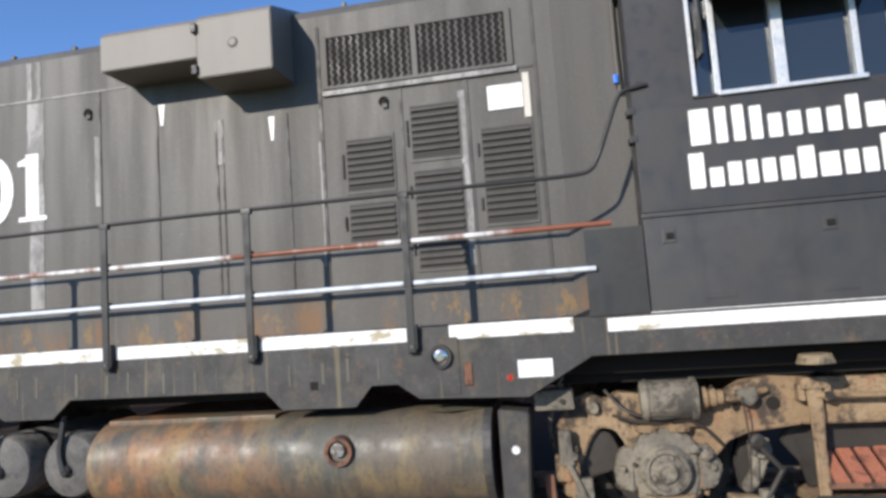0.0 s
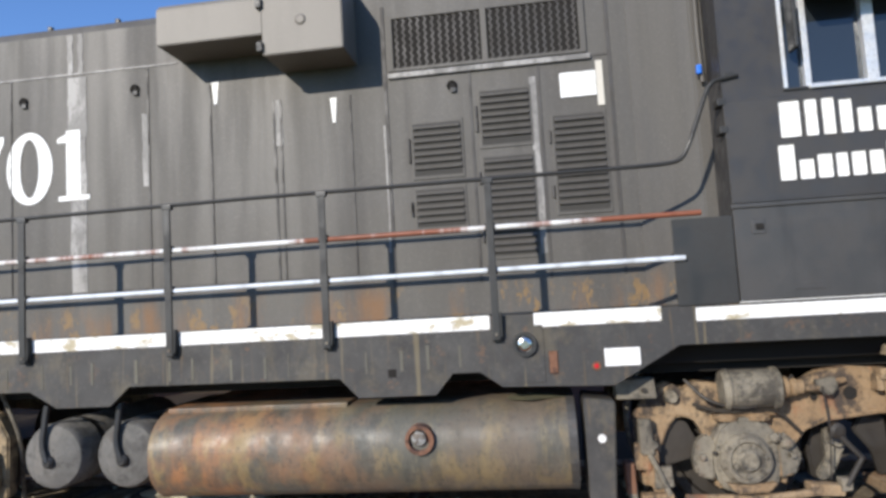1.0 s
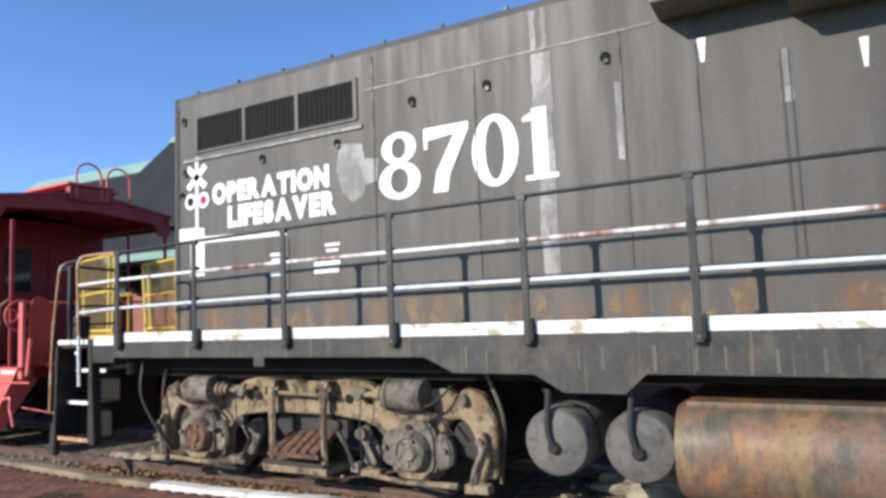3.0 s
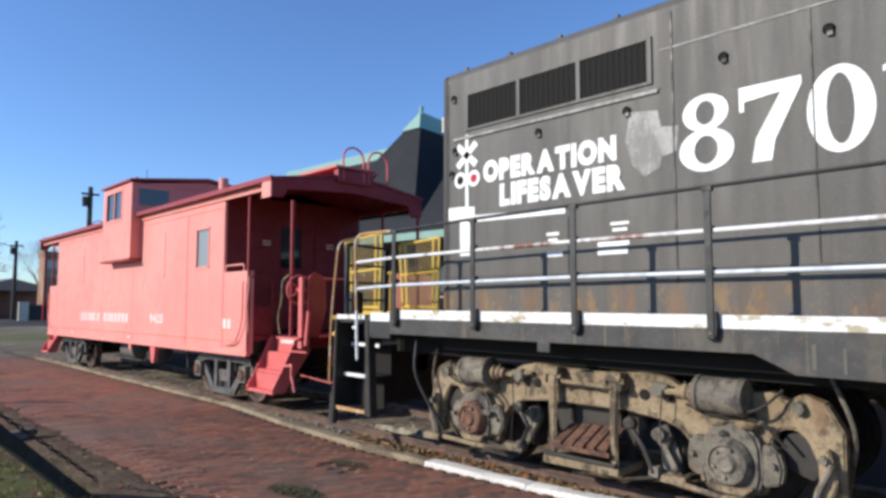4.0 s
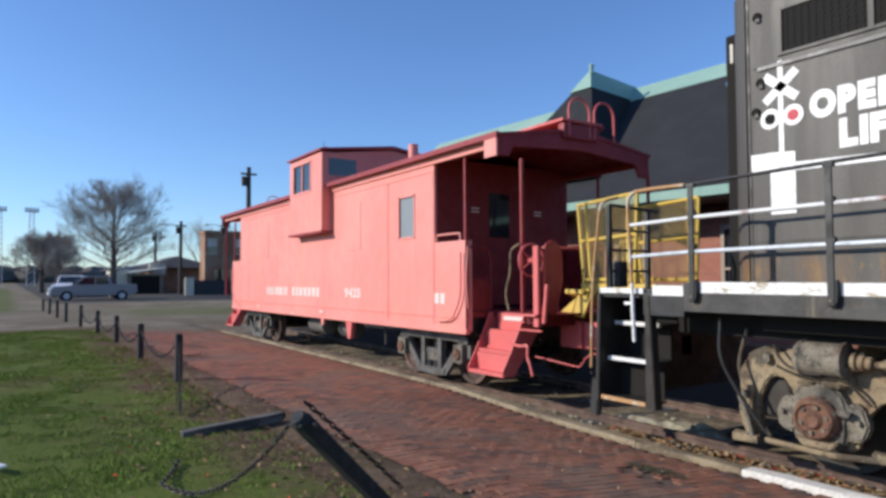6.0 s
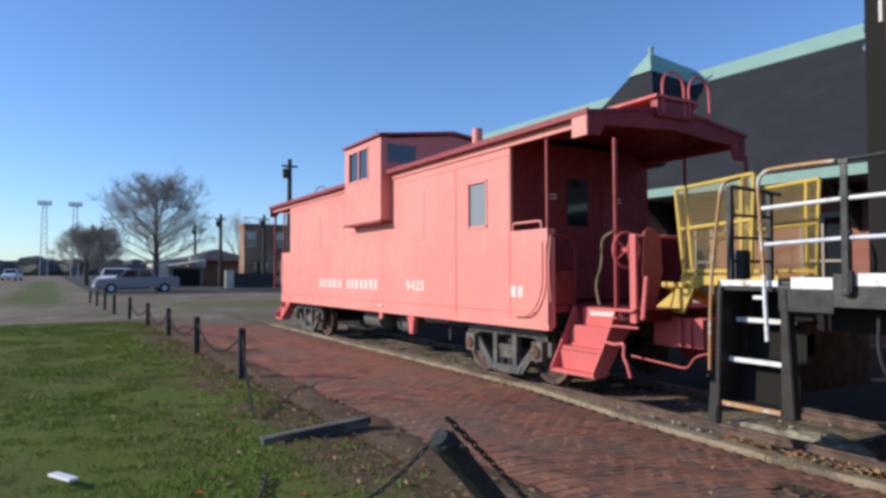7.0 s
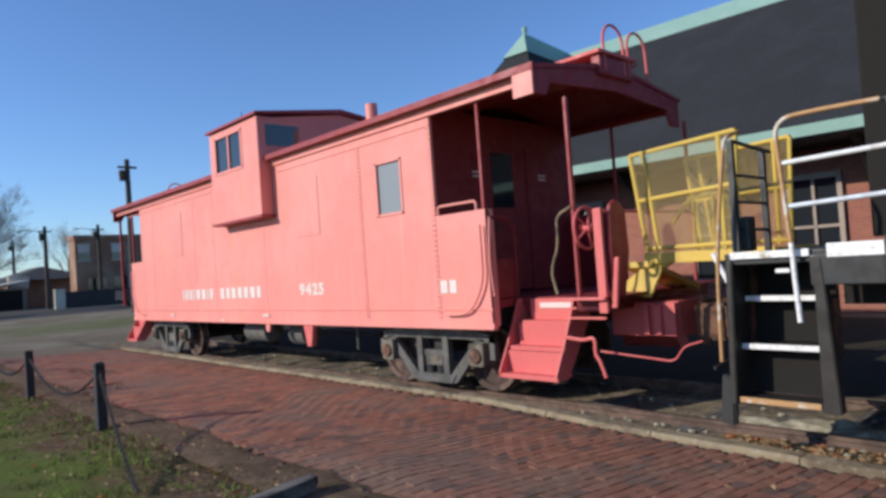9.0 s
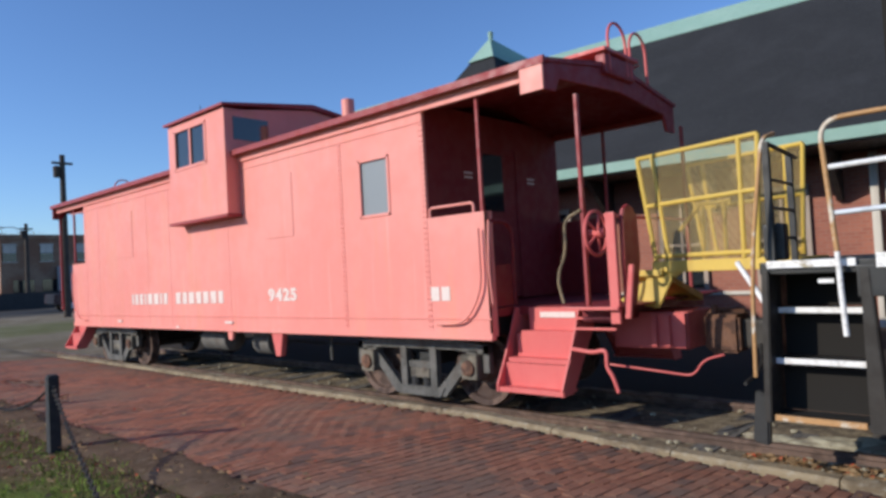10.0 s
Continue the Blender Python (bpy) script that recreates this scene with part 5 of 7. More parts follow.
        part("lamp_face", lathe([(-0.004, 0.052), (0.0, 0.052)], (x, y0 - 0.002, 3.18), 'y', 22), M_REDLENS if x > -9.4 else M_DARK, s)
    part("signal_base", box(-9.50, -9.26, y0, y1, 2.27, 2.72), M_LETTER, s)
    part("gate_counterweight", prism([(-9.70, 2.70), (-9.70, 2.86), (-9.50, 2.86), (-9.26, 2.84), (-9.26, 2.68)], 'y', y0 - 0.001, y1), M_LETTER, s)
    part("gate_arm", prism([(-9.26, 2.66), (-9.26, 2.74), (-7.98, 2.70), (-7.98, 2.64)], 'y', y0, y1), M_LETTER, s)
    for x, z, w, h in ((-8.22, 2.42, 0.16, 0.035), (-8.20, 2.36, 0.12, 0.03), (-7.45, 2.47, 0.20, 0.03), (-7.43, 2.41, 0.16, 0.03), (-8.22, 2.20, 0.20, 0.05), (-7.60, 2.27, 0.35, 0.045), (-7.60, 2.19, 0.33, 0.05)):
        part("stencil_bar", box(x, x + w, y0, y1, z, z + h), M_LETTER, loco)


slogan()


def engine_end():
    d = part("end_platform", box(-11.12, -10.0, SY + 0.03, mirrored(SY) - 0.03, 1.47, 1.56, 0.01), M_BLACK, loco, "black end platform")
    part("platform_edge", box(-11.06, -10.48, SY - 0.004, SY + 0.03, 1.515, 1.57, 0.005), M_STRIPE, d)
    part("platform_edge", box(-10.36, -10.0, SY - 0.006, SY + 0.03, 1.50, 1.60, 0.005), M_STRIPE, d)
    part("pilot_plate", box(-11.16, -11.10, 5.1, mirrored(5.1), 0.35, 1.50, 0.02), M_BLACK, loco)
    part("end_sill", box(-10.48, -10.0, SY, SY + 0.03, 1.30, 1.52, 0.01), M_BLACK, loco)
    s = part("step_well", prism([(-10.46, 0.36), (-10.34, 0.36), (-10.40, 1.50), (-10.46, 1.50)], 'y', SY - 0.01, SY + 0.10, 0.008), M_GREASESHADE, loco, "black step well with bright tread edges")
    part("step_side", prism([(-11.14, 0.36), (-11.09, 0.36), (-11.05, 1.50), (-11.10, 1.50)], 'y', SY - 0.01, SY + 0.32, 0.008), M_GREASESHADE, s)
    for i, z in enumerate((0.415, 0.825, 1.20)):
        y = SY + 0.02 + i * 0.11
        t = part("tread", box(-11.08, -10.46, y, y + 0.30, z - 0.03, z - 0.005, 0.004), M_BLACK, s)
        part("tread_edge", box(-11.07, -10.48, y - 0.012, y + 0.012, z - 0.035, z + 0.008, 0.005), M_GRABO if i == 0 else M_WHITE, t, "worn white tread edge")
        part("riser", box(-11.07, -10.48, y + 0.29, y + 0.31, z, z + 0.33), M_DARK, s)
    part("stencil_bar", box(-10.72, -10.62, SY - 0.007, SY + 0.0, 1.40, 1.43), M_LETTER, loco)
    part("step_grab", tube([(-10.578, SY - 0.05, 1.62)] + bend([(-10.585, SY - 0.05, 1.70), (-10.645, SY - 0.03, 2.555), (-10.30, SY - 0.03, 2.56)]) + [(-9.95, SY - 0.03, 2.555)], 0.018, 10), M_GRABO, loco, "bent grab rail rusting orange", True)
    part("grab_foot", tube([(-10.555, SY - 0.05, 1.03), (-10.57, SY - 0.05, 1.35), (-10.578, SY - 0.05, 1.62)], 0.019, 10), M_WHITE, loco, "white painted foot of the grab rail", True)
    part("corner_rail", tube(bend([(-11.18, SY - 0.02, 0.70), (-11.16, SY - 0.02, 1.55), (-11.04, SY + 0.0, 2.50), (-11.02, SY + 0.25, 2.56)]), 0.016, 10), M_GRABO, loco, "white corner handrail", True)
    part("corner_post", box(-11.08, -11.03, SY + 0.12, SY + 0.17, 1.56, 2.48, 0.006), M_BLACK, loco)
    part("end_ladder_rail", tube([(-11.05, SY + 0.15, 2.48), (-11.05, SY + 0.95, 2.44)], 0.018, 8), M_BLACK, loco)
    for z in (1.75, 1.98, 2.20):
        part("end_rung", tube([(-11.05, SY + 0.15, z), (-11.05, SY + 0.75, z)], 0.014, 8), M_BLACK, loco)
    part("end_post", box(-11.08, -11.03, SY + 0.75, SY + 0.80, 1.56, 2.46, 0.006), M_BLACK, loco)
    part("mu_box", box(-11.14, -10.98, SY + 0.22, SY + 0.36, 1.57, 1.86, 0.03), M_BLACK, loco)
    part("brace", tube([(-11.12, SY + 0.2, 1.20), (-11.45, SY + 0.55, 1.56)], 0.022, 8), M_WHITE, loco)
    c = part("coupler_shank", box(-11.75, -11.1, CY - 0.12, CY + 0.12, 0.72, 1.0, 0.03), M_GREASESHADE, loco, "rusty brown knuckle coupler")
    part("coupler_head", prism([(-11.72, CY - 0.22), (-11.98, CY - 0.25), (-12.12, CY - 0.05), (-12.02, CY + 0.05), (-12.15, CY + 0.2), (-11.95, CY + 0.25), (-11.72, CY + 0.15)], 'z', 0.68, 1.05, 0.03), M_SPRING, c)
    part("knuckle_pin", lathe([(-0.25, 0.035), (0.28, 0.035)], (-11.98, CY - 0.12, 0.86), 'z', 12), M_SPRING, c)
    part("cut_lever", tube(bend([(-11.3, SY + 0.1, 0.62), (-11.35, 5.5, 0.65), (-11.6, CY, 0.78)]), 0.014, 8), M_BLACK, loco)
    for i, x in enumerate((-9.75,)):
        part("brake_hose", tube(bend([(x, 5.0, 1.30), (x + 0.02, 4.93, 0.95), (x + 0.16, 4.98, 0.66), (x + 0.38, 5.08, 0.30)]), 0.016, 8), M_BLACK, loco, "", True)
    part("bell_crank", prism([(-11.24, 0.20), (-11.12, 0.18), (-11.10, 0.55), (-11.20, 0.60)], 'y', SY + 0.0, SY + 0.08, 0.015), M_BLACK, loco)


engine_end()


def gangway():
    g = thing("gangway", "yellow steel gangway with mesh-sided rails", "gangway")
    part("deck", prism([(-11.1, 5.74), (-12.45, 5.98), (-12.45, 7.0), (-11.1, 7.0)], 'z', 1.50, 1.58, 0.008), M_YELLOW, g, "yellow deck plate")
    part("deck_edge", prism([(-11.05, 5.70), (-12.48, 5.94), (-12.48, 5.98), (-11.05, 5.74)], 'z', 1.49, 1.60, 0.005), M_YELLOW, g)
    part("apron", prism([(5.85, 1.52), (5.85, 1.46), (6.9, 1.14), (6.9, 1.22)], 'x', -12.70, -12.35, 0.006), M_YELLOW, g)
    part("apron_side", prism([(-12.42, 1.52), (-12.88, 1.20), (-12.80, 1.13), (-12.60, 1.20), (-12.15, 1.50)], 'y', 5.94, 5.99, 0.006), M_YELLOW, g, "sloping yellow side plate")
    part("apron_gusset", prism([(-12.50, 1.50), (-12.60, 1.16), (-12.42, 1.13), (-12.25, 1.45)], 'y', 5.90, 5.945, 0.006), M_YELLOW, g)
    for off in (Vector((0, 0, 0)), Vector((0.12, 1.02, 0))):
        near = off.y < 0.5
        bl, br = Vector((-12.45, 5.98, 1.60)) + off, Vector((-11.40, 5.76, 1.60)) + off
        tl, tr = Vector((-12.62, 6.04, 2.68)) + off, Vector((-11.34, 5.75, 2.70)) + off
        p = part("side_panel", tube([bl, tl], 0.026, 8), M_YELLOW, g, "yellow rail panel with fine wire mesh")
        for a, b in ((br, tr), (tl, tr), (bl + Vector((0, 0, 0.05)), br + Vector((0, 0, 0.05))), (bl.lerp(tl, 0.53), br.lerp(tr, 0.55)), (bl.lerp(br, 0.14) + Vector((0.0, 0, 0.02)), tl.lerp(tr, 0.14)), (bl.lerp(br, 0.88), tl.lerp(tr, 0.86))):
            part("panel_bar", tube([a, b], 0.023, 8), M_YELLOW, p)
        out = bmesh.new()
        for i in range(96):
            f = (i + 0.5) / 96
            tube([bl.lerp(br, f), tl.lerp(tr, f)], 0.0017, 3, out, caps=False)
        for i in range(72):
            h = (i + 0.5) / 72
            tube([bl.lerp(tl, h), br.lerp(tr, h)], 0.0017, 3, out, caps=False)
        tagged(part("wire_mesh", out, M_WIRE, p, "fine yellow wire mesh"), kind="stuff")
    for f in (0.30, 0.52):
        x = -12.4 + f * 1.0
        part("gate_bar", tube([(x, 6.35, 1.6), (x + 0.01, 6.35, 2.18)], 0.022, 8), M_YELLOW, g)
    part("gate_top", tube([(-12.15, 6.35, 2.16), (-11.8, 6.35, 2.18)], 0.022, 8), M_YELLOW, g)
    part("gate_brace", tube([(-12.35, 6.35, 1.9), (-12.1, 6.35, 2.18)], 0.022, 8), M_YELLOW, g)


gangway()

# ---- caboose ----
cab_root = thing("caboose", "red caboose faded to salmon pink with a raised bay", "caboose", at=(-19.84, 6.40, 0))
cab_root.rotation_euler = (0, radians(-0.32), 0)
bpy.context.view_layer.update()


def cpart(name, bm, mat, parent=None, label="", smooth=False):
    bm.transform(Matrix.Translation((19.84, -6.40, 0)))
    ob = part(name, bm, mat, parent or cab_root, label, smooth)
    return ob


CC, CS = 6.46, 5.03          # centre line and near side


def cm(y):
    return 2 * CC - y


def caboose():
    x0, x1 = -25.03, -14.74
    # near side, cut for the windows
    zt, zb = 3.47, 0.84
    cols = [(-25.80, -25.05, [(zb, 2.20)]), (-25.05, -22.63, [(zb, zt)]), (-22.63, -22.22, [(zb, zt)]), (-22.22, -15.86, [(zb, zt)]), (-15.86, -15.34, [(zb, 2.32), (3.02, zt)]), (-15.34, -14.74, [(zb, zt)]), (-14.74, -13.87, [(zb, 2.20)])]
    side = cpart("side_wall", box(-22.22, -15.86, CS, CS + 0.05, zb, zt), M_RED, None, "faded pink-red riveted steel side")
    for a, b, spans in cols:
        for lo, hi in spans:
            if a != -22.22:
                cpart("wall_panel", box(a, b, CS, CS + 0.05, lo, hi), M_RED, side)
    far = cpart("far_side_wall", box(-25.03, -14.74, cm(CS) - 0.05, cm(CS), zb, zt), M_REDSHADE)
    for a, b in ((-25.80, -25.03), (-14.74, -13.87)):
        cpart("far_wall_panel", box(a, b, cm(CS) - 0.05, cm(CS), zb, 2.20), M_REDSHADE, far)
    # end walls and door carry the porch's shade in their red
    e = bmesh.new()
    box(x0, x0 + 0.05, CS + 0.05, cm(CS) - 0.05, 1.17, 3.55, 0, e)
    cpart("end_wall", e, M_REDSHADE)
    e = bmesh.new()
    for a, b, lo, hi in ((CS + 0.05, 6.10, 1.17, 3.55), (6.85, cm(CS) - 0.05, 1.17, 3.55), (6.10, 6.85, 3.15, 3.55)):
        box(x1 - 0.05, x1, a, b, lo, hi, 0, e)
    ew = cpart("end_wall", e, M_REDSHADE, None, "red end wall in the porch")
    door = cpart("end_door", box(x1 - 0.04, x1 - 0.015, 6.10, 6.85, 1.19, 3.15, 0.004), M_REDSHADE, ew)
    cpart("door_window", box(x1 - 0.014, x1 - 0.006, 6.13, 6.55, 2.32, 3.06), M_GLASS, door)
    cpart("door_handle", tube([(x1 + 0.02, 6.14, 2.0), (x1 + 0.02, 6.14, 2.14)], 0.012, 8), M_BLACK, door)
    for y, z in ((5.75, 2.72), (7.1, 2.72)):
        for i in range(2):
            cpart("stencil_bar", box(x1 + 0.001, x1 + 0.004, y, y + 0.16, z + i * 0.055, z + i * 0.055 + 0.025), M_FADED, ew)
    # windows and blanked windows
    w = cpart("side_window", box(-15.86, -15.34, CS + 0.02, CS + 0.028, 2.32, 3.02), M_GREYGLASS, None, "grey side window")
    for a, b, lo, hi in ((-15.88, -15.845, 2.30, 3.04), (-15.355, -15.32, 2.30, 3.04), (-15.88, -15.32, 2.30, 2.335), (-15.88, -15.32, 3.005, 3.04)):
        cpart("window_frame", box(a, b, CS - 0.012, CS + 0.03, lo, hi, 0.004), M_RED, w)
    for a, b in ((-18.0, -17.32), (-23.4, -22.6)):
        pn = cpart("blanked_window", box(a, b, CS - 0.008, CS, 2.20, 3.10, 0.004), M_RED, side, "plate welded over a window")
    # belt lines, rivets, seams
    for z, h in ((1.05, 0.02), (0.87, 0.05), (3.33, 0.02)):
        cpart("belt_strip", box(-25.80, -13.87 if z < 2 else -14.74, CS - 0.010, CS, z - h / 2, z + h / 2, 0.003), M_RED, side)
    for x in (-14.76, -16.25, -19.1, -21.1, -22.0, -24.3, -24.98):
        cpart("seam_strip", box(x - 0.03, x + 0.03, CS - 0.0025, CS, 0.9, 3.32), M_RED, side)
    rv = bmesh.new()
    for x in (-14.78, -14.74, -16.27, -16.23):
        for i in range(38):
            box(x - 0.008, x + 0.008, CS - 0.014, CS - 0.004, 0.95 + i * 0.063, 0.966 + i * 0.063, 0, rv)
    for i in range(180):
        box(-25.7 + i * 0.065, -25.688 + i * 0.065, CS - 0.016, CS - 0.008, 1.044, 1.056, 0, rv)
    tagged(cpart("rivets", rv, M_RED, side), kind="stuff")
    cpart("side_flange", box(-25.80, -13.87, CS - 0.02, CS + 0.06, zb - 0.02, zb + 0.015, 0.005), M_RED, side)
    cpart("floor", box(-25.78, -13.89, CS + 0.06, cm(CS) - 0.06, 1.06, 1.15), M_REDSHADE)
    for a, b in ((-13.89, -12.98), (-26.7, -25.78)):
        cpart("porch_floor", box(a, b, CS + 0.47, cm(CS) - 0.47, 1.06, 1.15), M_REDSHADE)
    cpart("under_frame", box(-26.0, -13.6, 5.9, 7.1, 0.72, 1.06), M_BLACK)
    cpart("under_frame_side", box(-25.7, -14.0, CS + 0.10, cm(CS) - 0.1, 0.84, 1.06), M_BLACK)
    # roof
    r0, rp = 4.90, 3.84
    roof = cpart("roof", prism([(r0, 3.56), (r0, 3.60), (CC, rp), (cm(r0), 3.60), (cm(r0), 3.56), (CC, rp - 0.06)], 'x', -26.70, -12.96), M_ROOFSHADE, None, "low-pitched dark red roof")
    cpart("ceiling", prism([(r0 + 0.16, 3.50), (CC, 3.74), (cm(r0) - 0.16, 3.50), (cm(r0) - 0.16, 3.47), (CC, 3.71), (r0 + 0.16, 3.47)], 'x', -14.74, -13.05), M_REDSHADE, roof, "dark red porch ceiling with shade in its paint")
    cpart("eave_rail", prism([(r0 - 0.01, 3.54), (r0 - 0.01, 3.615), (r0 + 0.03, 3.625), (r0 + 0.03, 3.54)], 'x', -26.70, -12.96), M_ROOFSHADE, roof)
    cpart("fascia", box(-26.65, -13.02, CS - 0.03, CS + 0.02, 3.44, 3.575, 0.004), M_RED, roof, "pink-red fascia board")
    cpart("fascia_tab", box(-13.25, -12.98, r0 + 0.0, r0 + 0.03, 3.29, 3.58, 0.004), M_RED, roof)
    cpart("far_fascia", box(-26.65, -12.98, cm(CS) - 0.02, cm(CS) + 0.03, 3.40, 3.575, 0.004), M_ROOFSHADE, roof)
    # end boards face away from the sun; that shade is in their red
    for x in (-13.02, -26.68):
        cpart("end_fascia", prism([(r0 + 0.03, 3.57), (CC, 3.80), (cm(r0) - 0.03, 3.57), (cm(r0) - 0.03, 3.22), (cm(r0) - 0.25, 3.22), (cm(r0) - 0.35, 3.42), (CC, 3.52), (r0 + 0.30, 3.44), (r0 + 0.22, 3.30), (r0 + 0.03, 3.30)], 'x', x, x + 0.04), M_ROOFSHADE, roof, "curved red end board")
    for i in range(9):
        cpart("roof_seam", prism([(r0 + 0.02, 3.615), (CC, rp + 0.015), (CC, rp - 0.01), (r0 + 0.02, 3.59)], 'x', -25.6 + i * 1.45, -25.57 + i * 1.45), M_ROOFSHADE, roof)
    # roof walk and hoops at both ends
    for x, d in ((-13.15, 1), (-26.5, -1)):
        wk = cpart("roof_walk", box(x - 0.9, x + 0.25, 6.05, 6.87, 3.90, 3.94, 0.005), M_RED2, roof)
        for y in (6.42, 6.94):
            cpart("walk_bracket", prism([(x + 0.22, 3.90), (x - 0.1, 3.90), (x - 0.1, 3.76)], 'y', y - 0.015, y + 0.015), M_RED2, wk)
            hoop = [(x + 0.22, y - 0.21, 3.70)] + [(x + 0.21, y - 0.21 * math.cos(q), 4.07 + 0.21 * math.sin(q)) for q in np.linspace(0, math.pi, 13)] + [(x + 0.22, y + 0.21, 3.70)]
            cpart("ladder_hoop", tube(hoop, 0.017, 8), M_RED2, wk, "bent pink ladder hoop", True)
        cpart("end_bracket", box(x + 0.1, x + 0.22, 6.1, 6.8, 3.66, 3.88, 0.02), M_ROOFSHADE, wk)
    st = cpart("smoke_stack", lathe([(0, 0.10), (0.55, 0.10), (0.56, 0.07), (0.50, 0.06)], (-17.5, 6.3, 3.82), 'z', 20), M_RED, roof, "short red smoke stack", True)
    for x in (-16.2, -16.6):
        cpart("roof_vent", box(x - 0.1, x + 0.1, 5.9, 6.15, 3.74, 3.86, 0.02), M_TRIM, roof)
    cpart("antenna", tube([(-22.3, 6.4, 3.8), (-22.3, 6.4, 5.3)], 0.008, 6), M_BLACK, roof)
    for i in range(6):
        cpart("roof_cleat", box(-25.3 + i * 0.6, -25.05 + i * 0.6, 6.3, 6.6, 3.8, 3.9, 0.02), M_ROOFSHADE, roof)
    # raised bay that spans the roof
    b0, b1, by = -20.48, -18.66, 4.80
    bay = cpart("bay", box(b0, b1, CS - 0.001, cm(CS), 3.50, 4.26, 0.0), M_RED, None, "box-shaped lookout bay above the roof")
    front = cpart("bay_front", box(b0, b1, by, by + 0.04, 2.64, 3.54), M_RED, bay, "pink-red bay front")
    for a, b, lo, hi in ((b0, -20.24, 3.54, 4.28), (-19.26, b1, 3.54, 4.28), (-20.24, -19.26, 4.16, 4.28)):
        cpart("bay_pillar", box(a, b, by, by + 0.04, lo, hi), M_RED, bay)
    cpart("bay_side", box(b1 - 0.04, b1, by + 0.04, CS + 0.01, 2.64, 4.28), M_RED, bay)
    cpart("bay_side", box(b0, b0 + 0.04, by + 0.04, CS + 0.01, 2.64, 4.28), M_RED, bay)
    cpart("bay_floor", box(b0 - 0.03, b1 + 0.03, by - 0.03, CS, 2.60, 2.645, 0.006), M_ROOFSHADE, bay)
    cpart("bay_window", box(-20.24, -19.26, by + 0.02, by + 0.026, 3.54, 4.16), M_GLASS, bay, "two-pane bay window")
    cpart("window_bar", box(-19.77, -19.72, by - 0.004, by + 0.02, 3.54, 4.16, 0.004), M_RED, bay)
    for a, b, lo, hi in ((-20.28, -20.23, 3.52, 4.18), (-19.27, -19.22, 3.52, 4.18), (-20.28, -19.22, 3.50, 3.55), (-20.28, -19.22, 4.15, 4.20)):
        cpart("window_frame", box(a, b, by - 0.012, by + 0.01, lo, hi, 0.004), M_RED, bay)
    cpart("bay_end_window", box(b1 - 0.002, b1 + 0.008, 4.95, 5.58, 3.80, 4.16), M_GLASS, bay, "blanked grey bay end window")
    cpart("bay_roof", prism([(by - 0.06, 4.30), (by - 0.06, 4.34), (CC, 4.55), (cm(by) + 0.06, 4.31), (cm(by) + 0.06, 4.27), (CC, 4.47)], 'x', b0 - 0.06, b1 + 0.06), M_ROOFSHADE, bay, "low red bay roof")
    cpart("bay_gable", prism([(by, 4.24), (CC, 4.46), (cm(by), 4.24)], 'x', b1 - 0.05, b1), M_RED, bay)
    cpart("bay_gable", prism([(by, 4.24), (CC, 4.46), (cm(by), 4.24)], 'x', b0, b0 + 0.05), M_RED, bay)
    cpart("bay_far", box(b0, b1, cm(CS), cm(by), 2.64, 4.26), M_RED, bay)
    cpart("roof_grab", tube(bend([(-19.9, 5.0, 4.34), (-19.9, 5.0, 4.44), (-18.9, 5.0, 4.44), (-18.9, 5.0, 4.34)]), 0.010, 6), M_ROOFSHADE, bay)
    # lettering stand-ins and the number
    words = [0.08, 0.14, 0.14, 0.08, 0.19, 0.19, 0.08, 0.15, -0.20, 0.18, 0.16, 0.19, 0.18, 0.18, 0.19, 0.15]
    letter_bars2 = [(-22.72, 1.27, 0.20, [(w, 1) for w in words], 0.062), (-14.73, 1.25, 0.16, [(0.13, 1), (0.13, 1)], 0.03)]
    for x, z, h, ws, gap in letter_bars2:
        for wd, up in ws:
            if wd > 0:
                cpart("lettering_bar", box(x, x + wd, CS - 0.004, CS + 0.002, z, z + h, 0.008), M_FADED, side)
            x += abs(wd) + gap
    written("car_number", "9425", M_FADED, cab_root, -18.02, CS - 0.004, 1.28, 0.19, 0.70, 0.012, "faded white number digit", Matrix.Translation((19.84, -6.40, 0)))
    for x, z, wd in ((-19.25, 0.945, 0.22), (-23.4, 0.93, 0.2), (-20.9, 0.85, 0.1)):
        cpart("stencil_bar", box(x, x + wd, CS - 0.026, CS - 0.005, z, z + 0.035), M_FADED, side)
    # porch: posts, rails, steps, brake gear
    # posts take the deeper red, so their shade is painted on
    for y in (CS + 0.04, cm(CS) - 0.04):
        cpart("porch_post", box(-13.963, -13.927, y - 0.018, y + 0.018, 2.20, 3.50, 0.006), M_ROOFSHADE)
        cpart("far_porch_post", box(-25.74, -25.69, y - 0.018, y + 0.018, 2.20, 3.50, 0.006), M_ROOFSHADE)
        cpart("end_post", box(-12.812, -12.778, y + (0.09 if y < 6 else -0.14), y + (0.14 if y < 6 else -0.09), 1.17, 3.24, 0.006), M_ROOFSHADE)
        cpart("far_end_post", box(-26.62, -26.57, y - 0.025, y + 0.025, 1.17, 3.45, 0.006), M_ROOFSHADE)
    cpart("opening_rail", tube(bend([(-14.70, CS + 0.02, 2.20), (-14.70, CS + 0.02, 2.31), (-14.05, CS + 0.02, 2.31), (-14.05, CS + 0.02, 2.20)]), 0.016, 8), M_RED, None, "", True)
    cpart("porch_end_sheet", box(-13.90, -13.87, CS, CS + 0.10, 0.86, 2.20), M_RED)
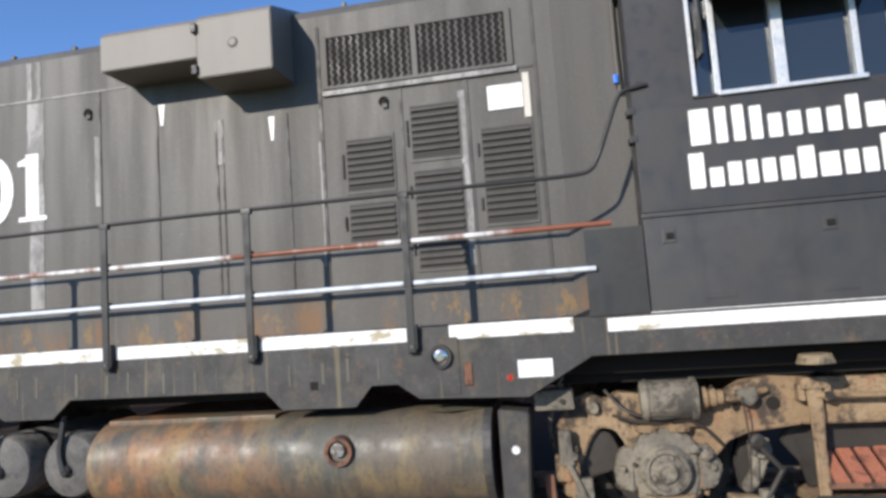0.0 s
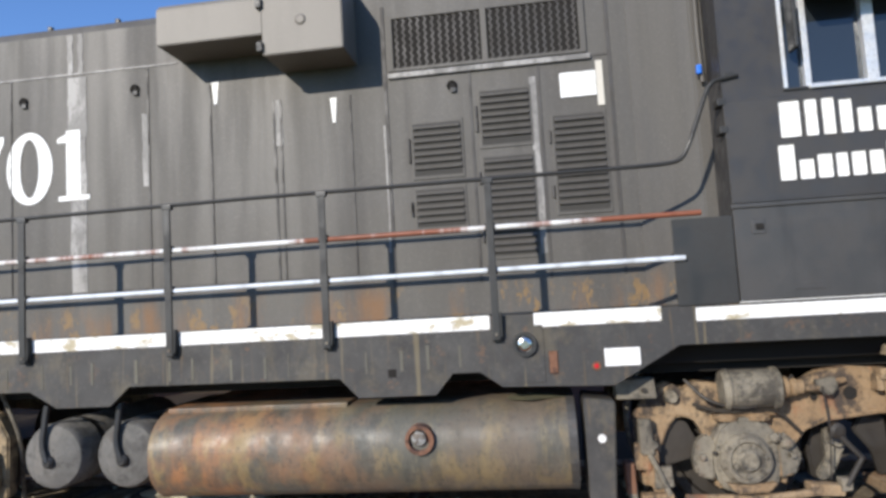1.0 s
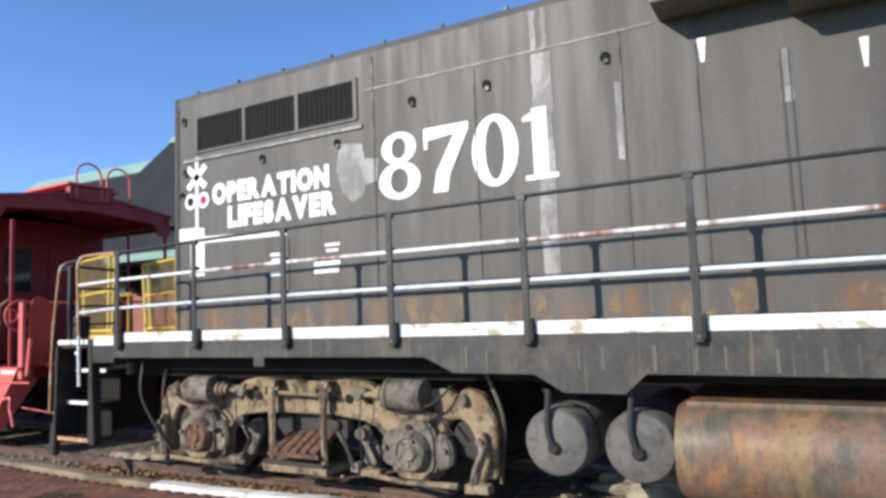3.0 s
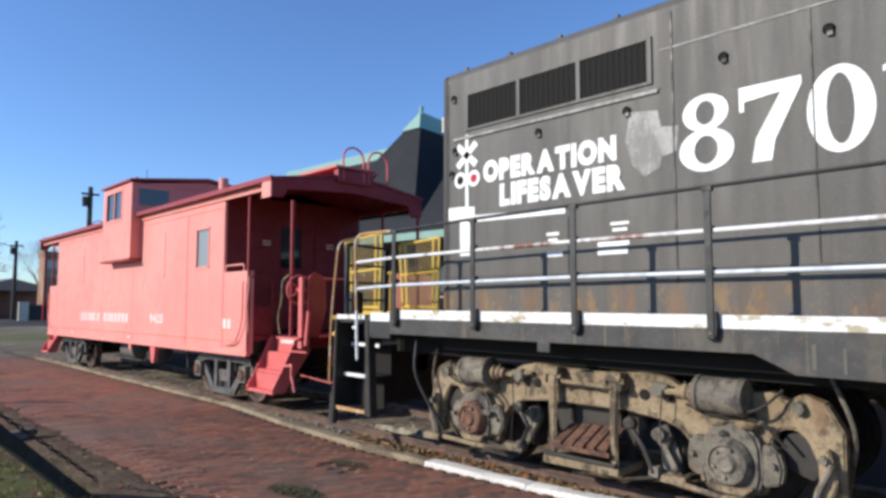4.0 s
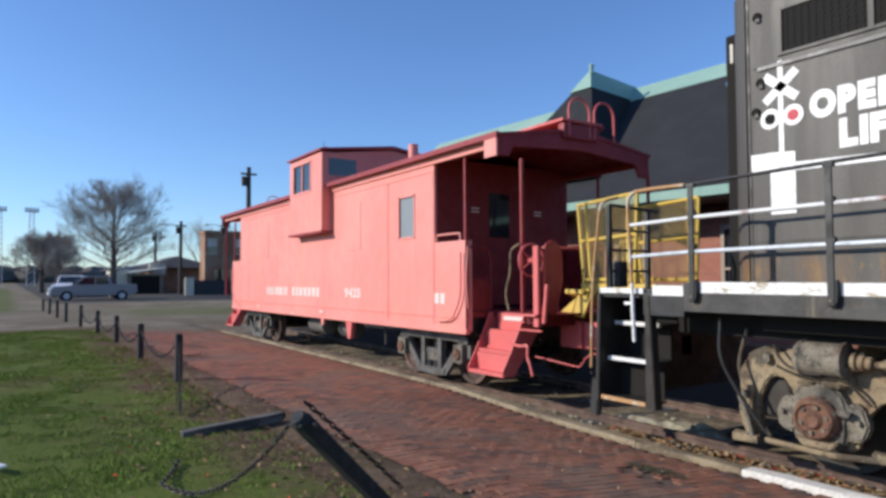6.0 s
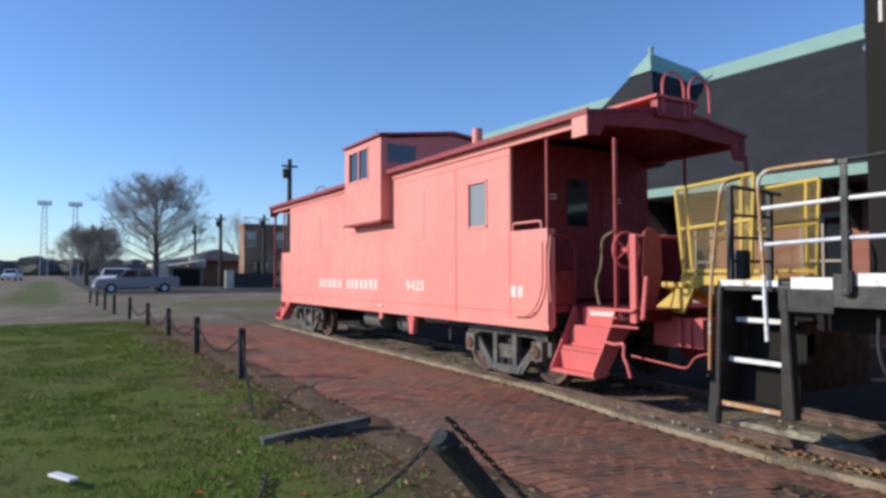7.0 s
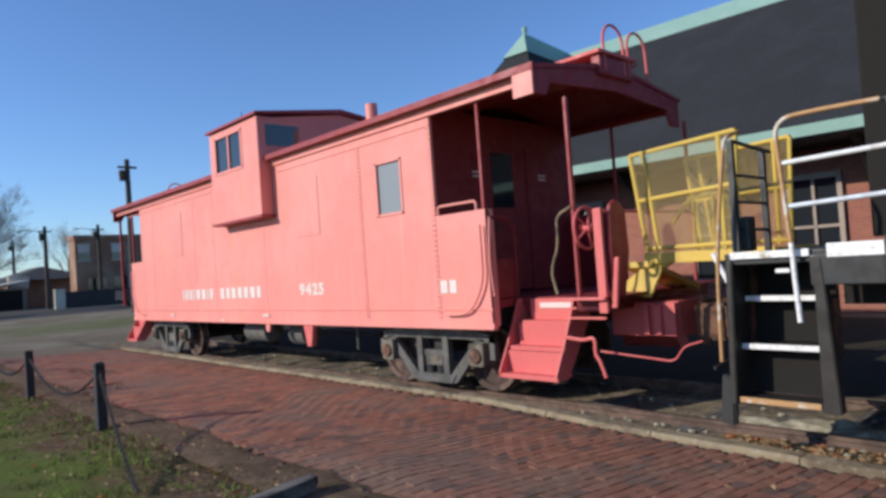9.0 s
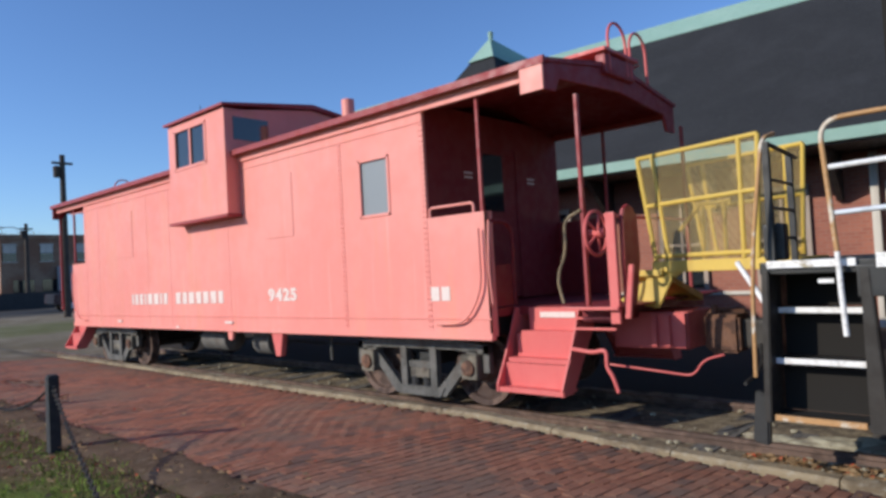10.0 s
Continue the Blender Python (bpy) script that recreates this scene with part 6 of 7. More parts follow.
    cpart("grab_iron", tube(bend([(-14.62, CS - 0.05, 0.99), (-14.20, CS - 0.05, 1.0), (-13.95, CS - 0.05, 1.35), (-13.95, CS - 0.05, 2.02)]), 0.014, 8), M_RED, None, "curved grab iron", True)
    cpart("grab_iron", tube(bend([(-13.86, CS + 0.02, 1.2), (-13.86, CS - 0.02, 1.6), (-13.86, CS + 0.02, 2.1)]), 0.014, 8), M_RED, None, "", True)
    cpart("far_grab_iron", tube(bend([(-25.0, CS - 0.05, 0.95), (-25.5, CS - 0.05, 1.0), (-25.7, CS - 0.05, 1.4), (-25.7, CS - 0.05, 2.0)]), 0.014, 8), M_RED, None, "", True)
    pr = cpart("porch_rail", tube(bend([(-13.88, CS + 0.06, 2.10), (-13.88, 5.48, 2.08), (-13.88, 5.48, 1.17)]), 0.022, 8), M_REDSHADE, None, "", True)
    cpart("rail_sheet", box(-13.895, -13.885, CS + 0.06, 5.46, 1.17, 1.62), M_REDSHADE, pr)
    cpart("hand_rail", tube(bend([(-13.05, CS + 0.12, 1.20), (-13.10, CS + 0.10, 1.45), (-12.98, CS + 0.10, 1.70), (-12.98, CS + 0.10, 2.02), (-12.80, CS + 0.12, 2.10)]), 0.016, 8), M_TRUCK, None, "bent worn step handrail", True)
    for sgn, xs in ((1, (-13.86, -13.05)), (-1, (-26.45, -25.75))):
        for near in (True, False):
            Y = (lambda v: v) if near else cm
            side_prof = [(Y(CS + 0.0), 0.29), (Y(CS + 0.20), 0.29), (Y(CS + 0.66), 0.9), (Y(CS + 0.75), 1.14), (Y(CS + 0.40), 1.14), (Y(CS + 0.30), 0.92), (Y(CS + 0.16), 0.64), (Y(CS + 0.0), 0.36)]
            w = cpart("porch_steps", prism(side_prof, 'x', xs[0], xs[0] + 0.02), M_RED2, None, "pink-red porch steps")
            cpart("step_side", prism(side_prof, 'x', xs[1] - 0.02, xs[1]), M_RED2, w)
            for i, z in enumerate((0.325, 0.615, 0.885)):
                ya = CS + 0.02 + i * 0.145
                xa = xs[0] + 0.07 * i * (1 if sgn > 0 else 0)
                cpart("tread", box(xa - 0.01, xs[1] + 0.01, min(Y(ya), Y(ya + 0.24)), max(Y(ya), Y(ya + 0.24)), z - 0.012, z + 0.012, 0.004), M_RED2, w)
                cpart("nosing", box(xa - 0.01, xs[1] + 0.01, min(Y(ya - 0.008), Y(ya + 0.012)), max(Y(ya - 0.008), Y(ya + 0.012)), z - 0.035, z + 0.014, 0.004), M_RED2, w)
                cpart("riser", box(xa + 0.02, xs[1] - 0.02, min(Y(ya + 0.13), Y(ya + 0.142)), max(Y(ya + 0.13), Y(ya + 0.142)), z + 0.012, z + 0.25), M_RED2, w)
            if near and sgn > 0:
                cpart("stencil_bar", box(-13.55, -13.12, CS + 0.425, CS + 0.436, 1.03, 1.09), M_FADED, w)
    # sill and deck plate are darkened in colour for the porch shade
    cpart("end_sill", box(-13.04, -12.70, CS + 0.42, cm(CS) - 0.02, 0.98, 1.13, 0.01), M_REDSHADE)
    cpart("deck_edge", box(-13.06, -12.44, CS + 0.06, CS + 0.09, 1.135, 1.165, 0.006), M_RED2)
    cpart("deck_plate", box(-13.06, -12.44, CS + 0.09, cm(CS) - 0.09, 1.14, 1.16), M_REDSHADE)
    for z in (0.93, 1.035):
        cpart("step_tie_bar", box(-13.05, -12.60, CS + 0.30, CS + 0.33, z - 0.012, z + 0.012, 0.004), M_RED2)
    # the housing's shaded side is put into its darker red
    cpart("wheel_house", prism([(5.24, 1.16), (5.22, 1.6), (5.23, 1.98), (5.27, 2.08), (5.36, 2.13), (5.46, 2.10), (5.54, 2.0), (5.56, 1.6), (5.44, 1.16)], 'x', -12.45, -12.41, 0.008), M_ROOFSHADE, None, "red brake wheel housing")
    cpart("brake_post", box(-12.55, -12.455, 5.15, 5.20, 1.0, 2.05, 0.01), M_RED2)
    cpart("brake_lever", prism([(-12.42, 1.05), (-12.36, 1.05), (-12.30, 1.55), (-12.35, 1.55)], 'y', 5.17, 5.21, 0.006), M_RED2)
    bw = cpart("brake_wheel", tube([(-12.72, 5.28 + 0.215 * math.cos(a), 1.87 + 0.215 * math.sin(a)) for a in np.linspace(0, 2 * math.pi, 33)], 0.018, 8), M_RED2, None, "spoked red brake wheel", True)
    for a in range(5):
        q = a * 2 * math.pi / 5
        cpart("spoke", tube([(-12.70, 5.28, 1.87), (-12.72, 5.28 + 0.215 * math.cos(q), 1.87 + 0.215 * math.sin(q))], 0.013, 6), M_RED2, bw)
    cpart("hub", lathe([(-0.05, 0.04), (0.12, 0.05)], (-12.74, 5.28, 1.87), 'x', 14), M_RED2, bw)
    cpart("end_rail", tube([(-12.74, 5.5, 2.05), (-12.74, cm(5.2), 2.05)], 0.018, 8), M_RED2)
    cb = cpart("coupler_box", box(-12.55, -12.19, 5.98, 6.04, 0.68, 1.03, 0.01), M_RED2, None, "red draft gear box")
    for x in (-12.50, -12.36):
        cpart("box_rib", box(x - 0.03, x + 0.03, 5.93, 5.99, 0.70, 1.01, 0.008), M_RED2, cb)
    cpart("draft_gear", box(-13.0, -12.18, 6.04, 6.75, 0.66, 1.04, 0.03), M_RED2)
    cpart("coupler_head", prism([(-12.1, CC - 0.15), (-11.9, CC - 0.22), (-11.72, CC - 0.05), (-11.80, CC + 0.22), (-12.1, CC + 0.15)], 'z', 0.66, 1.04, 0.03), M_SPRING)
    cpart("cut_lever", tube(bend([(-12.95, 5.09, 0.76), (-12.72, 5.08, 0.735), (-12.58, 5.08, 0.77), (-12.58, 5.07, 0.60), (-12.52, 5.06, 0.53), (-12.468, 5.06, 0.38)]), 0.020, 8), M_RED2, None, "bent red uncoupling lever", True)
    cpart("cut_lever_bar", tube(bend([(-12.66, 5.28, 0.60), (-11.86, 5.30, 0.535), (-11.77, 5.30, 0.68), (-11.60, 5.34, 0.73)]), 0.009, 8), M_RED2, None, "", True)
    # gear under the floor
    cpart("king_bracket", prism([(-18.02, 0.84), (-17.72, 0.84), (-17.80, 0.48), (-17.92, 0.48)], 'y', CS + 0.01, CS + 0.10, 0.008), M_RED2)
    cpart("small_bracket", prism([(-19.25, 0.84), (-19.08, 0.84), (-19.12, 0.68), (-19.22, 0.68)], 'y', CS + 0.01, CS + 0.06, 0.006), M_RED)
    cpart("air_tank", lathe([(-0.45, 0.10), (-0.40, 0.2), (0.40, 0.2), (0.45, 0.10)], (-20.3, 5.55, 0.62), 'x', 24), M_RES, None, "grey under-floor air tank", True)
    cpart("air_tank", lathe([(-0.25, 0.10), (-0.22, 0.2), (0.22, 0.2), (0.25, 0.10)], (-18.9, 5.6, 0.60), 'x', 24), M_RES, None, "", True)
    cpart("brake_rod", tube([(-22.5, 6.2, 0.55), (-16.8, 6.2, 0.52)], 0.02, 6), M_BLACK)
    cpart("hanging_rod", tube([(-17.2, 5.5, 0.84), (-17.2, 5.5, 0.40)], 0.02, 6), M_RES)


caboose()


def caboose_truck(xc):
    t = cpart("truck", box(xc - 0.2, xc + 0.2, 5.45, cm(5.45), 0.45, 0.75, 0.02), M_BLACK, None, "grey arch-bar style truck")
    g = M_RES
    for y0, y1 in ((5.30, 5.38), (cm(5.38), cm(5.30))):
        f = bmesh.new()
        prism([(-1.10, 0.72), (-0.62, 0.78), (0.62, 0.78), (1.10, 0.72), (1.10, 0.62), (0.62, 0.66), (-0.62, 0.66), (-1.10, 0.62)], 'y', y0, y1, 0, f)
        for sg in (-1, 1):
            prism([(sg * 0.95, 0.66), (sg * 0.80, 0.66), (sg * 0.22, 0.10), (sg * 0.42, 0.10)], 'y', y0, y1, 0, f)
            prism([(sg * 0.30, 0.70), (sg * 0.20, 0.70), (sg * 0.20, 0.10), (sg * 0.30, 0.10)], 'y', y0 - 0.01, y1, 0, f)
            prism([(sg * 1.10, 0.72), (sg * 1.02, 0.72), (sg * 1.02, 0.42), (sg * 1.10, 0.42)], 'y', y0, y1, 0, f)
        prism([(-0.42, 0.20), (0.42, 0.20), (0.34, 0.09), (-0.34, 0.09)], 'y', y0 - 0.015, y1, 0, f)
        prism([(-0.25, 0.50), (0.25, 0.50), (0.25, 0.42), (-0.25, 0.42)], 'y', y0 + 0.02, y1, 0, f)
        f.transform(Matrix.Translation((xc, 0, 0)))
        cpart("side_frame", f, g, t, "grey truss side frame")
        cpart("bolster_end", box(xc - 0.16, xc + 0.16, y0 + 0.01, y1 + 0.03, 0.30, 0.42, 0.02), M_TRUCK2, t)
        for i in (-0.1, 0.1):
            cpart("coil_spring", lathe([(0.0, 0.06), (0.02, 0.075), (0.04, 0.06), (0.06, 0.075), (0.08, 0.06), (0.10, 0.075), (0.12, 0.06)], (xc + i, (y0 + y1) / 2 + 0.02, 0.19), 'z', 12), M_BLACK, t)
    for dx in (-0.86, 0.86):
        for y in (5.56, cm(5.56)):
            cpart("wheel", lathe([(-0.07, 0.08), (-0.06, 0.14), (-0.02, 0.16), (-0.01, 0.33), (-0.055, 0.35), (-0.06, 0.415), (0.06, 0.42), (0.07, 0.445), (0.09, 0.44)], (xc + dx, y, 0.42), 'y', 36), M_WHEEL, t, "rust-brown wheel", True)
        cpart("axle", lathe([(5.4, 0.07), (7.5, 0.07)], (xc + dx, 0, 0.42), 'y', 12), M_BLACK, t)
        j = cpart("journal_box", box(xc + dx - 0.12, xc + dx + 0.12, 5.22, 5.42, 0.34, 0.62, 0.03), M_TRUCK2, t, "dusty journal box")
        cpart("journal_lid", lathe([(-0.03, 0.05), (-0.02, 0.085), (0.02, 0.095)], (xc + dx, 5.21, 0.47), 'y', 16), M_SPRING, j)


caboose_truck(-15.26)
caboose_truck(-24.27)


# ---- pavement, kerb, fence, litter ----
def kerb():
    rng = random.Random(11)
    root = thing("kerb", "worn stone kerb along the brick pavement", "kerb", kind="structure")
    x = -26.6
    while x < 6:
        ln = rng.uniform(1.15, 1.5)
        white = x > -10.6
        own = bmesh.new()
        n = 8
        rings = []
        for i in range(n + 1):
            xx = x + 0.006 + (ln - 0.012) * i / n
            j = lambda s: 0.010 * noise.noise(Vector((xx * 3.1, s * 5.7, 2.0)))
            z = kz(xx)
            y0 = 4.90 + j(1)
            rings.append([own.verts.new(c) for c in ((xx, y0, z - 0.25), (xx, y0 + j(2), z - 0.02), (xx, y0 + 0.02, z + j(3)), (xx, y0 + 0.16, z + j(4)), (xx, y0 + 0.18, z - 0.02), (xx, y0 + 0.18, z - 0.25))])
        for a, b in zip(rings, rings[1:]):
            for q in range(5):
                own.faces.new((a[q], a[q + 1], b[q + 1], b[q]))
        own.faces.new(rings[0][::-1]), own.faces.new(rings[-1])
        bmesh.ops.recalc_face_normals(own, faces=own.faces)
        part("kerb_stone", own, M_KERBW if white else M_KERB, root, "white-painted kerb stone" if white else "", True)
        x += ln


kerb()


def fence():
    posts = [(-16.22, 1.55, 0.86, 0, 0), (-19.35, 1.53, 0.83, 0, 0), (-23.1, 1.60, 0.80, 0, 0), (-26.1, 1.52, 0.80, 0, 0), (-29.5, 1.40, 0.85, 8, 0), (-33.2, 1.25, 0.8, 0, 0), (-36.2, 1.15, 0.8, -6, 0), (-39.5, 1.05, 0.8, 10, 0), (-43.0, 0.95, 0.7, 16, 0)]
    tops = []
    for i, (x, y, top, lean, _) in enumerate(posts):
        g = gz(x, y)
        p = thing("fence_post", "dark creosoted timber post in bare earth" if not lean else "leaning dark timber post", "post", "chain fence posts", at=(x, y, g))
        h = top - g
        own = box(-0.048, 0.048, -0.048, 0.048, -0.12, h, 0.010)
        for v in own.verts:
            v.co += Vector((noise.noise(v.co * 3 + Vector((i, 0, 0))), noise.noise(v.co * 3 + Vector((0, i, 0))), 0)) * 0.008
        part("shaft", own, M_TIMBER, p)
        part("metal_cap", lathe([(h - 0.05, 0.050), (h - 0.02, 0.053), (h + 0.012, 0.04)], (0, 0, 0), 'z', 14), M_TIMBER, p)
        part("eye_bolt", tube([(0.058 + 0.02 * math.cos(a), 0, h - 0.10 + 0.02 * math.sin(a)) for a in np.linspace(0, 6.28, 11)], 0.006, 6), M_CHAIN, p)
        p.rotation_euler = (0, radians(lean), 0)
        tops.append(Vector((x, y, top - 0.08)))

    def chain(a, b, sag, name="chain"):
        n = max(8, int((b - a).length / 0.05))
        own = bmesh.new()
        prev = None
        for i in range(n + 1):
            t = i / n
            p = a.lerp(b, t) - Vector((0, 0, sag * 4 * t * (1 - t)))
            if prev is not None:
                d = (p - prev)
                side = d.cross(Vector((0, 0, 1))).normalized() if i % 2 else Vector((0, 0, 1))
                c = (p + prev) / 2
                u = d.normalized()
                L = d.length * 0.68
                pts = [c + u * (L * math.cos(q)) + side * (0.016 * math.sin(q)) for q in np.linspace(0, 2 * math.pi, 9)]
                tube(pts, 0.0058, 4, own, caps=False)
            prev = p
        solo(name, own, M_CHAIN, "dark steel chain sagging between posts", "chain", "fence chains")

    for a, b in zip(tops, tops[1:5]):
        chain(a, b, 0.36)
    chain(tops[0], Vector((-13.6, 1.03, 0.22)), 0.05)
    # the post that leans over, its chain wound along it
    base, head = Vector((-9.88, 1.58, 0.14)), Vector((-9.54, 0.80, 0.90))
    d = (head - base)
    L = d.length
    rot = d.to_track_quat('Z', 'Y').to_matrix().to_4x4()
    p = thing("fallen_post", "dark timber post leaning low with its chain", "post", "chain fence posts", at=base)
    p.matrix_world = Matrix.Translation(base) @ rot
    part("shaft", box(-0.046, 0.046, -0.046, 0.046, -0.05, L, 0.012), M_TIMBER, p)
    part("metal_cap", lathe([(L - 0.05, 0.052), (L - 0.02, 0.056), (L + 0.02, 0.04)], (0, 0, 0), 'z', 14), M_TIMBER, p)
    part("eye_bolt", tube([(0.09 + 0.025 * math.cos(a), 0, L - 0.06 + 0.025 * math.sin(a)) for a in np.linspace(0, 6.28, 11)], 0.008, 6), M_CHAIN, p)
    up = rot.to_3x3() @ Vector((0.0, 0.09, 0))
    if up.z < 0:
        up = -up
    chain(head + up * 0.8 + Vector((0, 0, 0.03)), base + up + d * 0.03 + Vector((0, 0.05, 0.05)), -0.01)
    chain(head + Vector((-0.05, -0.02, -0.02)), Vector((-10.95, 0.35, 0.26)), 0.20)
    chain(Vector((-10.95, 0.35, 0.26)), Vector((-11.6, 0.6, 0.24)), 0.02)
    # the timber that lies flat
    q = thing("fallen_timber", "grey weathered timber lying on bare earth", "timber", at=(-12.58, 1.31, gz(-12.6, 1.3) + 0.05))
    q.rotation_euler = (radians(4), 0, radians(2))
    part("timber", box(-0.055, 0.055, -0.49, 0.49, -0.06, 0.035, 0.014), M_TIMBERG, q)
    part("split_end", box(-0.045, 0.015, 0.49, 0.53, -0.04, 0.02, 0.008), M_TIMBER, q)


fence()


def stones():
    rng = random.Random(3)
    for x, y, s in ((-10.95, 5.95, (0.30, 0.16, 0.07)), (-10.50, 5.80, (0.28, 0.16, 0.09)), (-11.45, 5.95, (0.22, 0.10, 0.05)), (-10.70, 6.05, (0.2, 0.12, 0.08)), (-12.9, 5.75, (0.35, 0.15, 0.04)), (-13.2, 5.8, (0.2, 0.1, 0.04)), (-16.9, 5.4, (0.3, 0.12, 0.05)), (-17.8, 5.45, (0.3, 0.12, 0.05)), (-19.0, 5.5, (0.3, 0.14, 0.05)), (-20.6, 5.5, (0.3, 0.14, 0.05)), (-4.3, 6.6, (0.7, 0.3, 0.16)), (-3.5, 6.9, (0.7, 0.3, 0.12)), (0.9, 5.3, (0.2, 0.12, 0.10))):
        bm = rock((x, y, -0.07), s, rng.uniform(0, 50), sub=3)
        solo("broken_stone", bm, M_RUBBLE, "pale broken concrete slab beside the rail", "stone", "broken stones by the track")
    bits = bmesh.new()
    for i in range(900):
        x, y = rng.uniform(-26, 3), rng.uniform(5.12, 5.55) if rng.random() < 0.6 else rng.uniform(5.65, 7.4)
        s = rng.uniform(0.012, 0.04)
        rock((x, y, -0.085), (s, s * rng.uniform(0.6, 1), s * 0.6), rng.uniform(0, 99), bits, 1)
    solo("gravel", bits, M_RUBBLE, "loose gravel along the rail", "gravel", kind="stuff")
    verts, faces = [], []

    def leaf(x, y, z, s):
        a, b = rng.uniform(0, 6.28), rng.uniform(-0.5, 0.5)
        c, d = math.cos(a) * s, math.sin(a) * s
        n = len(verts)
        verts.extend([(x - c, y - d, z), (x + d * 0.5, y - c * 0.5, z + s * b + 0.012), (x + c, y + d, z + 0.008), (x - d * 0.5, y + c * 0.5, z + s * 0.3)])
        faces.append((n, n + 1, n + 2, n + 3))
    for i in range(4500):
        leaf(rng.uniform(-11.5, -1.5), rng.uniform(5.06, 5.5), -0.085, rng.uniform(0.02, 0.05))
    for i in range(1500):
        x, y = rng.uniform(-22, -7), rng.gauss(1.45, 0.6)
        if y < 2.1:
            leaf(x, y, gz(x, y) + 0.02, rng.uniform(0.012, 0.034))
    for i in range(160):
        x, y = rng.uniform(-20, -7), rng.uniform(2.1, 4.8)
        leaf(x, y, gz(x, y) + 0.012, rng.uniform(0.012, 0.03))
    me = bpy.data.meshes.new("leaf_litter")
    me.from_pydata(verts, [], faces)
    me.materials.append(M_LEAF)
    tagged(new("leaf_litter", me), "dry brown fallen leaves", "leaves", kind="stuff")
    lit = box(-0.13, 0.13, -0.035, 0.035, 0, 0.02, 0.008)
    lit.transform(Matrix.Translation((-12.2, -0.63, 0.24)) @ Matrix.Rotation(0.5, 4, 'Z'))
    solo("litter", lit, M_PAPER, "white paper cup lying in the grass", "litter")
    # weeds lying low over the paving
    for x, y, rx, ry, h, n in ((-8.9, 2.9, 0.30, 0.17, 0.035, 700), (-9.8, 4.1, 0.3, 0.14, 0.02, 350)):
        verts, faces = [], []
        for i in range(n):
            a, r = rng.uniform(0, 6.28), math.sqrt(rng.random())
            px, py = x + rx * r * math.cos(a), y + ry * r * math.sin(a)
            z = gz(px, py) + 0.004
            c, d = rng.gauss(0, 0.03), rng.gauss(0, 0.03)
            w = rng.uniform(0.006, 0.014)
            q = len(verts)
            verts.extend([(px - w, py, z), (px + w, py + w, z), (px + c, py + d, z + h * rng.uniform(0.4, 1.3) * (1.2 - r))])
            faces.append((q, q + 1, q + 2))
        me = bpy.data.meshes.new("weeds")
        me.from_pydata(verts, [], faces)
        me.materials.append(M_MOSS)
        tagged(new("weeds", me), "dark weeds growing over the paving", "weeds", kind="stuff")


stones()


def grass():
    rng = np.random.default_rng(4)
    n = 210000
    x = -8.0 - 20.0 * rng.random(n) ** 1.25
    y = 1.75 - np.abs(rng.normal(0, 2.5, n))
    keep = (rng.random(n) < np.clip((1.75 - y) / 1.5, 0, 1)) & (y > -8)
    x, y = x[keep], y[keep]
    verts, faces = [], []
    for px, py in zip(x, y):
        clump = noise.noise(Vector((px * 0.9, py * 0.9, 7)))
        tuft = noise.noise(Vector((px * 3.6, py * 3.6, 2)))
        if clump + 0.8 * tuft < -0.12 and rng.random() < 0.85:
            continue
        z = gz(px, py) + 0.05 * noise.noise(Vector((px * 0.7, py * 0.7, 3))) - 0.012
        h = rng.uniform(0.014, 0.042) * (1 + 0.5 * clump + 0.9 * max(tuft, 0))
        a = rng.uniform(0, 6.28)
        w = 0.0045 + 0.003 * (abs(px + 9) / 8)
        c, s = math.cos(a) * w, math.sin(a) * w
        lx, ly = rng.normal(0, 0.02), rng.normal(0, 0.02)
        k = len(verts)
        verts.extend([(px - c, py - s, z), (px + c, py + s, z), (px + lx, py + ly, z + h)])
        faces.append((k, k + 1, k + 2))
    me = bpy.data.meshes.new("grass")
    me.from_pydata(verts, [], faces)
    me.materials.append(M_GRASS)
    tagged(new("grass", me), "short patchy winter grass with dry brown tufts", "grass", kind="stuff")


def earth_edge():
    """Washed earth and dust that laps over the outer bricks."""
    rows, own = [], bmesh.new()
    for i in range(520):
        x = -26.2 + i * 0.0625
        wob = 0.10 * noise.noise(Vector((x * 0.9, 0, 8))) + 0.07 * noise.noise(Vector((x * 3.3, 0, 1))) + 0.03 * noise.noise(Vector((x * 9, 0, 3)))
        out = 2.13 + wob
        r = []
        for j in range(9):
            f = j / 8
            y = 1.62 + (out - 1.62) * f
            lift = 0.016 * min(1, f * 4) * min(1, (1 - f) * 5) - 0.02 * (f > 0.99) + 0.010 * noise.noise(Vector((x * 5, y * 5, 2)))
            r.append(own.verts.new((x, y, gz(x, y) - 0.004 + lift)))
        rows.append(r)
    for a, b in zip(rows, rows[1:]):
        for j in range(8):
            own.faces.new((a[j], b[j], b[j + 1], a[j + 1]))
    solo("earth_edge", own, M_EDGE, "dusty earth lapping over the brick edge", "earth", kind="structure", smooth=True)
    rng = random.Random(31)
    for i in range(13):
        x = -20.5 + i * 1.0 + rng.uniform(-0.2, 0.2)
        y = 1.86 + rng.uniform(-0.05, 0.16)
        s = rng.uniform(0.05, 0.13)
        solo("edge_stone", rock((x, y, gz(x, y) - 0.002), (s, s * 0.6, 0.022), rng.uniform(0, 60)), M_EDGE, "pale broken edging stone in the earth", "stone", "edging stones")


earth_edge()
grass()


# ---- depot behind the trains ----
def depot():
    d = thing("depot", "brick railway depot with a dark hipped roof and green copper trim", "building", at=(0, 0, 0))
